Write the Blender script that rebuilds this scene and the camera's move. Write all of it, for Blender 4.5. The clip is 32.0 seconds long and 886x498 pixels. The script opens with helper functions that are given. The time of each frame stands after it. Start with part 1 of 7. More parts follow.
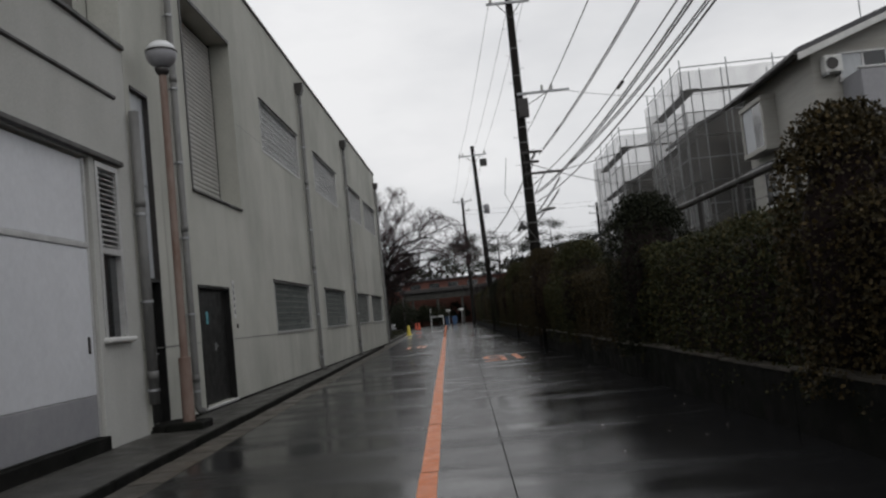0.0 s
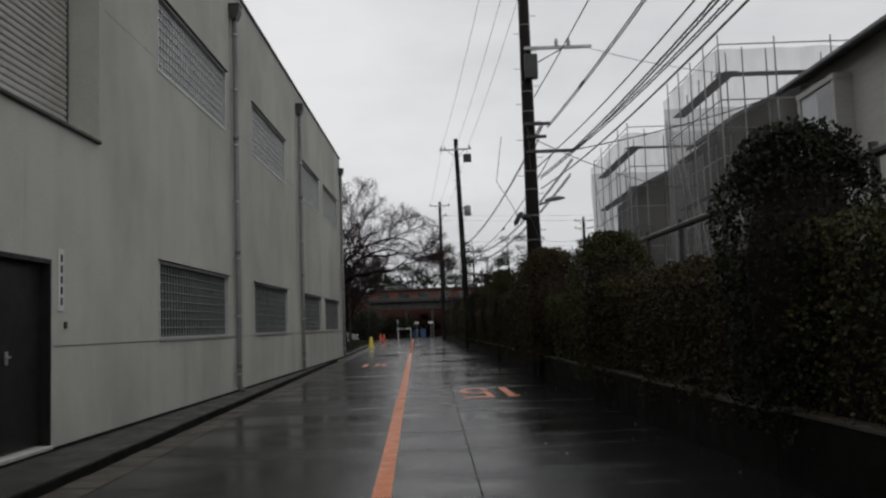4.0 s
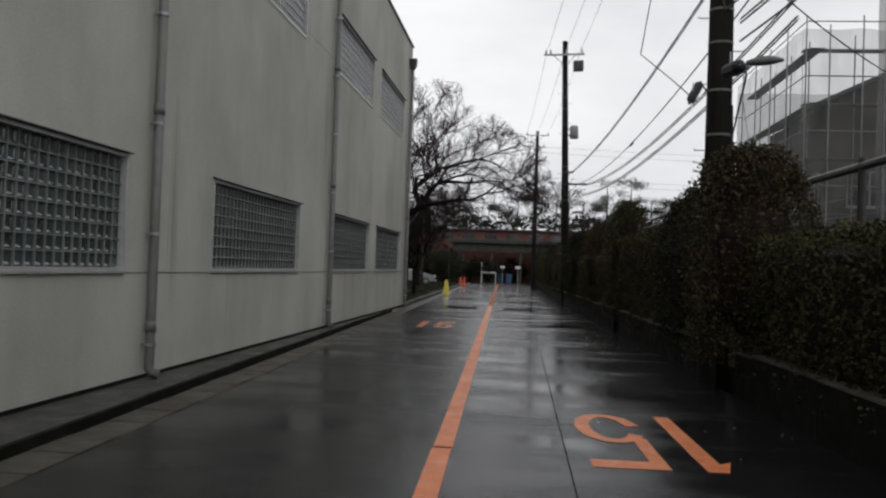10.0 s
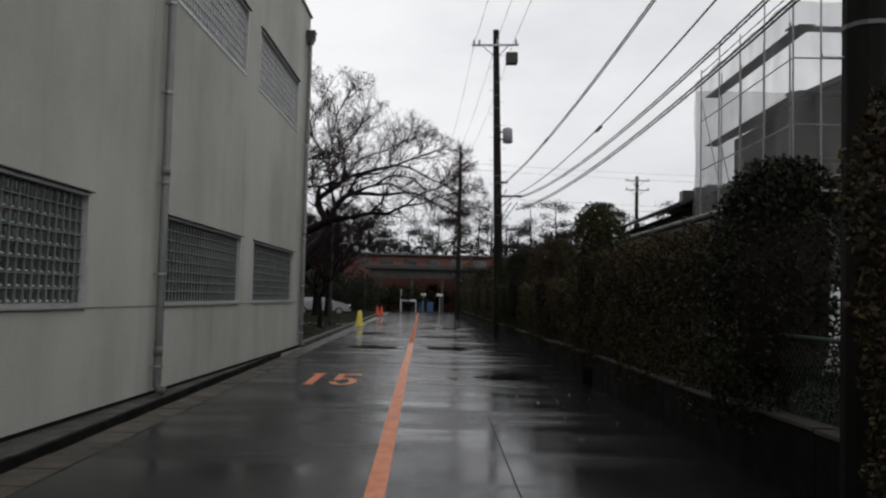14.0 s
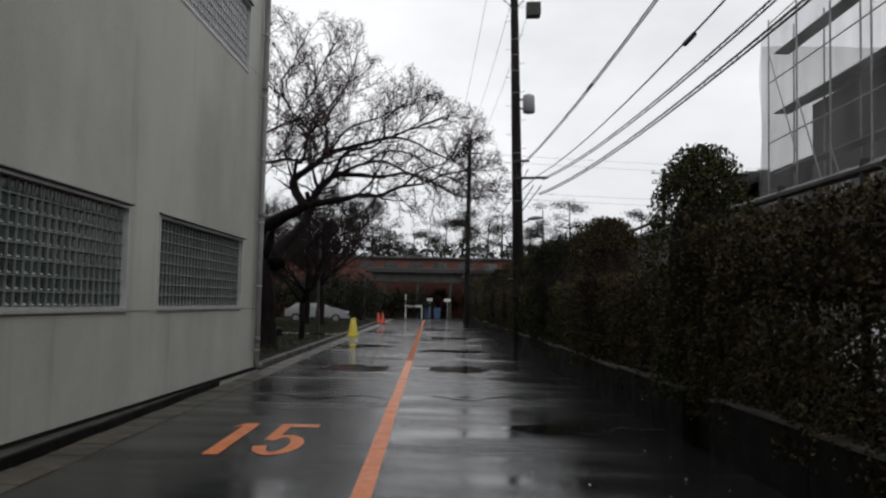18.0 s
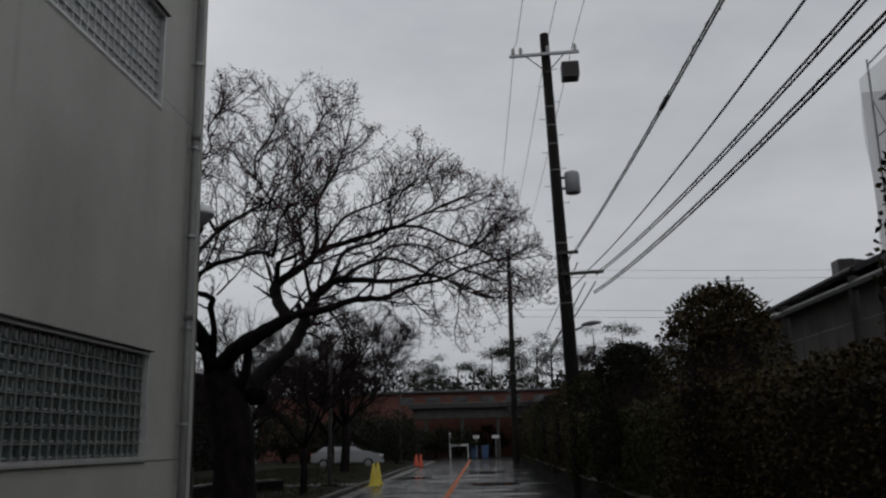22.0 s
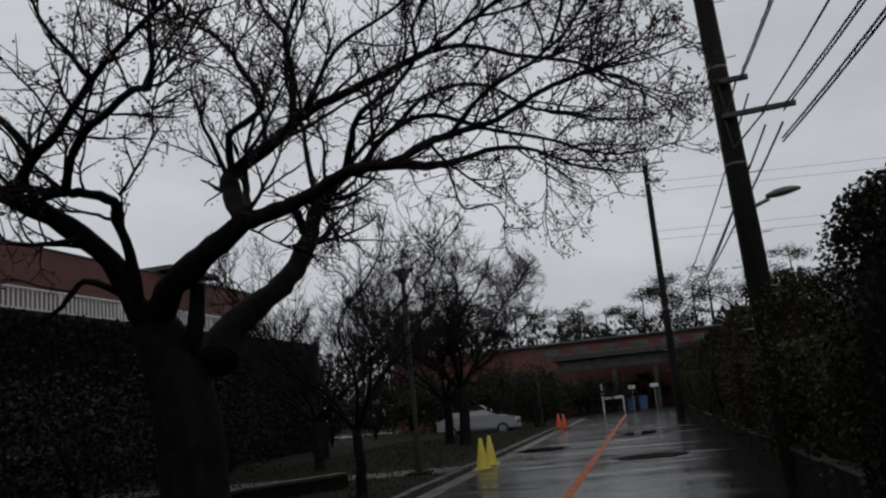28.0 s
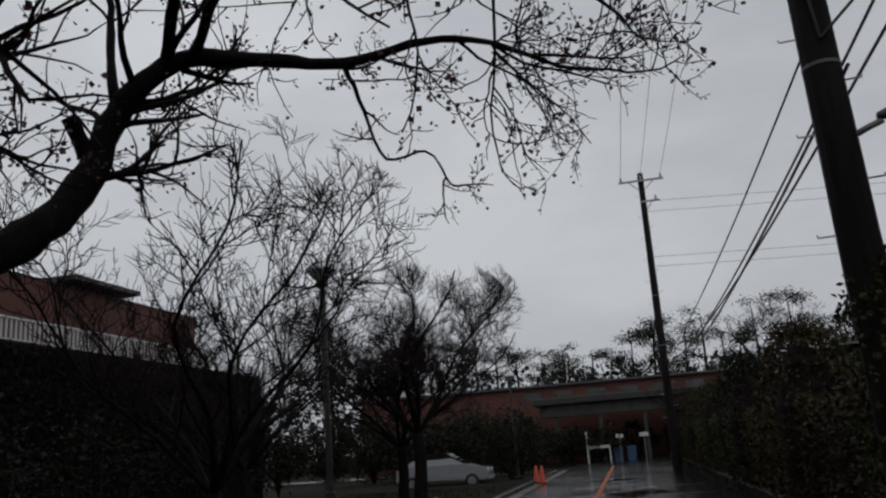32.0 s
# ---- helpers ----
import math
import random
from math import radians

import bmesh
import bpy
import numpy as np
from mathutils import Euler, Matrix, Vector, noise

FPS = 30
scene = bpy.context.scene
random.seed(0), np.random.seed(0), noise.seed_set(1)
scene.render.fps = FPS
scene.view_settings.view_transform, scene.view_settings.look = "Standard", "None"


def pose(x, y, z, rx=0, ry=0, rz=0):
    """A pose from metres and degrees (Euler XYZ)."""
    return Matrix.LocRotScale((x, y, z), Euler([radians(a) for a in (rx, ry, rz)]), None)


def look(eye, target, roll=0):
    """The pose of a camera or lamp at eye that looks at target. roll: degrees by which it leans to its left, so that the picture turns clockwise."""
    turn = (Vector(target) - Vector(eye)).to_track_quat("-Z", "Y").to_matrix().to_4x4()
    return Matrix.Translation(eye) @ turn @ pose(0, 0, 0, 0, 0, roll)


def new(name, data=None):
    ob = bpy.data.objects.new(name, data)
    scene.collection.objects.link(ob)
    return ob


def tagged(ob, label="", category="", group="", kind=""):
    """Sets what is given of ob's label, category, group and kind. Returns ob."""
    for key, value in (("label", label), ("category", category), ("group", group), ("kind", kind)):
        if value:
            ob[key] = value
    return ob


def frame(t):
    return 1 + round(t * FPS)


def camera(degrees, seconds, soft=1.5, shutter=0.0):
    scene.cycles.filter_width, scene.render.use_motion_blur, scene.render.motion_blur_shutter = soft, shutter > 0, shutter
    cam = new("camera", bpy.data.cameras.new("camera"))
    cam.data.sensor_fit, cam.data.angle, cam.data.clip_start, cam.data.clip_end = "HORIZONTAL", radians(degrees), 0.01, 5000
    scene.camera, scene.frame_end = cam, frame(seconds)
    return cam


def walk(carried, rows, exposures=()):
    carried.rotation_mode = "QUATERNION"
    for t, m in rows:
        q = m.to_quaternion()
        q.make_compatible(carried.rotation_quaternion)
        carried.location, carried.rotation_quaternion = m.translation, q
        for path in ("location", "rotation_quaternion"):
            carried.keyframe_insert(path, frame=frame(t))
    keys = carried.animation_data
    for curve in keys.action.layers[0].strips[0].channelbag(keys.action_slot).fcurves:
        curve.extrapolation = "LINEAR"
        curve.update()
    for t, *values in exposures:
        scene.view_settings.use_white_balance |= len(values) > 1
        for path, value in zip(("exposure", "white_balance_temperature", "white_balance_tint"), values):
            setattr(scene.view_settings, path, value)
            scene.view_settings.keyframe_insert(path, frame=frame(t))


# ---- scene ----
cam = camera(53.8, 32.0, soft=2.3)
PATH = [
    (0, (1.003, -1.675, 1.295), (0.946, 0.319, 1.443), -5.7),
    (0.5, (0.965, -0.849, 1.289), (0.959, 1.147, 1.413), -2.7),
    (1, (0.976, -0.061, 1.26), (0.995, 1.932, 1.435), -5.1),
    (1.5, (0.947, 0.746, 1.253), (0.98, 2.733, 1.475), -2.7),
    (2, (0.985, 1.543, 1.292), (0.903, 3.537, 1.423), -3.5),
    (2.5, (0.962, 2.383, 1.268), (0.95, 4.376, 1.425), -2.8),
    (3, (0.934, 3.199, 1.288), (0.912, 5.194, 1.422), -3.6),
    (3.5, (0.888, 4.049, 1.299), (0.879, 6.043, 1.45), -2.8),
    (5.5, (0.705, 7.248, 1.317), (0.702, 9.238, 1.524), -0.9),
    (6, (0.726, 8.046, 1.337), (0.63, 10.038, 1.479), -1.9),
    (6.5, (0.734, 8.774, 1.384), (0.694, 10.771, 1.477), 1.1),
    (7, (0.747, 9.566, 1.356), (0.693, 11.558, 1.531), -0.4),
    (7.5, (0.754, 10.382, 1.353), (0.609, 12.373, 1.473), 2.6),
    (8, (0.749, 11.153, 1.356), (0.526, 13.134, 1.518), 2.0),
    (8.5, (0.734, 11.819, 1.366), (0.586, 13.811, 1.466), 2.1),
    (9, (0.699, 12.568, 1.364), (0.506, 14.558, 1.421), 1.9),
    (9.5, (0.69, 13.348, 1.376), (0.479, 15.336, 1.429), 2.5),
    (10, (0.654, 14.126, 1.388), (0.455, 16.116, 1.431), 2.0),
    (10.5, (0.635, 14.751, 1.425), (0.589, 16.749, 1.499), 1.8),
    (11, (0.606, 15.662, 1.395), (0.472, 17.654, 1.51), 0.1),
    (11.5, (0.584, 16.47, 1.421), (0.483, 18.461, 1.576), -0.6),
    (12, (0.526, 17.293, 1.404), (0.45, 19.283, 1.582), -0.9),
    (12.5, (0.483, 18.18, 1.422), (0.44, 20.173, 1.586), 1.1),
    (13, (0.423, 18.866, 1.426), (0.408, 20.861, 1.566), 2.9),
    (13.5, (0.446, 19.534, 1.438), (0.439, 21.533, 1.498), 1.7),
    (14, (0.355, 20.408, 1.428), (0.338, 22.405, 1.539), 1.4),
    (14.5, (0.341, 21.148, 1.429), (0.305, 23.14, 1.612), -0.2),
    (16.5, (0.416, 24.099, 1.421), (0.445, 26.098, 1.482), -0.2),
    (17, (0.424, 24.73, 1.448), (0.525, 26.727, 1.424), -0.3),
    (17.5, (0.405, 25.504, 1.428), (0.425, 27.504, 1.412), 0.3),
    (18, (0.322, 26.481, 1.391), (0.287, 28.477, 1.515), 1.2),
    (18.5, (0.388, 27.131, 1.387), (0.253, 29.108, 1.656), 1.0),
    (19, (0.36, 27.881, 1.377), (0.266, 29.852, 1.703), 0.1),
    (19.5, (0.385, 28.606, 1.334), (0.205, 30.56, 1.721), -0.7),
    (20, (0.359, 29.344, 1.351), (0.305, 31.315, 1.685), -0.0),
    (20.5, (0.372, 29.968, 1.328), (0.347, 31.942, 1.649), -2.4),
    (21, (0.47, 30.689, 1.361), (0.4, 32.654, 1.731), -0.5),
    (21.5, (0.551, 31.433, 1.338), (0.386, 33.376, 1.781), -1.7),
    (22, (0.627, 32.158, 1.36), (0.49, 34.106, 1.791), -1.3),
    (22.5, (0.745, 32.86, 1.395), (0.541, 34.8, 1.833), -1.1),
    (23, (0.901, 33.536, 1.441), (0.636, 35.478, 1.839), -1.0),
    (23.5, (0.895, 34.286, 1.423), (0.598, 36.196, 1.937), -1.4),
    (24, (0.914, 34.92, 1.528), (0.494, 36.842, 1.887), -1.7),
    (24.5, (1.039, 35.59, 1.461), (0.604, 37.501, 1.859), -1.9),
    (26.5, (0.928, 38.278, 1.58), (0.475, 40.18, 2.002), -1.4),
    (27, (0.895, 38.87, 1.538), (0.457, 40.786, 1.908), -2.4),
    (27.5, (0.839, 39.592, 1.533), (0.387, 41.512, 1.863), -4.7),
    (28, (0.794, 40.32, 1.514), (0.329, 42.232, 1.871), -5.7),
    (28.5, (0.77, 40.943, 1.494), (0.287, 42.843, 1.893), -6.0),
    (29, (0.757, 41.609, 1.529), (0.259, 43.478, 2.038), -7.9),
    (29.5, (0.716, 42.272, 1.506), (0.194, 44.135, 2.011), -8.7),
    (30, (0.642, 42.97, 1.495), (0.083, 44.829, 1.978), -11.7),
    (30.5, (0.573, 43.788, 1.561), (-0.027, 45.647, 1.992), -12.6),
    (31, (0.518, 44.525, 1.627), (-0.085, 46.383, 2.059), -11.1),
    (31.5, (0.412, 45.195, 1.596), (-0.043, 47.092, 2.035), -6.5),
    (32, (0.346, 45.776, 1.58), (-0.08, 47.678, 2.029), -4.3),
]
EXPOSURES = [(0, -0.15, 6500, 10), (3, -0.24, 6500, 10), (6, -0.32, 6500, 10), (9, 0.02, 6480, 10), (11, 0.0, 6480, 10), (12, -0.08, 6480, 10), (13, -0.16, 6460, 10), (14, -0.03, 6460, 10), (17, 0.05, 6450, 10), (18, 0.08, 6440, 10), (18.4, 0.0, 6420, 10), (19, -0.42, 6400, 10), (20, -0.62, 6350, 10), (23, -0.86, 6270, 10), (28, -0.68, 6220, 10), (31, -0.66, 6220, 10), (32, -0.8, 6220, 10)]
walk(cam, [(t, look(eye, target, roll)) for t, eye, target, roll in PATH], EXPOSURES)

# ---- light ----
def sky_world():
    w = bpy.data.worlds.new("overcast_sky")
    scene.world = w
    w.use_nodes = True
    nt = w.node_tree
    nt.nodes.clear()
    out = nt.nodes.new("ShaderNodeOutputWorld")
    bg = nt.nodes.new("ShaderNodeBackground")
    sky = nt.nodes.new("ShaderNodeTexSky")
    sky.sky_type, sky.sun_disc = "NISHITA", False
    sky.sun_elevation, sky.sun_rotation = radians(48), radians(-30)
    sky.dust_density, sky.air_density = 6.0, 1.0
    grey = nt.nodes.new("ShaderNodeHueSaturation")
    grey.inputs["Saturation"].default_value = 0.06
    nt.links.new(sky.outputs[0], grey.inputs["Color"])
    tc = nt.nodes.new("ShaderNodeTexCoord")
    mp = nt.nodes.new("ShaderNodeMapping")
    mp.inputs["Scale"].default_value = (1.0, 1.0, 2.6)
    nt.links.new(tc.outputs["Generated"], mp.inputs["Vector"])
    n1 = nt.nodes.new("ShaderNodeTexNoise")
    n1.inputs["Scale"].default_value, n1.inputs["Detail"].default_value, n1.inputs["Roughness"].default_value = 1.7, 6, 0.55
    nt.links.new(mp.outputs[0], n1.inputs["Vector"])
    ramp = nt.nodes.new("ShaderNodeValToRGB")
    ramp.color_ramp.elements[0].position, ramp.color_ramp.elements[0].color = 0.30, (0.60, 0.62, 0.66, 1)
    ramp.color_ramp.elements[1].position, ramp.color_ramp.elements[1].color = 0.68, (0.98, 0.985, 1.0, 1)
    nt.links.new(n1.outputs["Fac"], ramp.inputs[0])
    mix = nt.nodes.new("ShaderNodeMix")
    mix.data_type, mix.blend_type = "RGBA", "MIX"
    mix.inputs["Factor"].default_value = 0.985
    nt.links.new(grey.outputs[0], mix.inputs["A"])
    nt.links.new(ramp.outputs[0], mix.inputs["B"])
    nt.links.new(mix.outputs["Result"], bg.inputs["Color"])
    bg.inputs["Strength"].default_value = SKY
    nt.links.new(bg.outputs[0], out.inputs["Surface"])


SKY = 0.86
sky_world()
sun = new("sun", bpy.data.lights.new("sun", "SUN"))
sun.data.energy, sun.data.angle, sun.data.color = 0.5, radians(40), (1.0, 0.97, 0.93)
sun.matrix_world = look((0, 0, 30), (-12, 26, 0))

# ---- materials ----
def mat(name, a, b=None, scale=4.0, rough=0.6, rough_b=None, bump=0.0, bump_scale=60.0, metal=0.0, stretch=(1, 1, 1),
        fine=None, spots=None, spec=0.5, per_object=0.0):
    """Two-scale noise between the colours a and b; fine adds a second noise; spots adds stains; per_object varies the value from piece to piece."""
    m = bpy.data.materials.new(name)
    m.use_nodes = True
    nt = m.node_tree
    p = nt.nodes["Principled BSDF"]
    b = b or a
    tc = nt.nodes.new("ShaderNodeTexCoord")
    mp = nt.nodes.new("ShaderNodeMapping")
    mp.inputs["Scale"].default_value = stretch
    nt.links.new(tc.outputs["Object"], mp.inputs["Vector"])

    def noisy(s, detail=5.0, rgh=0.6):
        n = nt.nodes.new("ShaderNodeTexNoise")
        n.inputs["Scale"].default_value, n.inputs["Detail"].default_value, n.inputs["Roughness"].default_value = s, detail, rgh
        nt.links.new(mp.outputs[0], n.inputs["Vector"])
        return n.outputs["Fac"]

    def ramp(f, lo, hi, p0=0.3, p1=0.7):
        r = nt.nodes.new("ShaderNodeValToRGB")
        r.color_ramp.elements[0].position, r.color_ramp.elements[1].position = p0, p1
        r.color_ramp.elements[0].color, r.color_ramp.elements[1].color = (*lo, 1), (*hi, 1)
        nt.links.new(f, r.inputs[0])
        return r.outputs[0]

    def mixed(kind, fac, x, y):
        n = nt.nodes.new("ShaderNodeMix")
        n.data_type, n.blend_type = "RGBA", kind
        if isinstance(fac, float):
            n.inputs["Factor"].default_value = fac
        else:
            nt.links.new(fac, n.inputs["Factor"])
        nt.links.new(x, n.inputs["A"])
        nt.links.new(y, n.inputs["B"])
        return n.outputs["Result"]

    big = noisy(scale)
    col = ramp(big, a, b)
    if fine:
        col = mixed("MULTIPLY", fine[1], col, ramp(noisy(fine[0], 3.0), (0.35, 0.35, 0.35), (1.25, 1.25, 1.25)))
    if spots:
        sc, colour, lo, hi = spots
        n = nt.nodes.new("ShaderNodeRGB")
        n.outputs[0].default_value = (*colour, 1)
        f = ramp(noisy(sc, 6.0, 0.7), (0, 0, 0), (1, 1, 1), lo, hi)
        col = mixed("MIX", f, col, n.outputs[0])
    if per_object:
        oi = nt.nodes.new("ShaderNodeObjectInfo")
        mr = nt.nodes.new("ShaderNodeMapRange")
        mr.inputs["To Min"].default_value, mr.inputs["To Max"].default_value = 1 - per_object, 1 + per_object
        nt.links.new(oi.outputs["Random"], mr.inputs["Value"])
        hs = nt.nodes.new("ShaderNodeHueSaturation")
        nt.links.new(mr.outputs[0], hs.inputs["Value"])
        nt.links.new(col, hs.inputs["Color"])
        col = hs.outputs[0]
    nt.links.new(col, p.inputs["Base Color"])
    p.inputs["Metallic"].default_value = metal
    p.inputs["Specular IOR Level"].default_value = spec
    if rough_b is None:
        p.inputs["Roughness"].default_value = rough
    else:
        mr = nt.nodes.new("ShaderNodeMapRange")
        mr.inputs["From Min"].default_value, mr.inputs["From Max"].default_value = 0.35, 0.65
        mr.inputs["To Min"].default_value, mr.inputs["To Max"].default_value = rough, rough_b
        nt.links.new(noisy(scale * 1.7), mr.inputs["Value"])
        nt.links.new(mr.outputs[0], p.inputs["Roughness"])
    if bump:
        bp = nt.nodes.new("ShaderNodeBump")
        bp.inputs["Strength"].default_value, bp.inputs["Distance"].default_value = bump, 0.02
        nt.links.new(noisy(bump_scale, 4.0), bp.inputs["Height"])
        nt.links.new(bp.outputs[0], p.inputs["Normal"])
    return m


def leaf_mat(name, a, b, c):
    m = bpy.data.materials.new(name)
    m.use_nodes = True
    nt = m.node_tree
    p = nt.nodes["Principled BSDF"]
    g = nt.nodes.new("ShaderNodeNewGeometry")
    r = nt.nodes.new("ShaderNodeValToRGB")
    r.color_ramp.elements[0].color, r.color_ramp.elements[1].color = (*a, 1), (*c, 1)
    e = r.color_ramp.elements.new(0.55)
    e.color = (*b, 1)
    nt.links.new(g.outputs["Random Per Island"], r.inputs[0])
    nt.links.new(r.outputs[0], p.inputs["Base Color"])
    p.inputs["Roughness"].default_value = 0.6
    p.inputs["Specular IOR Level"].default_value = 0.12
    return m


def glass_block_mat():
    m = mat("glass_block", (0.035, 0.048, 0.045), (0.07, 0.09, 0.085), 1.2, 0.05, 0.16, 0.08, 9.0, per_object=0.3, spec=0.9)
    return m


def mesh_sheet_mat():
    """Translucent construction netting: a fine weave that lets part of the light through."""
    m = bpy.data.materials.new("scaffold_netting")
    m.use_nodes = True
    nt = m.node_tree
    p = nt.nodes["Principled BSDF"]
    out = nt.nodes["Material Output"]
    p.inputs["Roughness"].default_value = 0.9
    tc = nt.nodes.new("ShaderNodeTexCoord")
    mp = nt.nodes.new("ShaderNodeMapping")
    mp.inputs["Scale"].default_value = (1, 1, 0.25)
    nt.links.new(tc.outputs["Object"], mp.inputs["Vector"])
    n = nt.nodes.new("ShaderNodeTexNoise")
    n.inputs["Scale"].default_value, n.inputs["Detail"].default_value = 1.6, 5
    nt.links.new(mp.outputs[0], n.inputs["Vector"])
    r = nt.nodes.new("ShaderNodeValToRGB")
    r.color_ramp.elements[0].position, r.color_ramp.elements[0].color = 0.3, (0.13, 0.128, 0.124, 1)
    r.color_ramp.elements[1].position, r.color_ramp.elements[1].color = 0.7, (0.26, 0.257, 0.25, 1)
    nt.links.new(n.outputs["Fac"], r.inputs[0])
    nt.links.new(r.outputs[0], p.inputs["Base Color"])
    tr = nt.nodes.new("ShaderNodeBsdfTransparent")
    mr = nt.nodes.new("ShaderNodeMapRange")
    mr.inputs["To Min"].default_value, mr.inputs["To Max"].default_value = 0.20, 0.58
    nt.links.new(n.outputs["Fac"], mr.inputs["Value"])
    mx = nt.nodes.new("ShaderNodeMixShader")
    nt.links.new(mr.outputs[0], mx.inputs[0])
    nt.links.new(tr.outputs[0], mx.inputs[1])
    nt.links.new(p.outputs[0], mx.inputs[2])
    nt.links.new(mx.outputs[0], out.inputs["Surface"])
    return m


def wet_asphalt():
    """Dark wet asphalt: aggregate grain, water films as smoother patches drawn out across the lane, patched areas."""
    m = bpy.data.materials.new("wet_asphalt")
    m.use_nodes = True
    nt = m.node_tree
    p = nt.nodes["Principled BSDF"]
    tc = nt.nodes.new("ShaderNodeTexCoord")

    def noisy(s, stretch, detail=4.0):
        mp = nt.nodes.new("ShaderNodeMapping")
        mp.inputs["Scale"].default_value = stretch
        nt.links.new(tc.outputs["Object"], mp.inputs["Vector"])
        n = nt.nodes.new("ShaderNodeTexNoise")
        n.inputs["Scale"].default_value, n.inputs["Detail"].default_value = s, detail
        nt.links.new(mp.outputs[0], n.inputs["Vector"])
        return n.outputs["Fac"]

    def span(f, a, b, lo, hi):
        r = nt.nodes.new("ShaderNodeMapRange")
        r.inputs["From Min"].default_value, r.inputs["From Max"].default_value = a, b
        r.inputs["To Min"].default_value, r.inputs["To Max"].default_value = lo, hi
        nt.links.new(f, r.inputs["Value"])
        return r.outputs[0]

    def math(op, a, b):
        n = nt.nodes.new("ShaderNodeMath")
        n.operation = op
        for k, v in enumerate((a, b)):
            if isinstance(v, float):
                n.inputs[k].default_value = v
            else:
                nt.links.new(v, n.inputs[k])
        return n.outputs[0]

    film = noisy(1.0, (0.35, 1.1, 1), 5)
    grain = noisy(95.0, (1, 1, 1), 3)
    patch = noisy(0.35, (0.8, 0.5, 1), 3)
    ramp = nt.nodes.new("ShaderNodeValToRGB")
    ramp.color_ramp.elements[0].position, ramp.color_ramp.elements[0].color = 0.3, (0.006, 0.006, 0.0065, 1)
    ramp.color_ramp.elements[1].position, ramp.color_ramp.elements[1].color = 0.75, (0.020, 0.020, 0.021, 1)
    both = math("ADD", math("MULTIPLY", grain, 0.5), math("MULTIPLY", patch, 0.5))
    nt.links.new(both, ramp.inputs[0])
    nt.links.new(ramp.outputs[0], p.inputs["Base Color"])
    rgh = math("ADD", span(film, 0.36, 0.64, 0.08, 0.22), span(grain, 0.3, 0.7, 0.0, 0.10))
    nt.links.new(rgh, p.inputs["Roughness"])
    p.inputs["Specular IOR Level"].default_value = 0.17
    bp = nt.nodes.new("ShaderNodeBump")
    bp.inputs["Distance"].default_value = 0.006
    nt.links.new(span(film, 0.42, 0.62, 0.02, 0.35), bp.inputs["Strength"])
    nt.links.new(math("ADD", grain, math("MULTIPLY", noisy(6.0, (0.5, 2.5, 1), 2), 0.8)), bp.inputs["Height"])
    nt.links.new(bp.outputs[0], p.inputs["Normal"])
    return m


def plaster_mat(name, dark, light, stain):
    """Weathered sprayed plaster: cloudy patches, faint pour streaks, long rain stains and a sandy grain."""
    m = bpy.data.materials.new(name)
    m.use_nodes = True
    nt = m.node_tree
    p = nt.nodes["Principled BSDF"]
    tc = nt.nodes.new("ShaderNodeTexCoord")

    def noisy(s_, stretch, detail=5.0, rgh=0.55):
        mp = nt.nodes.new("ShaderNodeMapping")
        mp.inputs["Scale"].default_value = stretch
        nt.links.new(tc.outputs["Object"], mp.inputs["Vector"])
        n = nt.nodes.new("ShaderNodeTexNoise")
        n.inputs["Scale"].default_value, n.inputs["Detail"].default_value, n.inputs["Roughness"].default_value = s_, detail, rgh
        nt.links.new(mp.outputs[0], n.inputs["Vector"])
        return n.outputs["Fac"]

    def ramp(f, lo, hi, a, b):
        r = nt.nodes.new("ShaderNodeValToRGB")
        r.color_ramp.elements[0].position, r.color_ramp.elements[1].position = a, b
        r.color_ramp.elements[0].color, r.color_ramp.elements[1].color = (*lo, 1), (*hi, 1)
        nt.links.new(f, r.inputs[0])
        return r.outputs[0]

    def mixed(kind, fac, x, y):
        n = nt.nodes.new("ShaderNodeMix")
        n.data_type, n.blend_type = "RGBA", kind
        if isinstance(fac, float):
            n.inputs["Factor"].default_value = fac
        else:
            nt.links.new(fac, n.inputs["Factor"])
        nt.links.new(x, n.inputs["A"])
        nt.links.new(y, n.inputs["B"])
        return n.outputs["Result"]

    col = ramp(noisy(0.42, (1, 1, 0.8), 6.0, 0.62), dark, light, 0.30, 0.62)
    col = mixed("MULTIPLY", 0.3, col, ramp(noisy(1.1, (1, 1, 0.05), 4.0), (0.78, 0.78, 0.77), (1.06, 1.06, 1.06), 0.35, 0.62))
    rain = mixed("MULTIPLY", 1.0, ramp(noisy(2.6, (1, 1, 0.035), 5.0, 0.7), (0, 0, 0), (1, 1, 1), 0.56, 0.72), ramp(noisy(0.5, (1, 1, 0.7), 3.0), (0, 0, 0), (0.8, 0.8, 0.8), 0.45, 0.65))
    st = nt.nodes.new("ShaderNodeRGB")
    st.outputs[0].default_value = (*stain, 1)
    col = mixed("MIX", rain, col, st.outputs[0])
    col = mixed("MULTIPLY", 0.35, col, ramp(noisy(38.0, (1, 1, 1), 3.0), (0.72, 0.72, 0.72), (1.1, 1.1, 1.1), 0.3, 0.7))
    nt.links.new(col, p.inputs["Base Color"])
    p.inputs["Roughness"].default_value, p.inputs["Specular IOR Level"].default_value = 0.85, 0.25
    bp = nt.nodes.new("ShaderNodeBump")
    bp.inputs["Strength"].default_value, bp.inputs["Distance"].default_value = 0.4, 0.02
    nt.links.new(noisy(120.0, (1, 1, 1), 4.0), bp.inputs["Height"])
    nt.links.new(bp.outputs[0], p.inputs["Normal"])
    return m


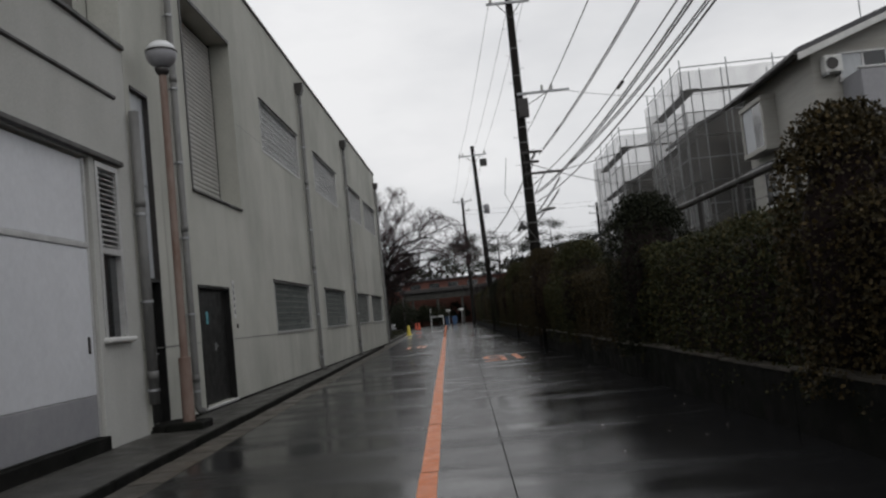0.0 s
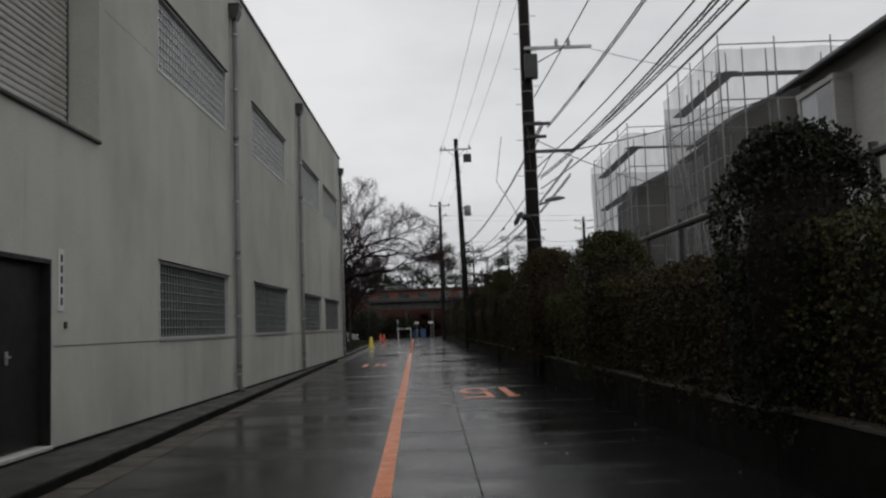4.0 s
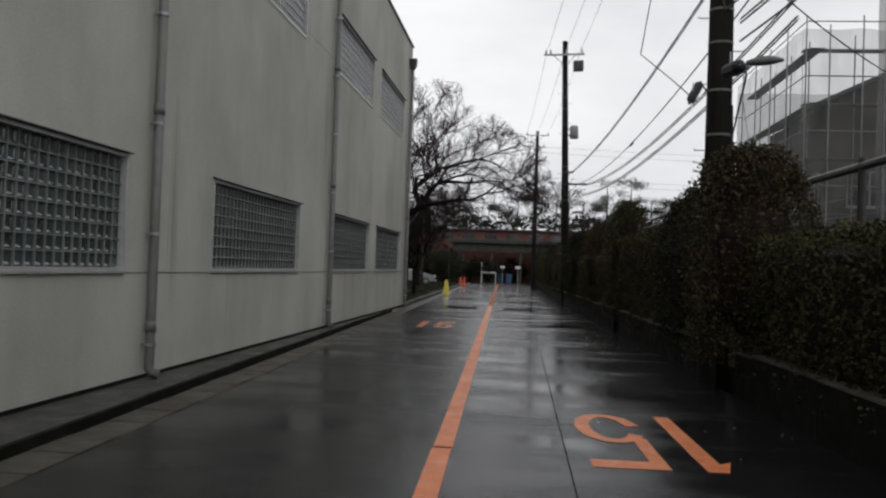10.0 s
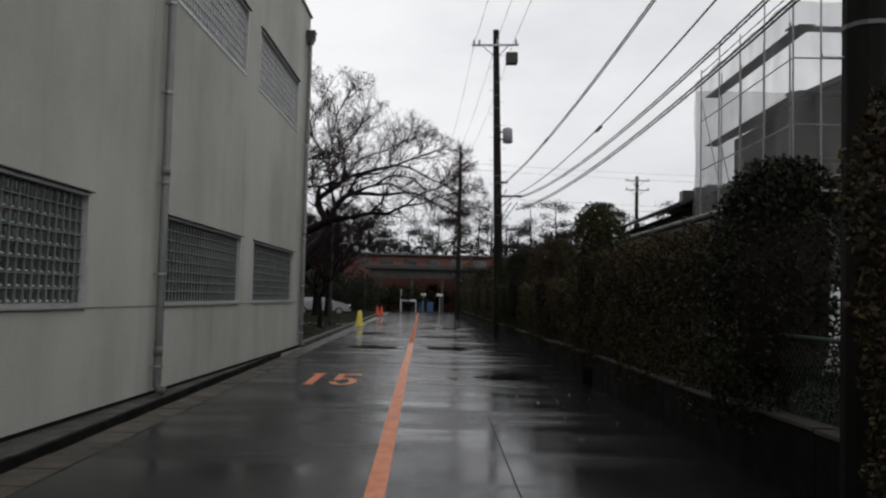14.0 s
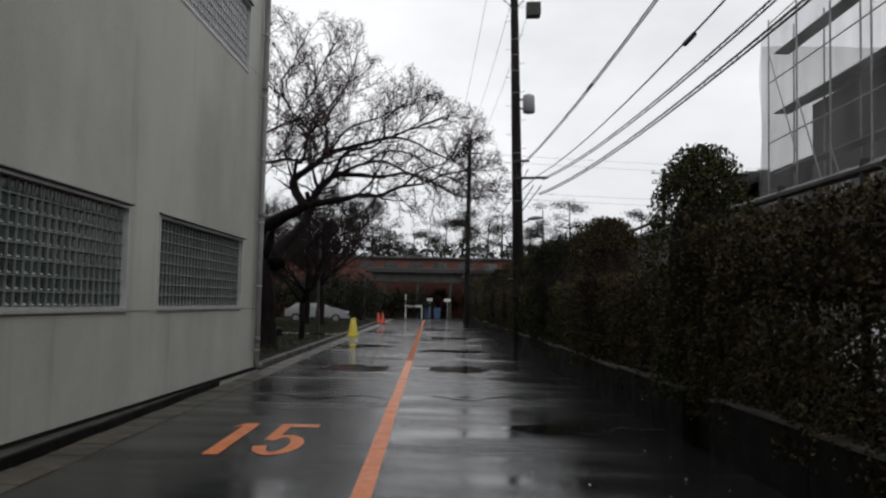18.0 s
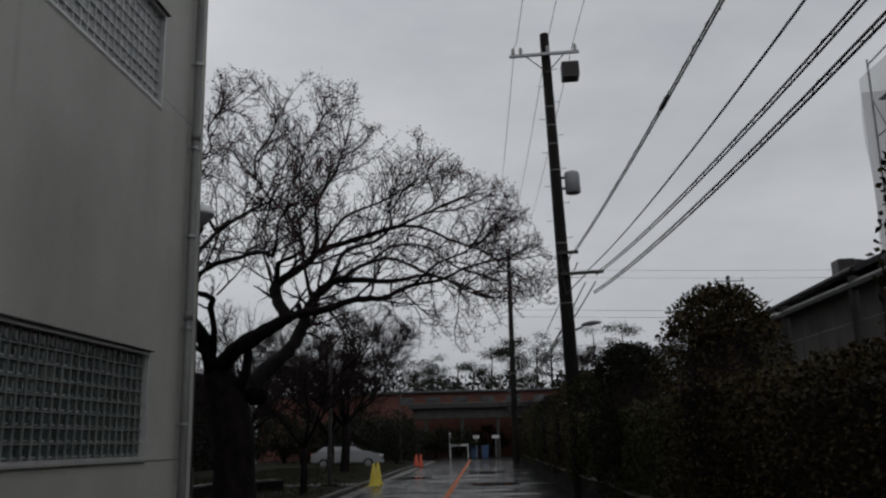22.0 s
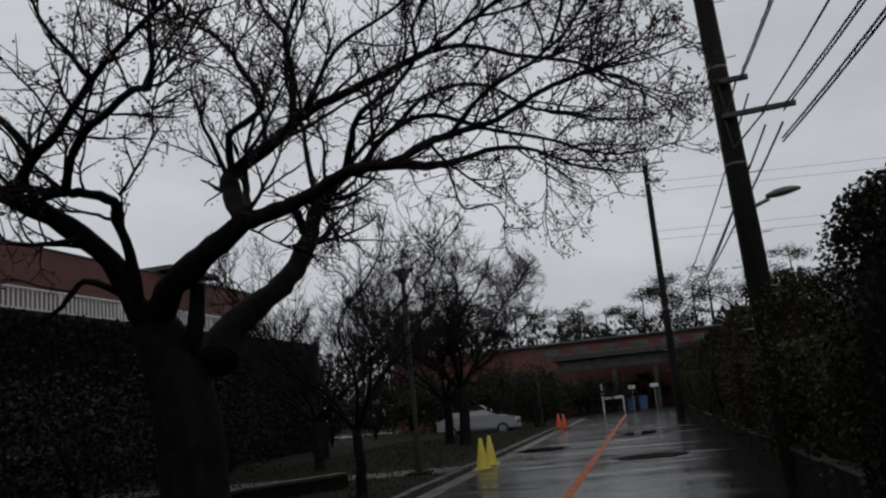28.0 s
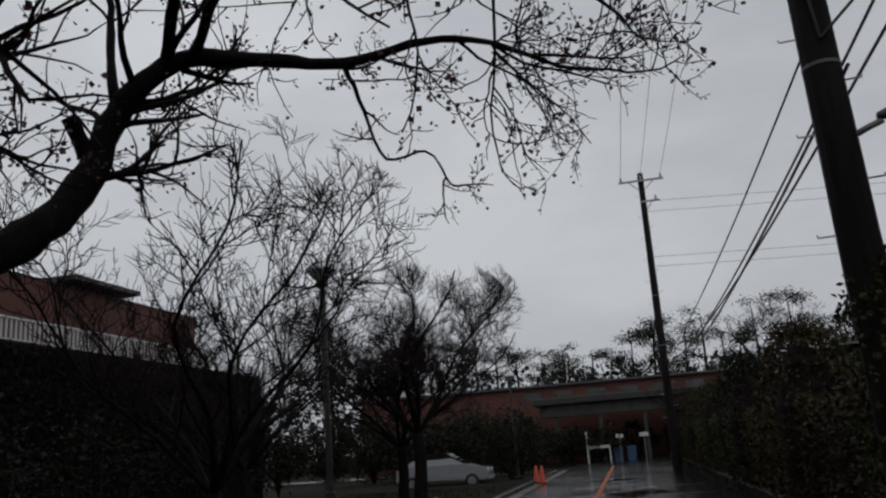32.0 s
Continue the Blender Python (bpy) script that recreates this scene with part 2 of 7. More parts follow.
ASPHALT = wet_asphalt()
PLASTER = plaster_mat("sprayed_plaster", (0.375, 0.377, 0.337), (0.51, 0.51, 0.465), (0.275, 0.27, 0.228))
PLASTER_B = plaster_mat("smooth_plaster", (0.43, 0.43, 0.405), (0.53, 0.53, 0.505), (0.34, 0.335, 0.305))
CONCRETE = mat("wet_concrete", (0.035, 0.034, 0.031), (0.085, 0.083, 0.075), 1.5, 0.3, 0.6, 0.3, 80, fine=(30.0, 0.4), spots=(0.9, (0.055, 0.055, 0.05), 0.5, 0.75), spec=0.2)
# Near-black concrete; on the apron kerb it doubles as painted shadow.
DARK_CONCRETE = mat("near_black_concrete", (0.007, 0.007, 0.0065), (0.019, 0.0185, 0.017), 2.2, 0.6, 0.9, 0.4, 60, fine=(25.0, 0.4), spots=(1.4, (0.008, 0.010, 0.007), 0.48, 0.7), spec=0.05)
PIPE = mat("weathered_grey_pipe", (0.10, 0.10, 0.098), (0.18, 0.18, 0.175), 3, 0.5, stretch=(1, 1, 0.3), fine=(20, 0.3))
STEEL = mat("galvanised_steel", (0.28, 0.29, 0.30), (0.45, 0.46, 0.47), 6, 0.35, 0.55, metal=0.7, fine=(40, 0.2))
RUST = mat("rusty_steel", (0.16, 0.10, 0.08), (0.27, 0.21, 0.18), 4, 0.7, bump=0.2, bump_scale=50, stretch=(1, 1, 0.3), spots=(3, (0.12, 0.055, 0.03), 0.5, 0.7))
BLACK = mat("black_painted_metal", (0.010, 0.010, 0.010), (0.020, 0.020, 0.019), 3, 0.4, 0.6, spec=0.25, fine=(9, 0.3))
CYAN = mat("cyan_notice", (0.10, 0.30, 0.36), (0.13, 0.36, 0.42), 6, 0.5)
DARK_STEEL = mat("dark_brown_steel", (0.022, 0.020, 0.019), (0.04, 0.036, 0.034), 3, 0.4, 0.6)
WHITE_PANEL = mat("white_door_panel", (0.60, 0.61, 0.64), (0.67, 0.68, 0.71), 0.8, 0.4, 0.55, fine=(12, 0.1))
GREY_PANEL = mat("grey_door_panel", (0.26, 0.26, 0.28), (0.32, 0.32, 0.335), 1.0, 0.45, fine=(12, 0.12))
PALE_PANEL = mat("pale_blue_grey_panel", (0.42, 0.44, 0.46), (0.50, 0.52, 0.54), 0.8, 0.45, stretch=(1, 1, 0.3), fine=(10, 0.12))
ALU = mat("aluminium", (0.45, 0.45, 0.45), (0.58, 0.58, 0.57), 4, 0.4, metal=0.3, fine=(20, 0.15))
ORANGE = mat("worn_orange_road_paint", (0.62, 0.155, 0.035), (0.78, 0.24, 0.07), 3, 0.28, 0.5, 0.3, 80, fine=(18, 0.35), spots=(5, (0.09, 0.05, 0.035), 0.62, 0.74))
ORANGE_WORN = mat("very_worn_orange_road_paint", (0.34, 0.085, 0.025), (0.50, 0.14, 0.04), 3, 0.6, 0.8, 0.3, 80, fine=(18, 0.4), spots=(4, (0.06, 0.03, 0.02), 0.52, 0.7), spec=0.2)
PALE_SILL = mat("pale_cement_sill", (0.24, 0.24, 0.22), (0.36, 0.36, 0.33), 2.0, 0.6, 0.8, 0.2, 60, fine=(25, 0.3))
GLASS_BLOCK = glass_block_mat()
# The reflected sky is put into this pale base colour of the upper blocks.
SKY_PALE_BLOCK = mat("sky_pale_glass_block", (0.25, 0.265, 0.265), (0.34, 0.355, 0.35), 1.2, 0.12, 0.3, 0.1, 9.0, spec=0.7)
MORTAR = mat("block_joint", (0.15, 0.16, 0.155), (0.24, 0.25, 0.24), 3, 0.6, fine=(20, 0.3))
DARK_GLASS = mat("dark_window_glass", (0.012, 0.014, 0.015), (0.03, 0.034, 0.036), 1, 0.05, 0.12, spec=0.8)
POLE = mat("dark_concrete_pole", (0.010, 0.009, 0.008), (0.022, 0.020, 0.018), 2, 0.6, 0.85, 0.2, 60, stretch=(1, 1, 0.2), fine=(20, 0.3), spec=0.12)
CABLE = mat("black_cable", (0.012, 0.012, 0.012), (0.02, 0.02, 0.02), 4, 0.5)
CERAMIC = mat("grey_porcelain", (0.35, 0.35, 0.34), (0.48, 0.48, 0.46), 5, 0.3)
NETTING = mesh_sheet_mat()
TIMBER = mat("raw_timber_and_sheathing", (0.035, 0.03, 0.027), (0.08, 0.068, 0.058), 1.0, 0.8, fine=(14, 0.3))
DARK_ROOF = mat("dark_roof_tiles", (0.035, 0.036, 0.04), (0.07, 0.07, 0.075), 3, 0.4, 0.6, fine=(15, 0.3))
SIDING = mat("cream_siding", (0.33, 0.32, 0.29), (0.40, 0.39, 0.36), 0.7, 0.7, fine=(8, 0.15), stretch=(0.4, 0.4, 6))
BARK = mat("wet_cherry_bark", (0.006, 0.0045, 0.0045), (0.02, 0.015, 0.014), 5, 0.7, 0.9, 0.6, 30, fine=(25, 0.4), stretch=(1, 1, 0.6), spec=0.08)
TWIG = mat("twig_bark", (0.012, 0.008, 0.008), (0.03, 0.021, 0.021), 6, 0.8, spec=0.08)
BUD = leaf_mat("pink_buds", (0.06, 0.030, 0.032), (0.12, 0.055, 0.062), (0.05, 0.035, 0.025))
HEDGE_LEAF = leaf_mat("hedge_leaves", (0.020, 0.024, 0.011), (0.040, 0.044, 0.018), (0.075, 0.060, 0.022))
HEDGE_LEAF_RED = leaf_mat("reddish_hedge_leaves", (0.024, 0.020, 0.012), (0.045, 0.036, 0.017), (0.072, 0.050, 0.020))
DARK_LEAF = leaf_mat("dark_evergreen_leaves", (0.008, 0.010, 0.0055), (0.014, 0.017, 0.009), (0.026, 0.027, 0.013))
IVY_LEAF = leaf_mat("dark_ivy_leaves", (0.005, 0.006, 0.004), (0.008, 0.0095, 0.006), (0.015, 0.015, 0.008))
GRASS = leaf_mat("wet_grass", (0.014, 0.020, 0.008), (0.026, 0.031, 0.013), (0.045, 0.041, 0.022))
EARTH = mat("wet_earth_and_turf", (0.011, 0.011, 0.007), (0.026, 0.024, 0.015), 0.8, 0.8, 0.95, 0.5, 40, fine=(20, 0.5), spec=0.05)
BRICK_RED = mat("red_brick_facing", (0.085, 0.028, 0.019), (0.13, 0.045, 0.029), 0.8, 0.7, fine=(25, 0.3), stretch=(1, 1, 3))
WHITE_PAINT = mat("white_paint", (0.55, 0.55, 0.54), (0.68, 0.68, 0.66), 2, 0.5, fine=(14, 0.15))
YELLOW = mat("yellow_plastic", (0.62, 0.50, 0.06), (0.72, 0.60, 0.10), 4, 0.4)
RED = mat("red_plastic", (0.55, 0.08, 0.04), (0.66, 0.11, 0.05), 4, 0.4)
BLUE = mat("blue_plastic", (0.025, 0.06, 0.13), (0.035, 0.08, 0.17), 4, 0.45)
LAMP_GLASS = mat("pale_lamp_globe", (0.62, 0.63, 0.64), (0.72, 0.73, 0.74), 4, 0.08, 0.2)
CAR_WHITE = mat("white_car_paint", (0.60, 0.61, 0.62), (0.66, 0.67, 0.68), 1, 0.15, spec=0.6)
CAR_SILVER = mat("pale_silver_car_paint", (0.27, 0.28, 0.29), (0.32, 0.33, 0.34), 1, 0.2, spec=0.5)
GREEN_METAL = mat("dark_green_metal", (0.02, 0.035, 0.028), (0.035, 0.055, 0.045), 4, 0.5)
RUBBER = mat("black_rubber", (0.012, 0.012, 0.012), (0.02, 0.02, 0.02), 4, 0.8)
TAR = mat("tar_seam", (0.010, 0.010, 0.010), (0.020, 0.020, 0.020), 4, 0.75, 0.92, spec=0.1)
GUTTER = mat("wet_gutter_concrete", (0.046, 0.041, 0.034), (0.095, 0.083, 0.067), 1.3, 0.3, 0.6, 0.3, 80, fine=(30.0, 0.4), spots=(0.9, (0.060, 0.040, 0.024), 0.55, 0.75), spec=0.35, per_object=0.2)
WATER = mat("standing_rain_water", (0.008, 0.008, 0.008), (0.014, 0.014, 0.014), 2, 0.03, 0.08, spec=0.25)
PETAL = leaf_mat("fallen_petals", (0.55, 0.50, 0.50), (0.65, 0.60, 0.60), (0.45, 0.36, 0.30))
BLIND = mat("pale_shutter_slats", (0.34, 0.335, 0.31), (0.42, 0.41, 0.385), 2, 0.5, fine=(10, 0.2))

# ---- mesh tools ----
class Form:
    """Vertices and faces of one mesh, gathered from simple shaped pieces."""

    def __init__(self):
        self.v, self.f = [], []

    def box(self, x0, x1, y0, y1, z0, z1, c=0.0):
        """A box with its edges chamfered by c."""
        n = len(self.v)
        if c <= 0:
            self.v += [(x, y, z) for z in (z0, z1) for y in (y0, y1) for x in (x0, x1)]
            self.f += [tuple(n + k for k in q) for q in ((0, 2, 3, 1), (4, 5, 7, 6), (0, 1, 5, 4), (2, 6, 7, 3), (0, 4, 6, 2), (1, 3, 7, 5))]
            return self
        bm = bmesh.new()
        bmesh.ops.create_cube(bm, size=1.0)
        for q in bm.verts:
            q.co = ((x0 + x1) / 2 + q.co.x * (x1 - x0), (y0 + y1) / 2 + q.co.y * (y1 - y0), (z0 + z1) / 2 + q.co.z * (z1 - z0))
        bmesh.ops.bevel(bm, geom=bm.edges[:], offset=c, segments=1, affect="EDGES")
        bm.verts.index_update()
        self.v += [tuple(q.co) for q in bm.verts]
        self.f += [tuple(n + q.index for q in face.verts) for face in bm.faces]
        bm.free()
        return self

    def tube(self, points, radii, sides=8, caps=True):
        """A tube along points, with a radius at each."""
        pts = [Vector(p) for p in points]
        if isinstance(radii, (int, float)):
            radii = [radii] * len(pts)
        n0 = len(self.v)
        side = None
        for i, p in enumerate(pts):
            d = (pts[min(i + 1, len(pts) - 1)] - pts[max(i - 1, 0)])
            d = d.normalized() if d.length > 1e-9 else Vector((0, 0, 1))
            if side is None:
                side = d.cross(Vector((0.31, 0.17, 0.93)) if abs(d.z) < 0.9 else Vector((1, 0, 0))).normalized()
            else:
                side = (side - d * side.dot(d)).normalized()
            up = d.cross(side)
            for k in range(sides):
                a = 2 * math.pi * k / sides
                self.v.append(tuple(p + (side * math.cos(a) + up * math.sin(a)) * radii[i]))
        for i in range(len(pts) - 1):
            for k in range(sides):
                a, b = n0 + i * sides + k, n0 + i * sides + (k + 1) % sides
                self.f.append((a, b, b + sides, a + sides))
        if caps:
            self.f.append(tuple(n0 + k for k in reversed(range(sides))))
            self.f.append(tuple(n0 + (len(pts) - 1) * sides + k for k in range(sides)))
        return self

    def lathe(self, profile, centre=(0, 0, 0), sides=20):
        """A solid of revolution about z: profile of (radius, height)."""
        n0 = len(self.v)
        cx, cy, cz = centre
        for r, z in profile:
            for k in range(sides):
                a = 2 * math.pi * k / sides
                self.v.append((cx + r * math.cos(a), cy + r * math.sin(a), cz + z))
        for i in range(len(profile) - 1):
            for k in range(sides):
                a, b = n0 + i * sides + k, n0 + i * sides + (k + 1) % sides
                self.f.append((a, b, b + sides, a + sides))
        self.f.append(tuple(n0 + k for k in reversed(range(sides))))
        self.f.append(tuple(n0 + (len(profile) - 1) * sides + k for k in range(sides)))
        return self

    def face(self, *pts):
        n = len(self.v)
        self.v += [tuple(p) for p in pts]
        self.f.append(tuple(range(n, n + len(pts))))
        return self

    def prism(self, outline, axis, a, b):
        """An outline of 2D points pushed along an axis from a to b."""
        def at(p, w):
            return {"x": (w, p[0], p[1]), "y": (p[0], w, p[1]), "z": (p[0], p[1], w)}[axis]
        n, k = len(self.v), len(outline)
        self.v += [at(p, a) for p in outline] + [at(p, b) for p in outline]
        self.f += [tuple(n + i for i in reversed(range(k))), tuple(n + k + i for i in range(k))]
        self.f += [(n + i, n + (i + 1) % k, n + k + (i + 1) % k, n + k + i) for i in range(k)]
        return self

    def mesh(self, name, material, smooth=False):
        me = bpy.data.meshes.new(name)
        me.from_pydata(self.v, [], self.f)
        me.materials.append(material)
        if smooth:
            me.polygons.foreach_set("use_smooth", [True] * len(me.polygons))
        me.update()
        return me


def part(name, form, material, parent=None, label="", smooth=False):
    me = form if isinstance(form, bpy.types.Mesh) else form.mesh(name, material, smooth)
    ob = new(name, me)
    ob.parent = parent
    if label:
        tagged(ob, label)
    return ob


def thing(name, label, category, group="", at=(0, 0, 0), kind=""):
    e = new(name)
    e.location = at
    return tagged(e, label, category, group, kind)


def solid(name, form, material, label, category, group="", kind="", smooth=False):
    return tagged(part(name, form, material, smooth=smooth), label, category, group, kind)


def structure(name, form, material, label="", smooth=False):
    return tagged(part(name, form, material, smooth=smooth), label, name.split("_")[0], kind="structure")


def box(x0, x1, y0, y1, z0, z1, c=0.0):
    return Form().box(x0, x1, y0, y1, z0, z1, c)


def sag(a, b, drop, n=14):
    """Points of a cable that hangs between a and b."""
    a, b = Vector(a), Vector(b)
    return [a.lerp(b, i / n) - Vector((0, 0, drop * 4 * (i / n) * (1 - i / n))) for i in range(n + 1)]


# ---- ground, road and kerbs ----
SLANT = -0.0309                      # the road runs at a slight angle to the long wall
LEFT, MID, RIGHT = -2.25, 0.675, 3.85
WALL = -3.58                        # face of the long building


def rx(off, y):
    """x of a line that runs with the road."""
    return off + SLANT * y


def strip(a, b, y0, y1, z0, z1, n=1):
    """A slab that runs with the road, from offset a to b."""
    f = Form()
    for i in range(n):
        p, q = y0 + (y1 - y0) * i / n, y0 + (y1 - y0) * (i + 1) / n
        k = len(f.v)
        f.v += [(rx(a, p), p, z0), (rx(b, p), p, z0), (rx(b, q), q, z0), (rx(a, q), q, z0)]
        f.v += [(rx(a, p), p, z1), (rx(b, p), p, z1), (rx(b, q), q, z1), (rx(a, q), q, z1)]
        f.f += [tuple(k + j for j in g) for g in ((0, 3, 2, 1), (4, 5, 6, 7), (0, 1, 5, 4), (1, 2, 6, 5), (2, 3, 7, 6), (3, 0, 4, 7))]
    return f


ground = Form()
ground.face((-600, -300, -0.06), (600, -300, -0.06), (600, 900, -0.06), (-600, 900, -0.06))
structure("ground", ground, EARTH, "wet dark earth and turf reaching the horizon")
ROAD_END = 105.0
structure("road", strip(LEFT + 0.44, RIGHT, -30, ROAD_END, -0.055, 0.0), ASPHALT, "wet black asphalt lane with a water film")
structure("road_cross", box(-60, 60, ROAD_END, ROAD_END + 7, -0.055, -0.001), ASPHALT, "wet asphalt cross road at the end of the lane")

rng = random.Random(7)
line = thing("centre_line", "worn orange centre line painted on wet asphalt", "road marking")
y = -20.0
while y < 98:
    seg = rng.uniform(2.0, 5.5)
    w = rng.uniform(-0.006, 0.006)
    q = min(y + seg, 98)
    j0, j1 = rng.uniform(-0.01, 0.01), rng.uniform(-0.01, 0.01)
    part("dash", Form().face((rx(MID - 0.075 + w, y), y + j0, 0.004), (rx(MID + 0.075 + w, y), y + j1, 0.004), (rx(MID + 0.075 + w, q), q, 0.004), (rx(MID - 0.075 + w, q), q, 0.004)), ORANGE if y < 44 else ORANGE_WORN, line)
    y = q + (0.0 if rng.random() < 0.5 else rng.uniform(0.01, 0.05))


def digits(name, cx, cy, turn, w, length):
    """The speed figure 15 painted on the road, in strokes of even width, drawn out along the lane."""
    e = thing(name, "worn orange speed figure 15 painted on wet asphalt", "road marking", "painted speed figures", (cx, cy, 0.0))
    e.rotation_euler = (0, 0, radians(turn) + math.atan(-SLANT))
    s = 0.15
    one = Form()
    one.face((-0.5 * w, 0, 0.004), (-0.5 * w + s, 0, 0.004), (-0.5 * w + s, length, 0.004), (-0.5 * w, length, 0.004))
    one.face((-0.5 * w - 0.10, length * 0.84, 0.004), (-0.5 * w, length * 0.88, 0.004), (-0.5 * w, length, 0.004))
    part("figure_one", one, ORANGE, e)
    five = Form()
    x0, x1 = -0.5 * w + 0.36, 0.5 * w
    five.face((x0 + 0.04, length * 0.89, 0.004), (x1, length * 0.89, 0.004), (x1, length, 0.004), (x0 + 0.04, length, 0.004))
    five.face((x0 + 0.04, length * 0.5, 0.004), (x0 + 0.04 + s * 0.8, length * 0.5, 0.004), (x0 + 0.04 + s * 0.8, length * 0.89, 0.004), (x0 + 0.04, length * 0.89, 0.004))
    mid, ry, rxx = length * 0.30, length * 0.30, (x1 - x0) / 2
    cxx = (x0 + x1) / 2
    arc = [math.radians(a) for a in range(150, -171, -16)]
    for a, b in zip(arc, arc[1:]):
        po = [(cxx + rxx * math.cos(t), mid + ry * math.sin(t)) for t in (a, b)]
        pi = [(cxx + (rxx - s * 0.9) * math.cos(t), mid + (ry - 0.17) * math.sin(t)) for t in (a, b)]
        five.face((*pi[0], 0.0045), (*po[0], 0.0045), (*po[1], 0.0045), (*pi[1], 0.0045))
    part("figure_five", five, ORANGE, e)
    return e


digits("speed_marking", 1.56, 22.85, 180, 0.96, 2.35)
digits("speed_marking", -1.53, 34.35, 0, 0.82, 2.0)

# concrete apron between the road and the building, with a rounded kerb edge
apron = Form()
n = 48
for i in range(n):
    p, q = -20 + 63.5 * i / n, -20 + 63.5 * (i + 1) / n
    apron.face((WALL - 0.3, p, 0.058), (rx(LEFT, p) - 0.05, p, 0.05), (rx(LEFT, q) - 0.05, q, 0.05), (WALL - 0.3, q, 0.058))
structure("apron", apron, CONCRETE, "damp grey concrete apron along the foot of the building")
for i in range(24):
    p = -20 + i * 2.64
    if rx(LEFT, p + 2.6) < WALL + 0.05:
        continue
    # The dark stones paint in the shadow gap along the kerb.
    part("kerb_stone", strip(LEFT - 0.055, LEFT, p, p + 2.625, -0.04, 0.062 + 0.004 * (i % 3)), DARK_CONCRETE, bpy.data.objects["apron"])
kerb_far = tagged(new("kerb_far"), "low wet concrete kerb along the turf", "kerb", kind="structure")
for i in range(34):
    p = 43.8 + i * 1.5
    part("kerb_stone", strip(LEFT - 0.16, LEFT, p, p + 1.485, -0.04, 0.10 + 0.005 * (i % 3)), CONCRETE, kerb_far)

# planter kerb on the hedge side
planter = tagged(new("planter_kerb"), "low dark concrete wall in front of the hedge", "wall", kind="structure")
p, i = -18.0, 0
while p < 96:
    q = p + 1.985
    for g0, g1 in ((24.7, 25.6), (35.0, 35.9)):
        if p < g0 < q:
            q = g0
        elif g0 <= p < g1:
            p, q = g1, g1 + 1.2
    top = 0.50 + 0.012 * ((i * 7) % 3)
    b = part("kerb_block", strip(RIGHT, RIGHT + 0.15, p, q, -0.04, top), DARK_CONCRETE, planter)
    part("coping", strip(RIGHT - 0.012, RIGHT + 0.165, p + 0.004, q - 0.004, top + 0.002, top + 0.03), GUTTER, b, "paler top edge")
    p, i = q + 0.015, i + 1
# gutter slabs beside the apron, seams, cracks, standing water and petals on the lane
gutter = tagged(new("gutter"), "row of wet stained concrete gutter slabs along the kerb", "gutter", kind="structure")
for i in range(190):
    p = -20 + i * 0.615
    part("slab", strip(LEFT + 0.07, LEFT + 0.432, p, p + 0.60, -0.05, 0.002 + 0.003 * (i % 3)), GUTTER, gutter)
structure("baseboard", box(WALL + 0.001, WALL + 0.012, 10.3, 43.65, 0.03, 0.095), DARK_CONCRETE, "thin dark strip along the foot of the plaster wall")
structure("road_seam", Form().face((1.447, -20, 0.003), (1.457, -20, 0.003), (0.865, 31, 0.003), (0.855, 31, 0.003)), TAR, "dark tar seam along the lane")


def ribbon(pts, w, z, seed):
    """A thin wandering band on the road."""
    r_ = random.Random(seed)
    f = Form()
    for (a, b) in pts:
        h = w * r_.uniform(0.4, 1.3)
        f.v += [(rx(a, b), b - h, z), (rx(a, b), b + h, z)]
    for k in range(len(pts) - 1):
        f.f.append((2 * k, 2 * k + 2, 2 * k + 3, 2 * k + 1))
    return f


cracks = tagged(new("road_crack"), "irregular dark crack and patch edges across the asphalt", "road crack", kind="structure")
for i, (y0, a, b, w) in enumerate(((36.4, 2.2, 3.6, 0.05), (39.2, -1.3, 0.66, 0.045), (39.4, 1.2, 2.9, 0.05), (44.5, 1.2, 2.6, 0.02), (50.5, 0.9, 3.3, 0.05), (56.0, -1.9, 0.6, 0.04), (63.0, 0.9, 3.0, 0.05), (71.0, -1.9, 3.2, 0.06))):
    r_ = random.Random(500 + i)
    n = 26
    part("crack", ribbon([(a + (b - a) * k / n, y0 + 0.28 * math.sin(k * 0.35 + i) + r_.uniform(-0.05, 0.05)) for k in range(n + 1)], w, 0.0025, i), TAR, cracks)


def puddle(off, y, a, b, seed):
    r_ = random.Random(seed)
    f = Form()
    n = 30
    ring = []
    for k in range(n):
        t = 2 * math.pi * k / n
        s = 1 + 0.35 * noise.noise(Vector((math.cos(t) * 1.4 + seed, math.sin(t) * 1.4, 0))) + 0.12 * r_.uniform(-1, 1)
        ring.append((rx(off, y) + a * s * math.cos(t), y + b * s * math.sin(t), 0.0035))
    f.face(*ring)
    return solid("puddle", f, WATER, "shallow puddle of rain water on the asphalt", "puddle", "puddles")


for i, (o, yy, a, b) in enumerate(((-0.4, 44.8, 0.75, 0.9), (1.75, 45.0, 0.7, 0.8), (2.6, 36.4, 0.6, 0.35), (1.8, 52.0, 1.0, 0.7), (-1.0, 54.0, 0.8, 1.0),
                                   (2.0, 61.0, 0.9, 0.9), (-1.2, 67.0, 0.9, 1.0), (1.9, 72.0, 0.9, 1.2), (1.0, 81.0, 1.2, 1.0))):
    puddle(o, yy, a, b, 600 + i)
pr = np.random.default_rng(31)
PETALS = np.stack([np.zeros(90), pr.uniform(5, 46, 90), np.full(90, 0.006)], 1)
PETALS[:, 0] = 1.9 + pr.uniform(0, 1, 90) ** 0.6 * 1.8 + SLANT * PETALS[:, 1]
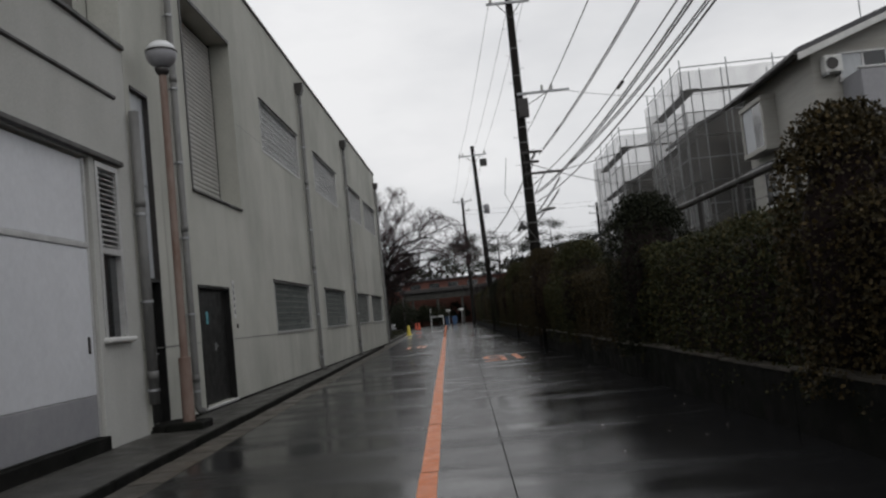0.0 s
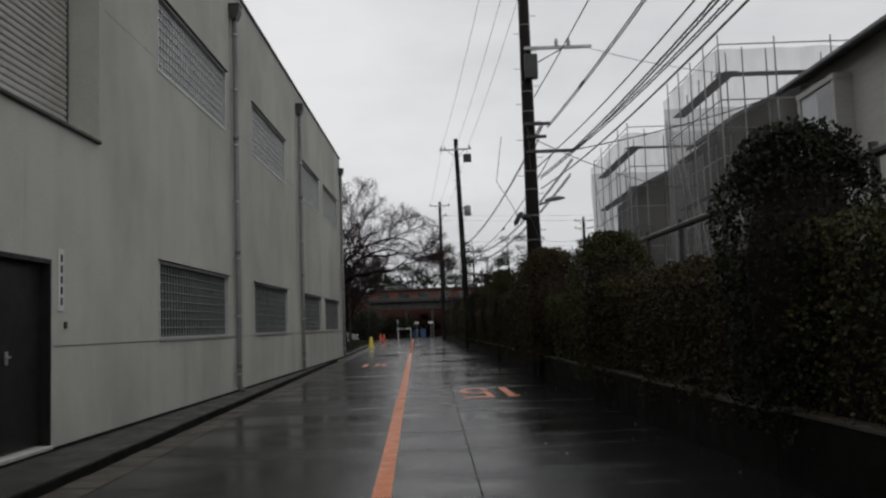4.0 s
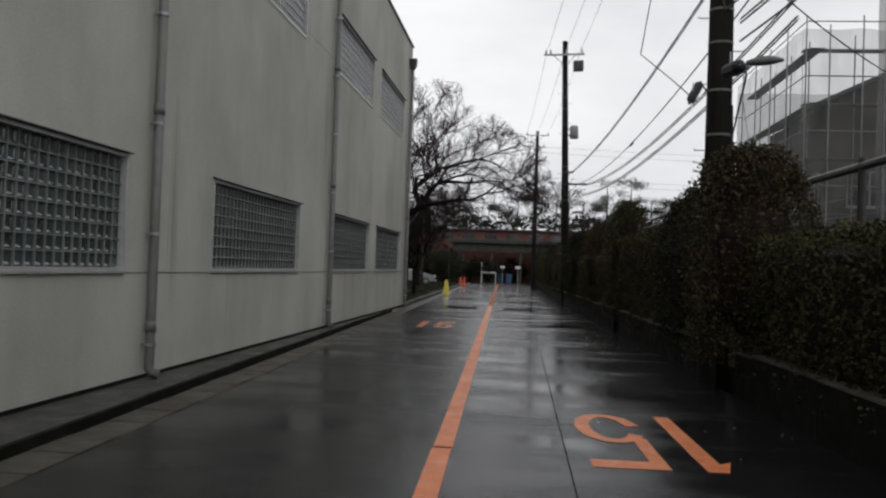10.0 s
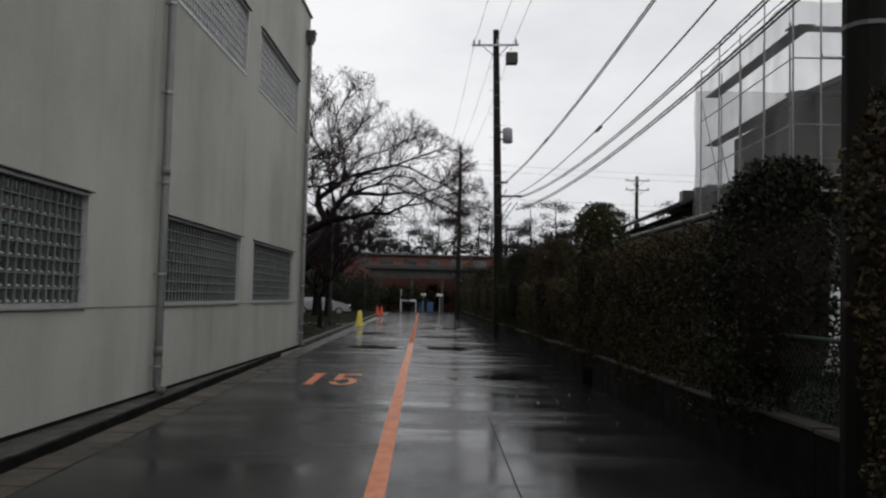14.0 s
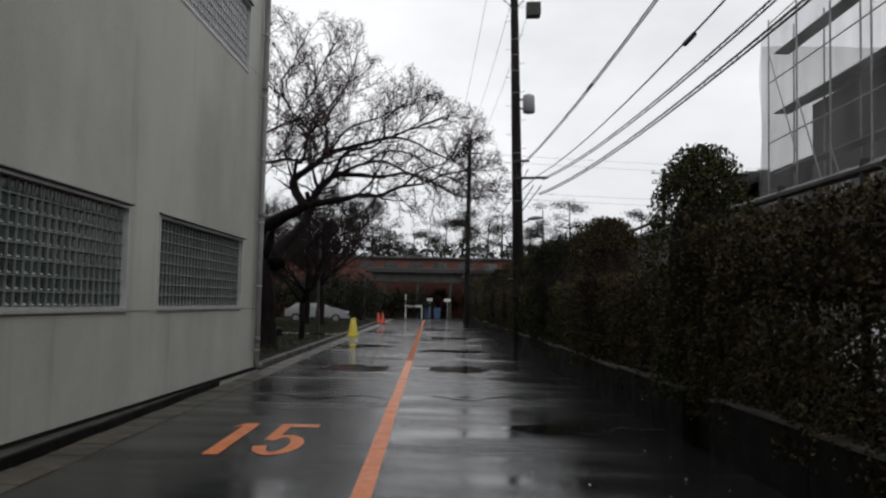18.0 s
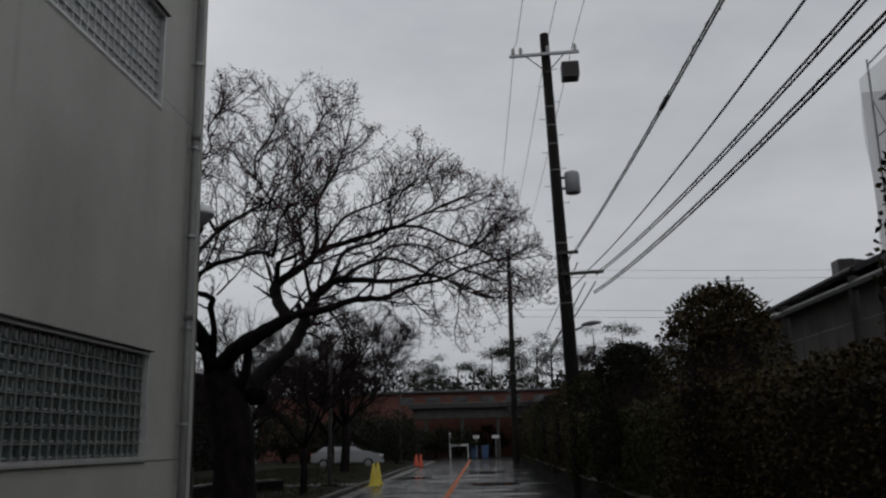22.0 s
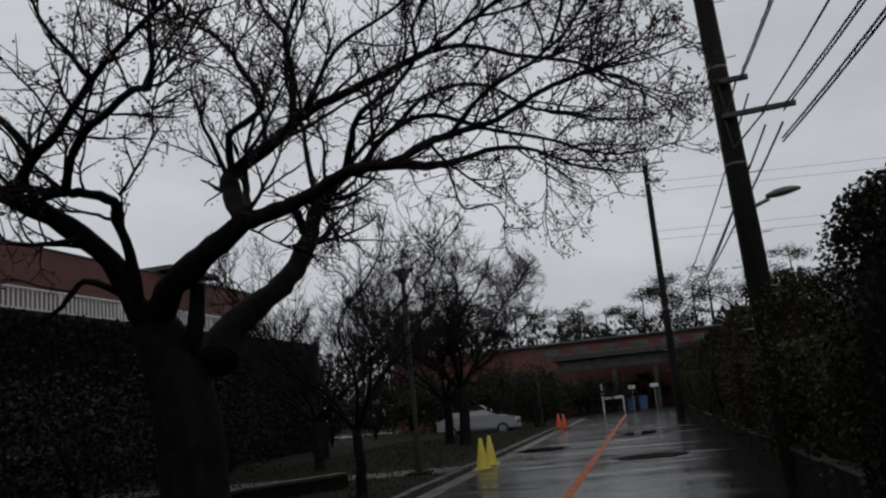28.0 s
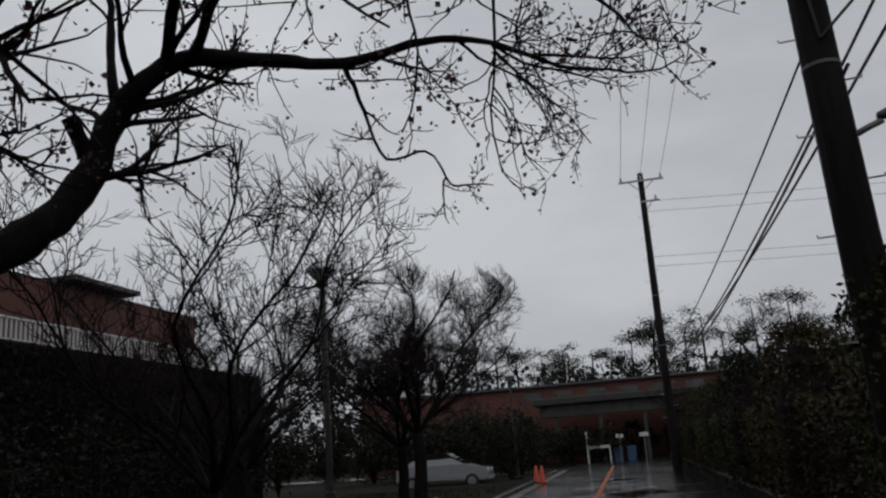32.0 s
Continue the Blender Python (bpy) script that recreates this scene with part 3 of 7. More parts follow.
structure("planter_bed", strip(RIGHT + 0.16, RIGHT + 3.2, -18, 96, -0.04, 0.26), EARTH, "dark damp soil bed behind the low kerb")


# ---- the long building ----
def wall_with_holes(name, x0, x1, y0, y1, z0, z1, holes, material, label):
    """A wall along y with rectangular openings right through it."""
    ys = sorted({y0, y1, *[h[0] for h in holes], *[h[1] for h in holes]})
    zs = sorted({z0, z1, *[h[2] for h in holes], *[h[3] for h in holes]})
    f = Form()

    def solid_cell(i, j):
        if not (0 <= i < len(ys) - 1 and 0 <= j < len(zs) - 1):
            return False
        cy, cz = (ys[i] + ys[i + 1]) / 2, (zs[j] + zs[j + 1]) / 2
        return not any(h[0] < cy < h[1] and h[2] < cz < h[3] for h in holes)

    for i in range(len(ys) - 1):
        for j in range(len(zs) - 1):
            if not solid_cell(i, j):
                continue
            a, b, c, d = ys[i], ys[i + 1], zs[j], zs[j + 1]
            f.face((x1, a, c), (x1, b, c), (x1, b, d), (x1, a, d))
            f.face((x0, b, c), (x0, a, c), (x0, a, d), (x0, b, d))
            if not solid_cell(i - 1, j):
                f.face((x0, a, c), (x1, a, c), (x1, a, d), (x0, a, d))
            if not solid_cell(i + 1, j):
                f.face((x1, b, c), (x0, b, c), (x0, b, d), (x1, b, d))
            if not solid_cell(i, j - 1):
                f.face((x0, a, c), (x0, b, c), (x1, b, c), (x1, a, c))
            if not solid_cell(i, j + 1):
                f.face((x1, a, d), (x1, b, d), (x0, b, d), (x0, a, d))
    return structure(name, f, material, label)


TOP, END, START = 8.9, 43.7, 10.25
LOW, UP = (1.24, 2.465), (5.52, 6.78)
SPANS = ((18.5, 22.9), (25.4, 29.82), (32.3, 36.71), (37.77, 42.19))
holes = [(a, b, *LOW) for a, b in SPANS] + [(a, b, *UP) for a, b in SPANS]
holes += [(13.02, 16.14, 3.86, 7.38), (12.85, 14.72, 0.13, 2.2), (10.43, 11.1, 0.13, 5.0)]
wall_main = wall_with_holes("wall_main", WALL - 0.45, WALL, START, END, -0.1, TOP, holes, PLASTER,
                            "tall grey-white sprayed plaster wall with rain stains")
structure("wall_end", box(WALL - 14, WALL - 0.004, END - 0.45, END - 0.002, -0.1, TOP), PLASTER, "grey plaster end wall of the long building")
structure("wall_back", box(WALL - 14, WALL - 0.5, START, END - 0.46, TOP - 0.5, TOP - 0.3), CONCRETE, "flat concrete roof slab")
structure("coping", box(WALL - 0.5, WALL + 0.05, START - 0.03, END + 0.05, TOP + 0.002, TOP + 0.06, 0.01), PIPE, "thin grey metal coping on the parapet")

# ---- windows, pipes and doors of the long building ----

def glass_block_mesh(w, h, material):
    """One hollow glass block: a dished square with a rounded rim."""
    f = Form()
    rings = ((0.0, 0.0), (0.012, 0.006), (0.022, 0.002), (0.034, -0.004))
    for inset, out in rings:
        f.v += [(out, inset, inset), (out, w - inset, inset), (out, w - inset, h - inset), (out, inset, h - inset)]
    for i in range(len(rings) - 1):
        for k in range(4):
            a, b = 4 * i + k, 4 * i + (k + 1) % 4
            f.f.append((a, b, b + 4, a + 4))
    n = 4 * (len(rings) - 1)
    f.f.append((n, n + 1, n + 2, n + 3))
    return f.mesh("glass_block", material)


def block_window(k, a, b, z0, z1, single):
    """A window of glass blocks set into an aluminium frame, with a flashing over it."""
    e = tagged(new("window_%d" % k), "glass block window in a slim pale frame" if single else "high glass block window, sky reflection coloured in, slim pale frame", "window", kind="structure")
    e.location = (WALL, a, z0)
    w, h, t = b - a, z1 - z0, 0.035
    fr = Form()
    fr.box(-0.12, 0.012, 0, w, 0, t).box(-0.12, 0.012, 0, w, h - t, h).box(-0.12, 0.012, 0, t, t, h - t).box(-0.12, 0.012, w - t, w, t, h - t)
    part("window_frame", fr, ALU, e)
    fl = Form().prism([(0.003, h + 0.03), (0.06, h + 0.015), (0.06, h + 0.003), (0.003, h + 0.003)], "y", -0.03, w + 0.03)
    part("flashing", fl, DARK_STEEL, e, "dark metal drip flashing")
    part("window_sill", box(-0.10, 0.03 if single else 0.006, -0.02, w + 0.02, -0.028, -0.002, 0.004), PALE_SILL if single else PLASTER, e)
    # Black board stands in for the unlit room behind the blocks.
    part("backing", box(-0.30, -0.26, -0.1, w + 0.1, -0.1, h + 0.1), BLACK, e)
    nc, nr = 28, 8
    cw, ch = (w - 2 * t) / nc, (h - 2 * t) / nr
    g = 0.012
    grid = Form()
    for i in range(1, nc):
        grid.box(-0.10, -0.040, t + i * cw - g / 2, t + i * cw + g / 2, t, h - t)
    for j in range(1, nr):
        grid.box(-0.10, -0.038, t, w - t, t + j * ch - g / 2, t + j * ch + g / 2)
    part("joint_grid", grid, MORTAR if single else ALU, e, "pale raised joints between the blocks")
    # Upper blocks take the colour with the sky reflection painted in.
    me = glass_block_mesh(cw - g, ch - g, GLASS_BLOCK if single else SKY_PALE_BLOCK)
    if single:
        for i in range(nc):
            for j in range(nr):
                o = part("glass_block", me, None, e)
                o.location = (-0.06, t + i * cw + g / 2, t + j * ch + g / 2)
    else:
        f = Form()
        src = [tuple(q.co) for q in me.vertices]
        faces = [tuple(q.vertices) for q in me.polygons]
        for i in range(nc):
            for j in range(nr):
                n = len(f.v)
                f.v += [(x - 0.06, y_ + t + i * cw + g / 2, z + t + j * ch + g / 2) for x, y_, z in src]
                f.f += [tuple(n + q for q in face) for face in faces]
        tagged(part("glass_blocks", f, SKY_PALE_BLOCK, e), kind="stuff")
    return e


for k, (a, b) in enumerate(SPANS):
    block_window(k + 1, a, b, *LOW, True)
for k, (a, b) in enumerate(SPANS):
    block_window(k + 5, a, b, *UP, False)

# construction joints in the plaster
joint = structure("wall_joint", Form(), PLASTER, "fine recessed joint in the plaster")
for a, b in ((START, 12.78), (14.8, 18.45), (22.95, 25.35), (29.87, 32.25), (36.76, 37.72), (42.24, END)):
    part("joint_strip", box(WALL + 0.001, WALL + 0.004, a, b, 1.212, 1.226), PIPE, joint)
for a, b in ((16.3, 18.4), (23.0, 25.3), (29.9, 32.2), (42.3, END)):
    part("joint_strip", box(WALL + 0.001, WALL + 0.003, a, b, 5.68, 5.688), PIPE, joint)


def downpipe(y, top, foot=0.08, elbow=True, hopper=True, x=None, r=0.055, material=None):
    """A rainwater pipe with a hopper head, sockets and wall brackets."""
    material = material or PIPE
    x = WALL + 0.10 if x is None else x
    e = thing("downpipe", "weathered grey rainwater downpipe fixed to the plaster wall", "downpipe", "rainwater downpipes", (x, y, 0))
    p = [(0, 0, top), (0, 0, foot + 0.16)]
    if elbow:
        p += [(0.0, 0.0, foot + 0.10), (0.02, 0.01, foot + 0.05), (0.09, 0.05, foot + 0.02)]
    part("pipe", Form().tube(p, r, 12), material, e, smooth=True)
    if hopper:
        hp = Form()
        hp.prism([(-0.06, top - 0.16), (0.06, top - 0.16), (0.13, top), (0.13, top + 0.16), (-0.10, top + 0.16), (-0.10, top)], "y", -0.13, 0.13)
        hp.box(-0.11, 0.145, -0.145, 0.145, top + 0.13, top + 0.175, 0.008)
        part("hopper_head", hp, DARK_STEEL, e, "dark metal hopper head")
    z = foot + 0.35
    while z < top - 0.3:
        br = Form().tube([(0, 0, z - 0.018), (0, 0, z + 0.018)], r + 0.012, 12)
        br.box(-0.10, -r + 0.01, -0.012, 0.012, z - 0.012, z + 0.012)
        br.box(-0.012, 0.012, -r - 0.035, r + 0.035, z - 0.012, z + 0.012)
        part("bracket", br, STEEL, e)
        z += 1.22
    for z in (foot + 0.55, foot + 2.95, foot + 5.4):
        if z < top - 0.3:
            part("socket", Form().tube([(0, 0, z - 0.06), (0, 0, z + 0.06)], r + 0.007, 12), PIPE, e, smooth=True)
    return e


downpipe(23.4, 8.25)
downpipe(32.0, 8.25)
downpipe(END - 0.55, 8.2)
downpipe(12.1, 8.25, foot=0.12)
downpipe(10.27, 4.55, foot=0.3, r=0.07, elbow=False, hopper=False)

# tall shuttered opening
sh = thing("roller_shutter", "tall pale roller shutter in a deep recess with dusty slats", "shutter", at=(WALL, 13.02, 3.86))
for j in range(38):
    z = 0.05 + j * 0.09
    part("slat", Form().prism([(-0.42, z), (-0.405, z + 0.02), (-0.405, z + 0.06), (-0.42, z + 0.083), (-0.435, z + 0.083), (-0.435, z)], "y", 0.04, 3.06), BLIND, sh)
part("shutter_guide", box(-0.445, -0.40, 0, 0.04, 0, 3.5), DARK_STEEL, sh)
part("shutter_guide", box(-0.445, -0.40, 3.06, 3.10, 0, 3.5), DARK_STEEL, sh)
part("sill", box(-0.44, 0.05, -0.05, 3.09, -0.055, -0.004, 0.012), CONCRETE, sh)
part("trim", Form().box(0.002, 0.02, -0.06, -0.004, -0.05, 3.55).box(0.002, 0.02, -0.06, 3.1, 3.485, 3.55), DARK_STEEL, sh)
# Unseen black board added behind the slats in place of a dark interior.
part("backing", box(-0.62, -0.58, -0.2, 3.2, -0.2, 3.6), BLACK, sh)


def steel_door(name, y0, y1, z0, z1, label, handle_y, plate=True):
    e = thing(name, label, "door", at=(WALL, y0, z0))
    w, h = y1 - y0, z1 - z0
    part("door_leaf", box(-0.14, -0.09, 0.04, w - 0.04, 0.02, h - 0.05, 0.006), BLACK, e)
    fr = Form().box(-0.16, 0.012, 0, 0.04, 0, h).box(-0.16, 0.012, w - 0.04, w, 0, h).box(-0.16, 0.012, 0.04, w - 0.04, h - 0.05, h)
    part("door_frame", fr, BLACK, e)
    part("threshold", box(-0.16, 0.03, -0.02, w + 0.02, -0.05, -0.002, 0.008), ALU, e, "pale worn metal threshold")
    hd = Form().box(-0.09, -0.075, handle_y - 0.03, handle_y + 0.03, 0.92, 1.06, 0.004)
    hd.tube([(-0.08, handle_y, 1.0), (-0.04, handle_y, 1.0), (-0.035, handle_y - 0.02, 1.0), (-0.035, handle_y - 0.13, 1.0)], 0.011, 8)
    part("door_handle", hd, STEEL, e, "bright lever handle")
    if plate:
        part("notice_plate", box(-0.089, -0.084, w * 0.33, w * 0.33 + 0.11, 1.40, 1.62, 0.002), CYAN, e, "small cyan notice plate")
    return e


steel_door("steel_door", 12.85, 14.72, 0.13, 2.2, "wide black steel door with a lever handle in the plaster wall", 1.05)
sign = thing("wall_sign", "narrow white sign board with unreadable dark marks on the plaster wall", "sign", at=(WALL, 14.9, 1.62))
part("board", box(0.002, 0.016, 0, 0.15, 0, 0.72, 0.003), WHITE_PAINT, sign)
for j in range(5):
    part("mark", box(0.0165, 0.0180, 0.045, 0.105, 0.07 + j * 0.125, 0.155 + j * 0.125), DARK_STEEL, sign)
bell = solid("door_bell", box(WALL + 0.002, WALL + 0.03, 15.06, 15.11, 1.42, 1.50, 0.006), DARK_STEEL, "small dark door bell on the plaster wall", "door bell")

side = steel_door("side_door", 10.43, 11.1, 0.13, 2.22, "narrow dark steel side door under a tall pale panel", 0.5, False)
pan = thing("wall_panel", "tall pale blue-grey metal panel above the side door", "panel", at=(WALL, 10.46, 2.24))
part("lower_panel", box(-0.10, -0.06, 0, 0.60, 0, 1.35, 0.005), PALE_PANEL, pan)
part("upper_panel", box(-0.10, -0.06, 0, 0.60, 1.365, 2.70, 0.005), PALE_PANEL, pan)
part("panel_trim", Form().box(-0.06, 0.02, 0.60, 0.625, -0.02, 2.74).box(-0.06, 0.02, -0.02, 0.60, 2.705, 2.74), DARK_STEEL, pan)
part("step", box(-0.1, 0.32, -0.1, 0.85, -2.26, -2.10, 0.015), DARK_CONCRETE, pan)

# ---- low wing with the white sliding doors ----
WING = 5.42
wing_holes = [(-3.7, 8.92, 0.22, 3.68), (9.06, 9.78, 1.42, 3.68)]
wall_with_holes("wall_wing", WALL - 0.4, WALL - 0.004, -22, START - 0.002, -0.1, WING, wing_holes, PLASTER_B, "lower grey-white plaster wing wall")
structure("wing_coping", box(WALL - 0.45, WALL + 0.045, -22, START - 0.006, WING + 0.002, WING + 0.07, 0.01), DARK_STEEL, "dark metal coping on the lower wing")
structure("wing_band", Form().prism([(WALL - 0.003, 4.62), (WALL + 0.03, 4.64), (WALL + 0.03, 4.67), (WALL - 0.003, 4.67)], "y", -22, START - 0.4), DARK_STEEL, "dark drip band along the lower wing")
structure("wing_roof", box(WALL - 10, WALL - 0.46, -22, START, WING - 0.3, WING - 0.1), CONCRETE)
structure("wall_upper", box(WALL - 4.6, WALL - 4.2, -22, START - 0.01, WING - 0.09, TOP), PLASTER, "set-back grey plaster upper wall")
structure("wall_return", box(WALL - 4.19, WALL - 0.46, START - 0.3, START - 0.005, WING - 0.09, TOP), PLASTER, "grey plaster return wall above the wing")
structure("canopy_trim", box(WALL - 0.002, WALL + 0.07, -4, 9.86, 3.69, 3.76, 0.01), DARK_STEEL, "dark metal drip trim over the white doors")
for i in range(5):
    y1 = 8.86 - i * 2.5
    d = thing("sliding_door", "large white sliding door with a grey kick panel and a fixed panel above", "door", "white sliding doors", (WALL - 0.10, y1 - 2.47, 0.24))
    part("door_leaf", box(0, 0.045, 0.0, 2.44, 0.50, 2.28, 0.008), WHITE_PANEL, d)
    part("kick_panel", box(0, 0.045, 0.0, 2.44, 0.0, 0.495, 0.008), GREY_PANEL, d, "grey kick panel")
    part("upper_panel", box(-0.02, 0.03, 0.0, 2.44, 2.36, 3.40, 0.008), WHITE_PANEL, d)
    part("head_rail", box(-0.02, 0.06, -0.02, 2.46, 2.285, 2.355, 0.008), ALU, d)
    part("stile", box(-0.01, 0.06, 2.442, 2.468, 0.0, 3.42, 0.004), ALU, d)
    part("pull", box(0.046, 0.06, 2.28, 2.33, 1.0, 1.2, 0.004), DARK_STEEL, d, "dark recessed pull")
structure("wing_plinth", box(WALL - 0.12, WALL + 0.03, -4, 8.96, -0.05, 0.225, 0.01), DARK_CONCRETE, "dark wet plinth under the white doors")
lv = thing("louvre_window", "white louvred vent above a dark fixed window with a white sill", "window", at=(WALL - 0.08, 9.07, 1.42))
part("window_frame", Form().box(-0.04, 0.09, 0, 0.07, 0, 2.24).box(-0.04, 0.09, 0.63, 0.70, 0, 2.24).box(-0.04, 0.09, 0.07, 0.63, 2.17, 2.24).box(-0.04, 0.09, 0.07, 0.63, 1.06, 1.14), ALU, lv)
part("pane", box(0.0, 0.012, 0.07, 0.63, 0.0, 1.06), DARK_GLASS, lv)
for j in range(15):
    z = 1.16 + j * 0.067
    part("louvre_blade", Form().prism([(0.005, z + 0.045), (0.012, z + 0.05), (0.07, z + 0.008), (0.063, z)], "y", 0.07, 0.63), ALU, lv)
part("window_sill", box(-0.02, 0.17, -0.06, 0.80, -0.075, -0.004, 0.02), WHITE_PAINT, lv, "white rounded sill")
# Black board added behind the louvres, standing for the dark inside.
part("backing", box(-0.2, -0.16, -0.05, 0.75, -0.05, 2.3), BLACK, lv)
crate = thing("roof_crate", "brown timber crate on the flat roof of the wing", "crate", at=(WALL - 1.3, 7.4, WING - 0.09))
part("box", box(0, 1.2, 0, 1.6, 0.12, 0.95, 0.01), TIMBER, crate)
for yy in (0.1, 1.35):
    part("bearer", box(0, 1.2, yy, yy + 0.12, 0, 0.118, 0.005), TIMBER, crate)


def globe_lamp(name, x, y, top, material, label, head):
    e = thing(name, label, "street lamp", "globe lamps", (x, y, 0))
    part("pole", Form().tube([(0, 0, 0), (0, 0, 1.05), (0, 0, 1.06), (0, 0, top)], [0.085, 0.085, 0.055, 0.052], 14), material, e, smooth=False)
    part("base_block", box(-0.26, 0.26, -0.26, 0.26, -0.02, 0.16, 0.02), DARK_CONCRETE, e)
    part("neck", Form().lathe([(0.06, top - 0.02), (0.09, top + 0.02), (0.11, top + 0.08), (0.06, top + 0.09)], sides=16), DARK_STEEL, e, smooth=True)
    if head == "ball":
        prof = [(0.02 + 0.20 * math.sin(math.pi * i / 14), top + 0.09 + 0.20 - 0.20 * math.cos(math.pi * i / 14)) for i in range(15)]
        part("globe", Form().lathe(prof[:9], sides=22), GREY_PANEL, e, "grey lower bowl of the globe", True)
        part("cap", Form().lathe(prof[8:], sides=22), LAMP_GLASS, e, "pale shiny upper dome", True)
        part("collar", Form().lathe([(0.205, top + 0.31), (0.228, top + 0.315), (0.228, top + 0.335), (0.205, top + 0.34)], sides=22), DARK_STEEL, e)
    else:
        part("globe", Form().lathe([(0.07, top + 0.09), (0.15, top + 0.16), (0.235, top + 0.27), (0.245, top + 0.29)], sides=22), GREY_PANEL, e, "translucent grey bowl", True)
        part("cap", Form().lathe([(0.262, top + 0.285), (0.257, top + 0.32), (0.215, top + 0.39), (0.15, top + 0.44), (0.07, top + 0.465), (0.02, top + 0.47)], sides=22), LAMP_GLASS, e, "pale dome cap", True)
    return e


globe_lamp("street_lamp", -3.12, 10.55, 5.13, RUST, "rusty steel lamp post with a grey globe beside the wall", "ball")

# ---- hedge, clipped trees and fence along the lane ----
def leaf_cloud(points, sizes, seed, flat=0.38, up=0.3):
    """A Form of one bent leaf at each point, turned at random."""
    r = np.random.default_rng(seed)
    p = np.asarray(points, float)
    n = len(p)
    d = r.normal(size=(n, 3)) + np.array((0, 0, up))
    d /= np.linalg.norm(d, axis=1)[:, None]
    w = np.cross(d, r.normal(size=(n, 3)))
    w /= np.linalg.norm(w, axis=1)[:, None] + 1e-9
    s = np.asarray(sizes, float)[:, None]
    mid = p + d * s * 0.5 + np.cross(d, w) * s * 0.08
    v = np.stack([p, mid + w * s * flat, p + d * s, mid - w * s * flat], 1).reshape(-1, 3)
    f = Form()
    f.v = v.tolist()
    f.f = np.arange(n * 4).reshape(n, 4).tolist()
    return f


def bumpy(p, s, seed):
    return noise.noise(Vector(p) * s + Vector((seed, seed * 0.7, 0)))


def hedge_run(y0, y1, top, seed, material, sparse=False, off=RIGHT + 0.04, depth=0.95, dens=420):
    """One run of clipped hedge: stems, a solid dark core and a loose skin of leaves."""
    e = thing("hedge", "clipped dark green hedge with reddish tips in a low planter", "hedge", "hedge runs", (rx(off, y0), y0, 0.25))
    r = np.random.default_rng(seed)
    L = y1 - y0
    pts = []

    def gappy(yy, zz):
        return np.array([bumpy((a, b * 1.4, 5), 2.6, seed) + 0.5 * bumpy((a, b, 8), 7.0, seed) > 0.24 for a, b in zip(yy, zz)])
    n = int(L * (top - 0.25) * dens)
    yy, zz = r.uniform(0, L, n), r.uniform(0.0, top - 0.25, n)
    keep = r.uniform(0, 1, n) < (np.where((np.abs(zz - 0.96) < 0.36) & gappy(yy, zz), 0.22, 0.97) if sparse else np.clip(0.42 + (zz + 0.05) * 0.6, 0, 1))
    yy, zz = yy[keep], zz[keep]
    out = np.array([0.13 * bumpy((a, b, 0), 1.5, seed) + 0.07 * bumpy((a, b, 3), 4.0, seed) for a, b in zip(yy, zz)])
    xx = SLANT * yy - out + r.exponential(0.07, len(yy)) - 0.03
    pts.append(np.stack([xx, yy, zz], 1))
    n = int(L * depth * dens)
    yy, xo = r.uniform(0, L, n), r.uniform(0, depth, n)
    h = np.array([0.11 * bumpy((a, b, 7), 1.6, seed) + 0.05 * bumpy((a, b, 9), 5.0, seed) for a, b in zip(yy, xo)])
    pts.append(np.stack([SLANT * yy + xo, yy, top - 0.25 + h - r.exponential(0.06, n) + 0.04], 1))
    n = int(L * (top - 0.25) * dens * 0.35)
    yy, zz = r.uniform(0, L, n), r.uniform(0.35, top - 0.25, n)
    back = ((np.abs(zz - 0.96) > 0.36) | ~gappy(yy, zz)) if sparse else np.ones(n, bool)
    pts.append(np.stack([SLANT * yy + depth - r.exponential(0.08, n), yy, zz], 1)[back])
    if sparse:
        n = int(L * dens * 2.2)
        yy, zz = r.uniform(0, L, n), r.uniform(0.05, 1.35, n)
        full = (zz < 0.6) | ~gappy(yy, zz)
        pts.append(np.stack([SLANT * yy + r.uniform(0.0, depth, n), yy, zz], 1)[full])
    p = np.concatenate(pts)
    tagged(part("leaves", leaf_cloud(p, r.uniform(0.026, 0.056, len(p)) * (1.0 if dens > 500 else 1.5), seed), material, e), kind="stuff")
    # Solid dark core added behind the leaf skin to fill the inside.
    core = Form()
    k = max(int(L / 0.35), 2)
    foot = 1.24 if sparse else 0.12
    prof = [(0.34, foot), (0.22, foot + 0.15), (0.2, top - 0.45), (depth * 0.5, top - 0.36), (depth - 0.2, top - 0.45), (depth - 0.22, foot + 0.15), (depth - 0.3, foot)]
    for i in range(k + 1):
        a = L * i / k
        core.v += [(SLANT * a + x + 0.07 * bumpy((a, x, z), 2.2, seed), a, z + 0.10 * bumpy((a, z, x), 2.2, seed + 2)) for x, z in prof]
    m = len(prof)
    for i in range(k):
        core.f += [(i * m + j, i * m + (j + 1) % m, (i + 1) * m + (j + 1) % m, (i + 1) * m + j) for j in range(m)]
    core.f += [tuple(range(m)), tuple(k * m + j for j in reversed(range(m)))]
    part("inner_mass", core, TWIG, e, "solid dark core inside the hedge")
    q = 0.25
    while q < L - 0.1:
        x = SLANT * q + depth * 0.45 + r.uniform(-0.12, 0.12)
        part("stem", Form().tube([(x, q, 0), (x + r.uniform(-0.05, 0.05), q + r.uniform(-0.08, 0.08), 0.5), (x + r.uniform(-0.1, 0.1), q + r.uniform(-0.15, 0.15), 1.38 if sparse else 0.95)], [0.028, 0.022, 0.014], 6), BARK, e)
        q += r.uniform(0.45, 0.75)
    return e


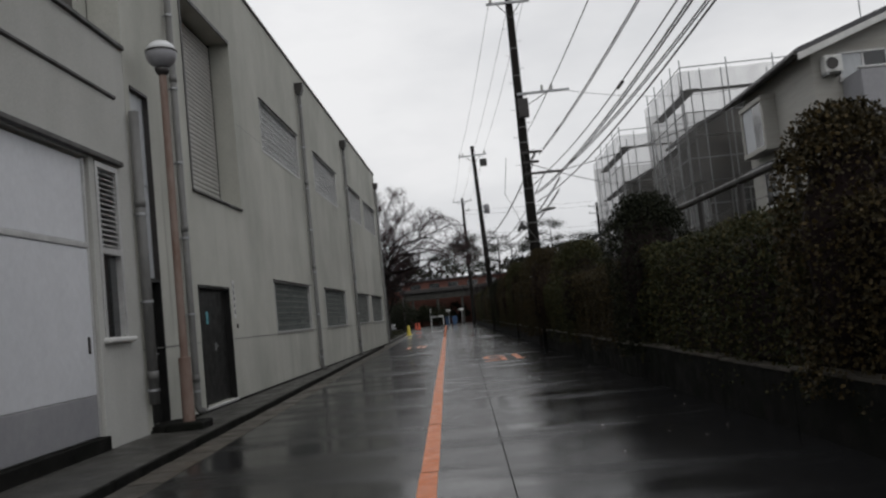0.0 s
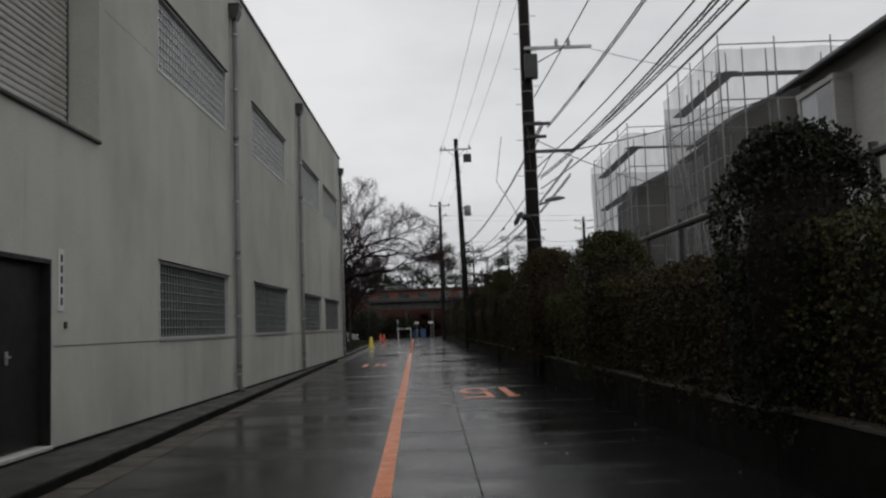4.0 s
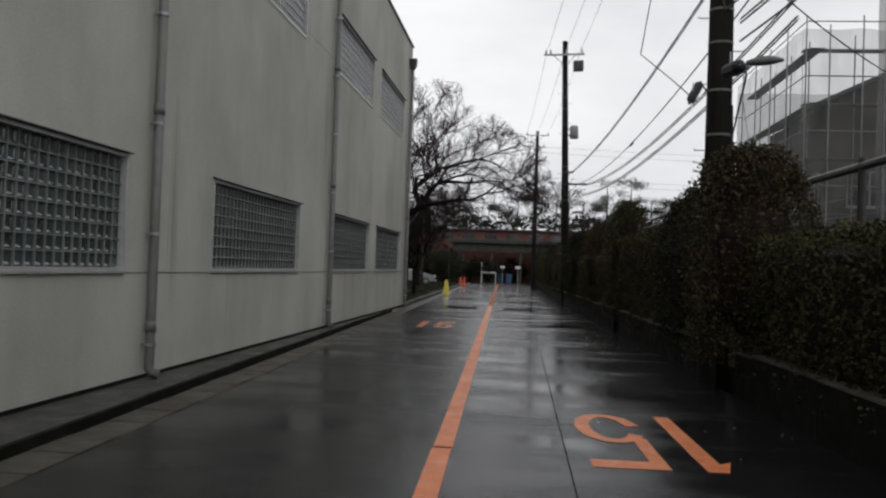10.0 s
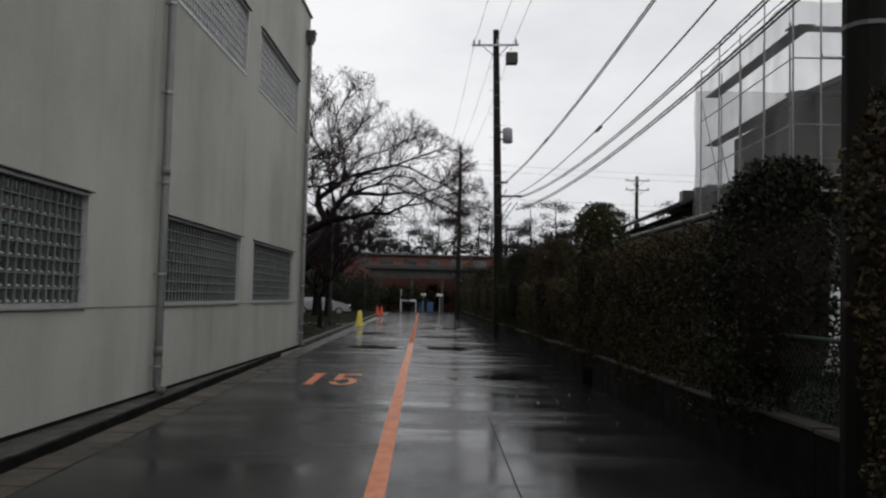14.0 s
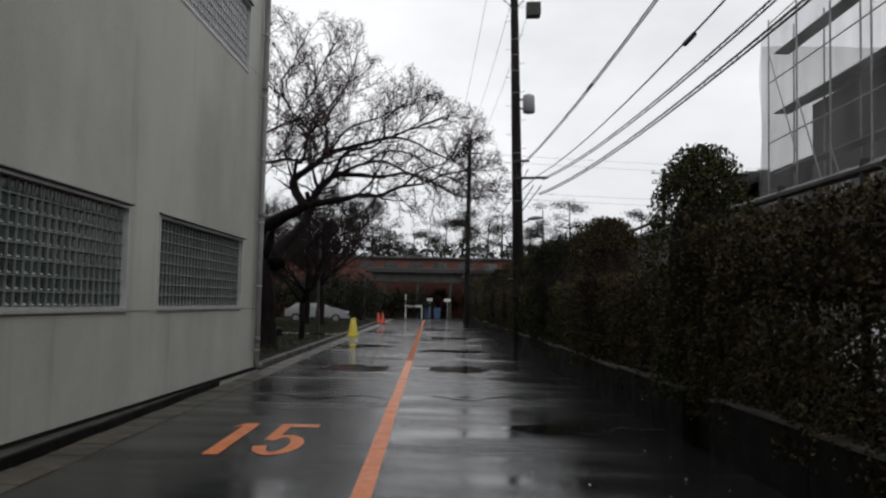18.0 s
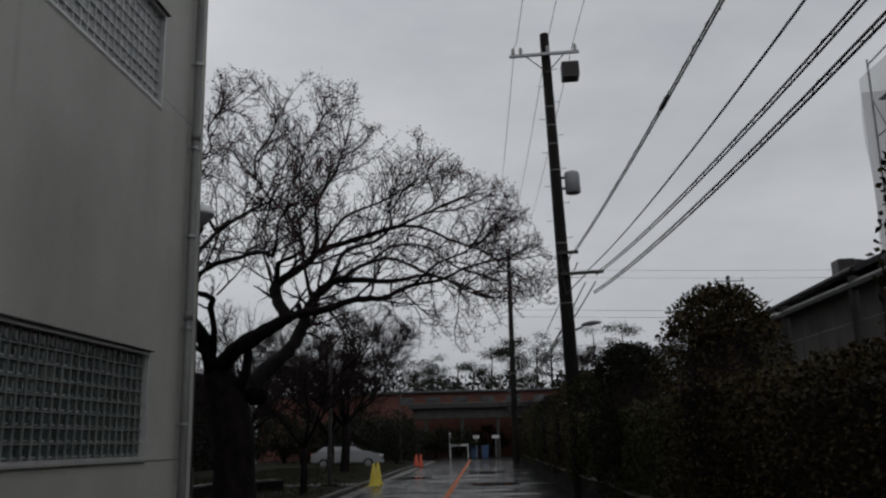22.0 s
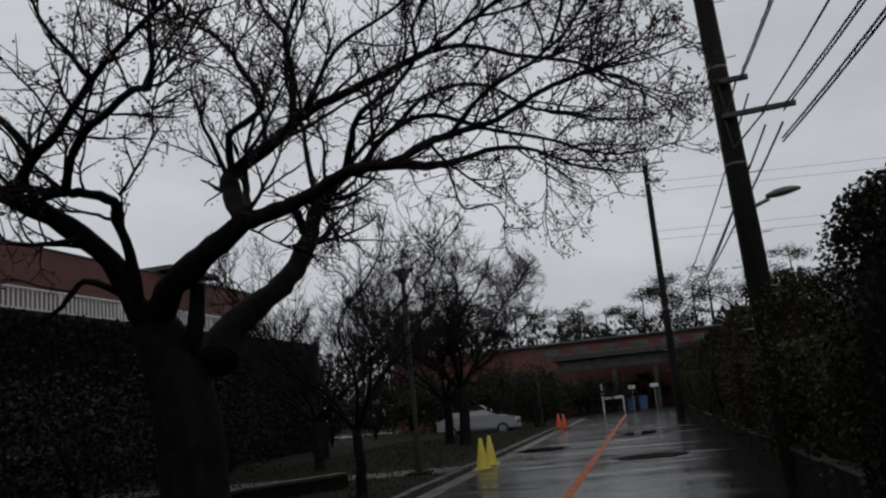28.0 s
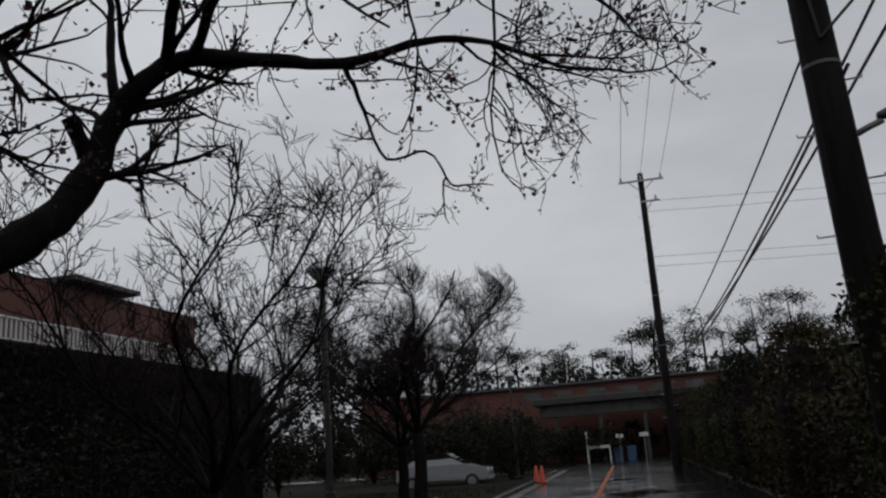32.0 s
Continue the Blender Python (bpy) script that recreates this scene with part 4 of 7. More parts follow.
def clipped_tree(y, top, width, seed, material, off=RIGHT + 0.32, label=""):
    """A tree clipped to a tall dome: trunk, twigs, and leaves thickest at the skin."""
    e = thing("clipped_tree", label or "tall dome-clipped evergreen tree with dense dark leaves", "tree", "clipped trees", (rx(off, y), y, 0.22))
    r = np.random.default_rng(seed)
    h = top - 0.22
    part("trunk", Form().tube([(0, 0, 0), (0.03, 0.02, h * 0.35), (0.0, 0.0, h * 0.75)], [0.07, 0.055, 0.02], 8), BARK, e)
    br = Form()
    for i in range(26):
        a, z = r.uniform(0, 6.28), r.uniform(0.25, 0.85) * h
        l = width * 0.42 * r.uniform(0.6, 1.05)
        br.tube([(0, 0, z - 0.15), (math.cos(a) * l * 0.5, math.sin(a) * l * 0.5, z), (math.cos(a) * l, math.sin(a) * l, z + 0.22)], [0.016, 0.011, 0.004], 4, False)
    tagged(part("branchwork", br, BARK, e), kind="stuff")
    n = int((9000 if y < 50 else 2600) * width * h / 3)
    t = r.uniform(0.06, 1, n)
    a = r.uniform(0, 2 * np.pi, n)
    rad = width / 2 * np.where(t > 0.62, np.sqrt(np.clip(1 - ((t - 0.62) / 0.40) ** 2, 0, 1)), 0.80 + 0.20 * t / 0.62)
    lump = np.array([1 + 0.13 * bumpy((math.cos(q) * 1.2, math.sin(q) * 1.2, w * 3), 1.4, seed) + 0.07 * bumpy((math.cos(q) * 3, math.sin(q) * 3, w * 7), 1.6, seed) for q, w in zip(a, t)])
    rr = rad * lump - r.exponential(0.07, n) * width + 0.03
    p = np.stack([rr * np.cos(a), rr * np.sin(a), t * h * (0.985 + 0.02 * lump)], 1)
    m = n // 3
    u = r.uniform(0, 1, m) ** 0.5 * 0.75
    b = r.uniform(0, 2 * np.pi, m)
    p2 = np.stack([u * width / 2 * np.cos(b), u * width / 2 * np.sin(b), h * (1.0 - 0.30 * u ** 2 - r.exponential(0.03, m))], 1)
    q = np.concatenate([p, p2])
    tagged(part("crown", leaf_cloud(q, r.uniform(0.026, 0.056, len(q)) * (1.0 if y < 50 else 1.4), seed), material, e), kind="stuff")
    # Solid dark core added inside the crown.
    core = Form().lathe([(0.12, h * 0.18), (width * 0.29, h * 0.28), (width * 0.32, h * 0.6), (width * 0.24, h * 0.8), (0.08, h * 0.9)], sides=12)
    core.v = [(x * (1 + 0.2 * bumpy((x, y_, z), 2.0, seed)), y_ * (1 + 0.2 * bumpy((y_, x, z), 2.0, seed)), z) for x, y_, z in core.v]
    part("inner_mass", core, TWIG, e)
    return e


TREES = ((-1.52, 2.8, 1.5), (5.21, 2.62, 1.15), (12.04, 2.85, 1.4), (18.92, 2.7, 1.5), (24.9, 2.97, 1.6), (28.17, 2.72, 1.3), (36.3, 3.2, 1.15), (41.57, 2.9, 1.4), (47.52, 2.95, 1.5), (53.58, 2.95, 1.4), (58.42, 2.9, 1.4), (63.97, 2.9, 1.4), (70.51, 2.9, 1.4), (77.05, 2.9, 1.4), (83.79, 2.9, 1.4))
for i, (y, top, w) in enumerate(TREES):
    clipped_tree(y, top, w, 40 + i, (HEDGE_LEAF_RED, HEDGE_LEAF, DARK_LEAF)[(i * 2 + 1) % 3], RIGHT + (0.19 if 24 < y < 26 else 0.32))
edges = [-7.0] + [t[0] for t in TREES] + [90.0]
for i, (a, b) in enumerate(zip(edges, edges[1:])):
    if 24.5 < a < 25.6:
        continue
    hedge_run(a + 0.3, b - 0.3, 2.22 if 27 < a < 36 else (1.85, 1.8, 1.9, 1.85, 1.82, 1.9, 1.88)[i % 7], 90 + i, (HEDGE_LEAF, HEDGE_LEAF_RED)[i % 2 if i < 4 else (i // 2) % 2], 28 < a < 29, dens=1300 if 0 < i < 9 else 380)
tagged(solid("petal_litter", leaf_cloud(PETALS, pr.uniform(0.015, 0.03, 90), 8, 0.4, 0.0), PETAL, "small pale petals and leaf bits fallen on the wet lane", "petals"), kind="stuff")

# steel rail fence behind the hedge
fence = thing("rail_fence", "dark brown steel fence with a thick top rail behind the hedge", "fence")
FO = RIGHT + 1.5
part("top_rail", Form().tube([(rx(FO, yy), yy, 2.78) for yy in range(-4, 91, 2)], 0.055, 8), DARK_STEEL, fence)
part("middle_rail", Form().tube([(rx(FO, yy), yy, 1.7) for yy in range(-4, 91, 2)], 0.028, 6), DARK_STEEL, fence)
for i in range(47):
    yy = -3 + i * 2.0
    part("post", Form().tube([(rx(FO, yy), yy, 0.2), (rx(FO, yy), yy, 2.88)], 0.05, 8), DARK_STEEL, fence)
wires = Form()
for i in range(188):
    yy = -4 + i * 0.5
    wires.tube([(rx(FO, yy), yy, 1.7), (rx(FO, yy), yy, 2.76)], 0.006, 3, False)
for z in (1.95, 2.2, 2.43):
    wires.tube([(rx(FO, -4), -4, z), (rx(FO, 90), 90, z)], 0.006, 3, False)
tagged(part("wire_mesh", wires, DARK_STEEL, fence), kind="stuff")

# low green mesh gate in the gap of the planter
gate = thing("mesh_gate", "low dark green wire mesh gate panel in the planter", "gate", at=(rx(RIGHT + 0.16, 26.65), 26.65, 0.16))
part("gate_frame", Form().tube([(0, 0, 0.38), (0, 0, 1.02), (-0.04, 1.5, 1.02), (-0.04, 1.5, 0.38), (0, 0, 0.38)], 0.022, 8), GREEN_METAL, gate)
for yy in (0.0, 1.5):
    part("post", Form().tube([(-0.027 * yy, yy, 0.2), (-0.027 * yy, yy, 1.06)], 0.026, 8), GREEN_METAL, gate)
gm = Form()
for i in range(28):
    a = -0.55 + i * 0.075
    for sgn in (1, -1):
        p0, p1 = (a, 0.4), (a + 0.6, 1.0)
        if sgn < 0:
            p0, p1 = (a, 1.0), (a + 0.6, 0.4)
        def clip(p, q):
            ts = [max(0, (0 - p[0]) / (q[0] - p[0])), min(1, (1.5 - p[0]) / (q[0] - p[0]))]
            return [(0 - 0.027 * (p[0] + (q[0] - p[0]) * t), p[0] + (q[0] - p[0]) * t, p[1] + (q[1] - p[1]) * t) for t in ts] if ts[0] < ts[1] else None
        c = clip(p0, p1)
        if c:
            gm.tube(c, 0.003, 3, False)
tagged(part("wire_mesh", gm, GREEN_METAL, gate), kind="stuff")


# ---- utility poles and cables ----
def insulator(form_parent, x, y, z, s=1.0):
    part("insulator", Form().lathe([(0.02 * s, 0), (0.055 * s, 0.02 * s), (0.03 * s, 0.06 * s), (0.06 * s, 0.09 * s), (0.03 * s, 0.13 * s), (0.045 * s, 0.16 * s), (0.015 * s, 0.2 * s)], (x, y, z), 10), CERAMIC, form_parent, smooth=True)


def utility_pole(x, y, top, arms, boxes, lamp_z, label, bands=()):
    """arms: (z, from, to, insulators); boxes: (kind, dx, z); lamp_z: height of the road lamp's arm."""
    e = thing("utility_pole", label, "utility pole", "utility poles", (x, y, 0))
    part("shaft", Form().tube([(0, 0, -0.1), (0, 0, 2.5), (0, 0, top)], [0.19, 0.175, 0.115], 14), POLE, e, smooth=False)
    for z, a, b, ins in arms:
        r = 0.19 - 0.075 * z / top
        part("crossarm", Form().box(a, b, -r - 0.09, -r - 0.015, z - 0.0375, z + 0.0375, 0.006), STEEL if z > 7 else DARK_STEEL, e)
        part("arm_brace", Form().tube([(a * 0.55, -r - 0.05, z - 0.03), (0, -r - 0.02, z - 0.5)], 0.014, 6).tube([(b * 0.55, -r - 0.05, z - 0.03), (0, -r - 0.02, z - 0.5)], 0.014, 6), DARK_STEEL, e)
        for q in ins:
            insulator(e, q, -r - 0.05, z + 0.036)
    for kind, dx, z in boxes:
        if kind == "can":
            t = part("transformer", Form().lathe([(0.16, 0), (0.19, 0.02), (0.19, 0.50), (0.17, 0.55), (0.10, 0.58), (0.04, 0.60)], (dx, -0.05, z), 18), GREY_PANEL, e, "pale grey transformer can", True)
            part("mounting", Form().box(min(0, dx), max(0, dx), -0.08, -0.02, z + 0.12, z + 0.17).box(min(0, dx), max(0, dx), -0.08, -0.02, z + 0.40, z + 0.45), DARK_STEEL, t)
        elif kind == "box":
            t = part("switch_box", Form().box(dx - 0.22, dx + 0.22, -0.32, 0.12, z, z + 0.42, 0.02), PIPE, e, "grey switch box")
            for i in range(6):
                part("fin", box(dx - 0.225, dx + 0.225, -0.345, -0.325, z + 0.05 + i * 0.06, z + 0.075 + i * 0.06), DARK_STEEL, t)
        else:
            part("switch_box", Form().box(dx - 0.16, dx + 0.16, -0.30, -0.12, z, z + 0.62, 0.02), DARK_STEEL, e, "dark flat control box")
    for z in bands:
        r = 0.19 - 0.075 * z / top
        part("band", Form().tube([(0, 0, z - 0.015), (0, 0, z + 0.015)], r + 0.006, 14), PIPE, e)
    z = 2.2
    k = 0
    while z < top - 0.6:
        r = 0.19 - 0.075 * z / top
        s = 1 if k % 2 else -1
        part("step_bolt", Form().tube([(s * r * 0.9, 0, z), (s * (r + 0.14), 0, z), (s * (r + 0.145), 0, z + 0.025)], 0.009, 5), STEEL, e)
        z += 0.45
        k += 1
    if lamp_z:
        l = part("road_lamp", Form().tube([(0.12, -0.05, lamp_z), (0.22, -0.12, lamp_z + 0.03), (0.34, -0.18, lamp_z + 0.06)], 0.028, 8), STEEL, e, "road lamp on a short arm")
        hd = Form()
        for i, (w, hh) in enumerate(((0.04, 0.04), (0.10, 0.075), (0.12, 0.085), (0.10, 0.07), (0.03, 0.03))):
            u = 0.30 + i * 0.12
            hd.v += [(u, -0.18 + w * math.cos(q), lamp_z + 0.11 + u * 0.10 - 0.05 + (hh if math.sin(q) > 0 else hh * 0.45) * math.sin(q)) for q in [2 * math.pi * j / 12 for j in range(12)]]
        for i in range(4):
            hd.f += [(i * 12 + j, i * 12 + (j + 1) % 12, (i + 1) * 12 + (j + 1) % 12, (i + 1) * 12 + j) for j in range(12)]
        hd.f += [tuple(reversed(range(12))), tuple(48 + j for j in range(12))]
        part("lamp_head", hd, PIPE, l, "oval grey lamp head", True)
    return e


P0, P1, P2, P3 = (3.95, 2.3), (3.13, 26.2), (2.1, 53.5), (0.92, 81.5)
utility_pole(*P0, 12.0, [(11.5, -0.75, 0.75, (-0.65, 0, 0.65)), (6.4, 0.0, 0.55, ()), (5.7, 0, 1.05, ())], [], 0, "dark concrete utility pole with cable arms beside the hedge", (6.2, 5.5))
utility_pole(*P1, 12.0, [(11.1, -0.75, 0.65, (-0.6, 0.05, 0.55)), (8.06, -0.05, 1.62, (0.75, 1.05)), (6.15, -0.12, 0.5, ()), (5.83, -0.1, 0.4, ()), (5.46, -0.1, 1.05, ())],
             [("plate", 0.1, 7.28)], 4.15, "dark utility pole with a control box, cable arms and road lamp", (9.6, 8.7, 7.0, 6.5, 5.0, 4.55, 3.9, 3.3))
leaning = utility_pole(P2[0] + 0.16, P2[1], 11.75, [(11.12, -0.95, 0.85, (-0.85, -0.65, 0.05, 0.75)), (5.83, -0.1, 0.38, ()), (5.3, -0.08, 0.95, ())],
             [("box", 0.58, 10.4), ("can", 0.40, 7.36)], 3.92, "dark utility pole with a switch box, transformer can and road lamp", (9.7, 9.2, 8.7, 8.0, 6.1, 4.6))
leaning.rotation_euler = (0, -0.03, 0)
utility_pole(*P3, 12.15, [(11.8, -0.9, 0.9, (-0.8, 0.0, 0.8)), (10.9, -0.05, 0.65, (0.5,))], [], 0, "slim dark concrete utility pole with a top crossarm", (7.0, 5.0))
utility_pole(14.3, 86.0, 10.9, [(10.55, -0.9, 0.9, (-0.8, 0.0, 0.8)), (9.85, -0.9, 0.9, (-0.8, 0.8))], [], 0, "far dark utility pole with two crossarms", ())


def cable(a, b, drop, r=0.014, label="black overhead cable between the poles", spiral=False, group="overhead cables"):
    pts = sag(a, b, drop, 18)
    e = thing("overhead_cable", label, "cable", group)
    part("strand", Form().tube(pts, r, 5, False), CABLE, e)
    if spiral:
        a, b = Vector(a), Vector(b)
        n = int((b - a).length * 5.5)
        ring = []
        for i in range(n + 1):
            t = i / n
            p = a.lerp(b, t) - Vector((0, 0, drop * 4 * t * (1 - t) + 0.025))
            q = i * 1.9
            ring.append(p + Vector((math.cos(q) * 0.035, 0, math.sin(q) * 0.035)))
        part("lashing_wire", Form().tube(ring, 0.0045, 3, False), CABLE, e, "thin spiral lashing wire")
        part("second_strand", Form().tube([p - Vector((0, 0, 0.055)) for p in pts], r, 5, False), CABLE, e)
    return e


def run(p, q, za, zb, xa, xb, drop, **kw):
    return cable((p[0] + xa, p[1] - 0.15, za), (q[0] + xb, q[1] - 0.15, zb), drop, **kw)


for xa, xb in ((-0.65, -0.6), (0, 0.05), (0.65, 0.55)):
    run(P0, P1, 11.75, 11.37, xa, xb, 0.25, r=0.008)
for xa, xb in ((-0.6, -0.93), (0.05, -0.13), (0.55, 0.54)):
    run(P1, P2, 11.37, 11.42, xa, xb, 0.25, r=0.008)
for xa, xb in ((-0.97, -0.8), (-0.13, 0.0), (0.54, 0.8)):
    run(P2, P3, 11.42, 12.02, xa, xb, 0.3, r=0.008)
run(P0, P1, 7.3, 6.84, 0.1, 0.15, 0.3, r=0.012)
run(P0, P1, 6.45, 6.11, 0.5, 0.45, 0.35, r=0.012, spiral=True)
run(P0, P1, 5.75, 5.44, 1.0, 1.0, 0.4, r=0.013, spiral=True)
run(P0, P1, 5.75, 5.44, 0.5, 0.55, 0.45, r=0.013)
run(P0, P1, 5.2, 4.85, 0.22, 0.22, 0.45, r=0.013, spiral=True)
run(P0, P1, 4.8, 4.55, 0.22, 0.22, 0.45, r=0.014)
run(P1, P2, 6.16, 5.86, 0.33, 0.26, 0.40, r=0.012, spiral=True)
run(P1, P2, 5.28, 5.31, 1.02, 0.78, 0.55, r=0.013, spiral=True)
run(P1, P2, 5.44, 5.31, 0.55, 0.5, 0.55, r=0.013)
run(P1, P2, 4.89, 4.85, 0.95, 0.7, 0.5, r=0.014, spiral=True)
run(P2, P3, 5.59, 4.6, 0.34, 0.15, 0.35, r=0.014)
run(P2, P3, 5.08, 4.2, 0.74, 0.15, 0.4, r=0.018)
run(P2, P3, 5.08, 4.0, 0.5, 0.15, 0.4, r=0.016)
run(P2, P3, 4.53, 3.8, 0.2, 0.15, 0.4, r=0.018)
for z in (10.95, 10.5, 8.6, 8.2):
    cable((P3[0] + 0.1, P3[1], z), (46.0, 88.0, z + 0.3), 0.35, r=0.008, label="thin far overhead cable", group="far cables")
cable((P1[0] + 1.0, P1[1] - 0.22, 5.46), (11.1, 27.0, 7.4), 0.18, r=0.014, label="black service cable to the house", group="service cables")
cable((P1[0] + 1.6, P1[1] - 0.2, 8.0), (12.7, 32.0, 8.9), 0.3, r=0.008, label="thin service cable to the house", group="service cables")
cable((P1[0] + 0.15, P1[1], 5.8), (10.5, 36.0, 5.8), 0.3, r=0.012, label="black service cable to the scaffolded house", group="service cables")
cable((P0[0] + 0.1, P0[1], 7.6), (14.0, 16.0, 8.2), 0.3, r=0.016, label="black service cable to the house", group="service cables")
cable((P0[0] + 0.1, P0[1], 7.0), (13.0, 19.5, 6.9), 0.3, r=0.012, label="black service cable to the house", group="service cables")
for p, q, t, z0, z1, xa, xb, dr in ((P0, P1, 0.82, 6.45, 6.11, 0.5, 0.45, 0.35), (P1, P2, 0.42, 5.44, 5.31, 0.55, 0.5, 0.55), (P1, P2, 0.62, 6.16, 5.86, 0.33, 0.26, 0.40), (P0, P1, 0.5, 5.75, 5.44, 0.5, 0.55, 0.45)):
    a, b = Vector((p[0] + xa, p[1] - 0.15, z0)), Vector((q[0] + xb, q[1] - 0.15, z1))
    c = a.lerp(b, t) - Vector((0, 0, dr * 4 * t * (1 - t) + 0.02))
    d = ((b - a) - Vector((0, 0, dr * 4 * (1 - 2 * t)))).normalized() * 0.22
    solid("cable_closure", Form().tube([c - d, c - d * 0.9, c + d * 0.9, c + d], [0.02, 0.035, 0.035, 0.02], 8), CABLE, "black splice closure clamped to an overhead cable", "cable closure", "cable closures")


for a, b, r in (((2.66, 23.60, 3.57), (2.67, 23.00, 3.49), 0.075), ((2.64, 25.60, 3.64), (2.81, 25.90, 3.94), 0.06)):
    a, b = Vector(a), Vector(b)
    d = (b - a).normalized() * 0.06
    box_ = thing("splice_box", "black cable splice box hanging beside the utility pole", "splice box", "splice boxes")
    part("casing", Form().tube([a, a + d, b - d, b], [r * 0.55, r, r, r * 0.6], 8), RUBBER, box_)
    for e_, o in ((a, -d), (b, d)):
        part("gland", Form().tube([e_, e_ + o * 0.9], [r * 0.4, r * 0.25], 8), CABLE, box_)
    part("hanger", Form().tube([a.lerp(b, 0.3), a.lerp(b, 0.3) + Vector((0.0, 0.0, r + 0.12))], 0.008, 5), STEEL, box_)
    part("tail_cable", Form().tube([b + d * 0.8, b + Vector((0.12, 0.25, -0.02)), Vector((P1[0] + 0.15, P1[1] - 0.12, b.z - 0.25)), Vector((P1[0] + 0.17, P1[1] - 0.1, b.z - 0.9))], 0.012, 5, False), CABLE, box_)
part("strand", Form().tube([(2.72, 30.00, 6.73), (2.57, 30.50, 5.47), (2.76, 28.20, 4.53), (2.84, 26.30, 3.79)], 0.010, 5, False), CABLE, thing("overhead_cable", "loose black wire hanging in a kink from the cables", "cable", "overhead cables"))

# ---- houses behind the fence ----
def gable_roof(x0, x1, y0, y1, eave, ridge, thick=0.14):
    xm = (x0 + x1) / 2
    return Form().prism([(x0, eave), (xm, ridge), (x1, eave), (x1, eave - thick), (xm, ridge - thick), (x0, eave - thick)], "y", y0, y1)


def small_window(parent, face, a, z, w, h, curtain=False):
    """A framed window on a face: ('x', place) or ('y', place), looking to the lower side."""
    axis, c = face
    def bx(u0, u1, v0, v1, d0, d1):
        return (c - d1, c - d0, u0, u1, v0, v1) if axis == "x" else (u0, u1, c - d1, c - d0, v0, v1)
    win = part("window", Form().box(*bx(a, a + w, z, z + 0.05, -0.02, 0.05)).box(*bx(a, a + w, z + h - 0.05, z + h, -0.02, 0.05))
               .box(*bx(a, a + 0.05, z, z + h, -0.02, 0.05)).box(*bx(a + w - 0.05, a + w, z, z + h, -0.02, 0.05)).box(*bx(a + w / 2 - 0.025, a + w / 2 + 0.025, z, z + h, -0.02, 0.045)), ALU, parent)
    part("pane", Form().box(*bx(a + 0.05, a + w / 2, z + 0.05, z + h - 0.05, 0.0, 0.015)), PALE_PANEL if curtain else DARK_GLASS, win)
    part("pane", Form().box(*bx(a + w / 2, a + w - 0.05, z + 0.05, z + h - 0.05, 0.0, 0.02)), DARK_GLASS, win)
    part("sill", Form().box(*bx(a - 0.04, a + w + 0.04, z - 0.05, z - 0.002, -0.02, 0.09)), ALU, win)
    return win


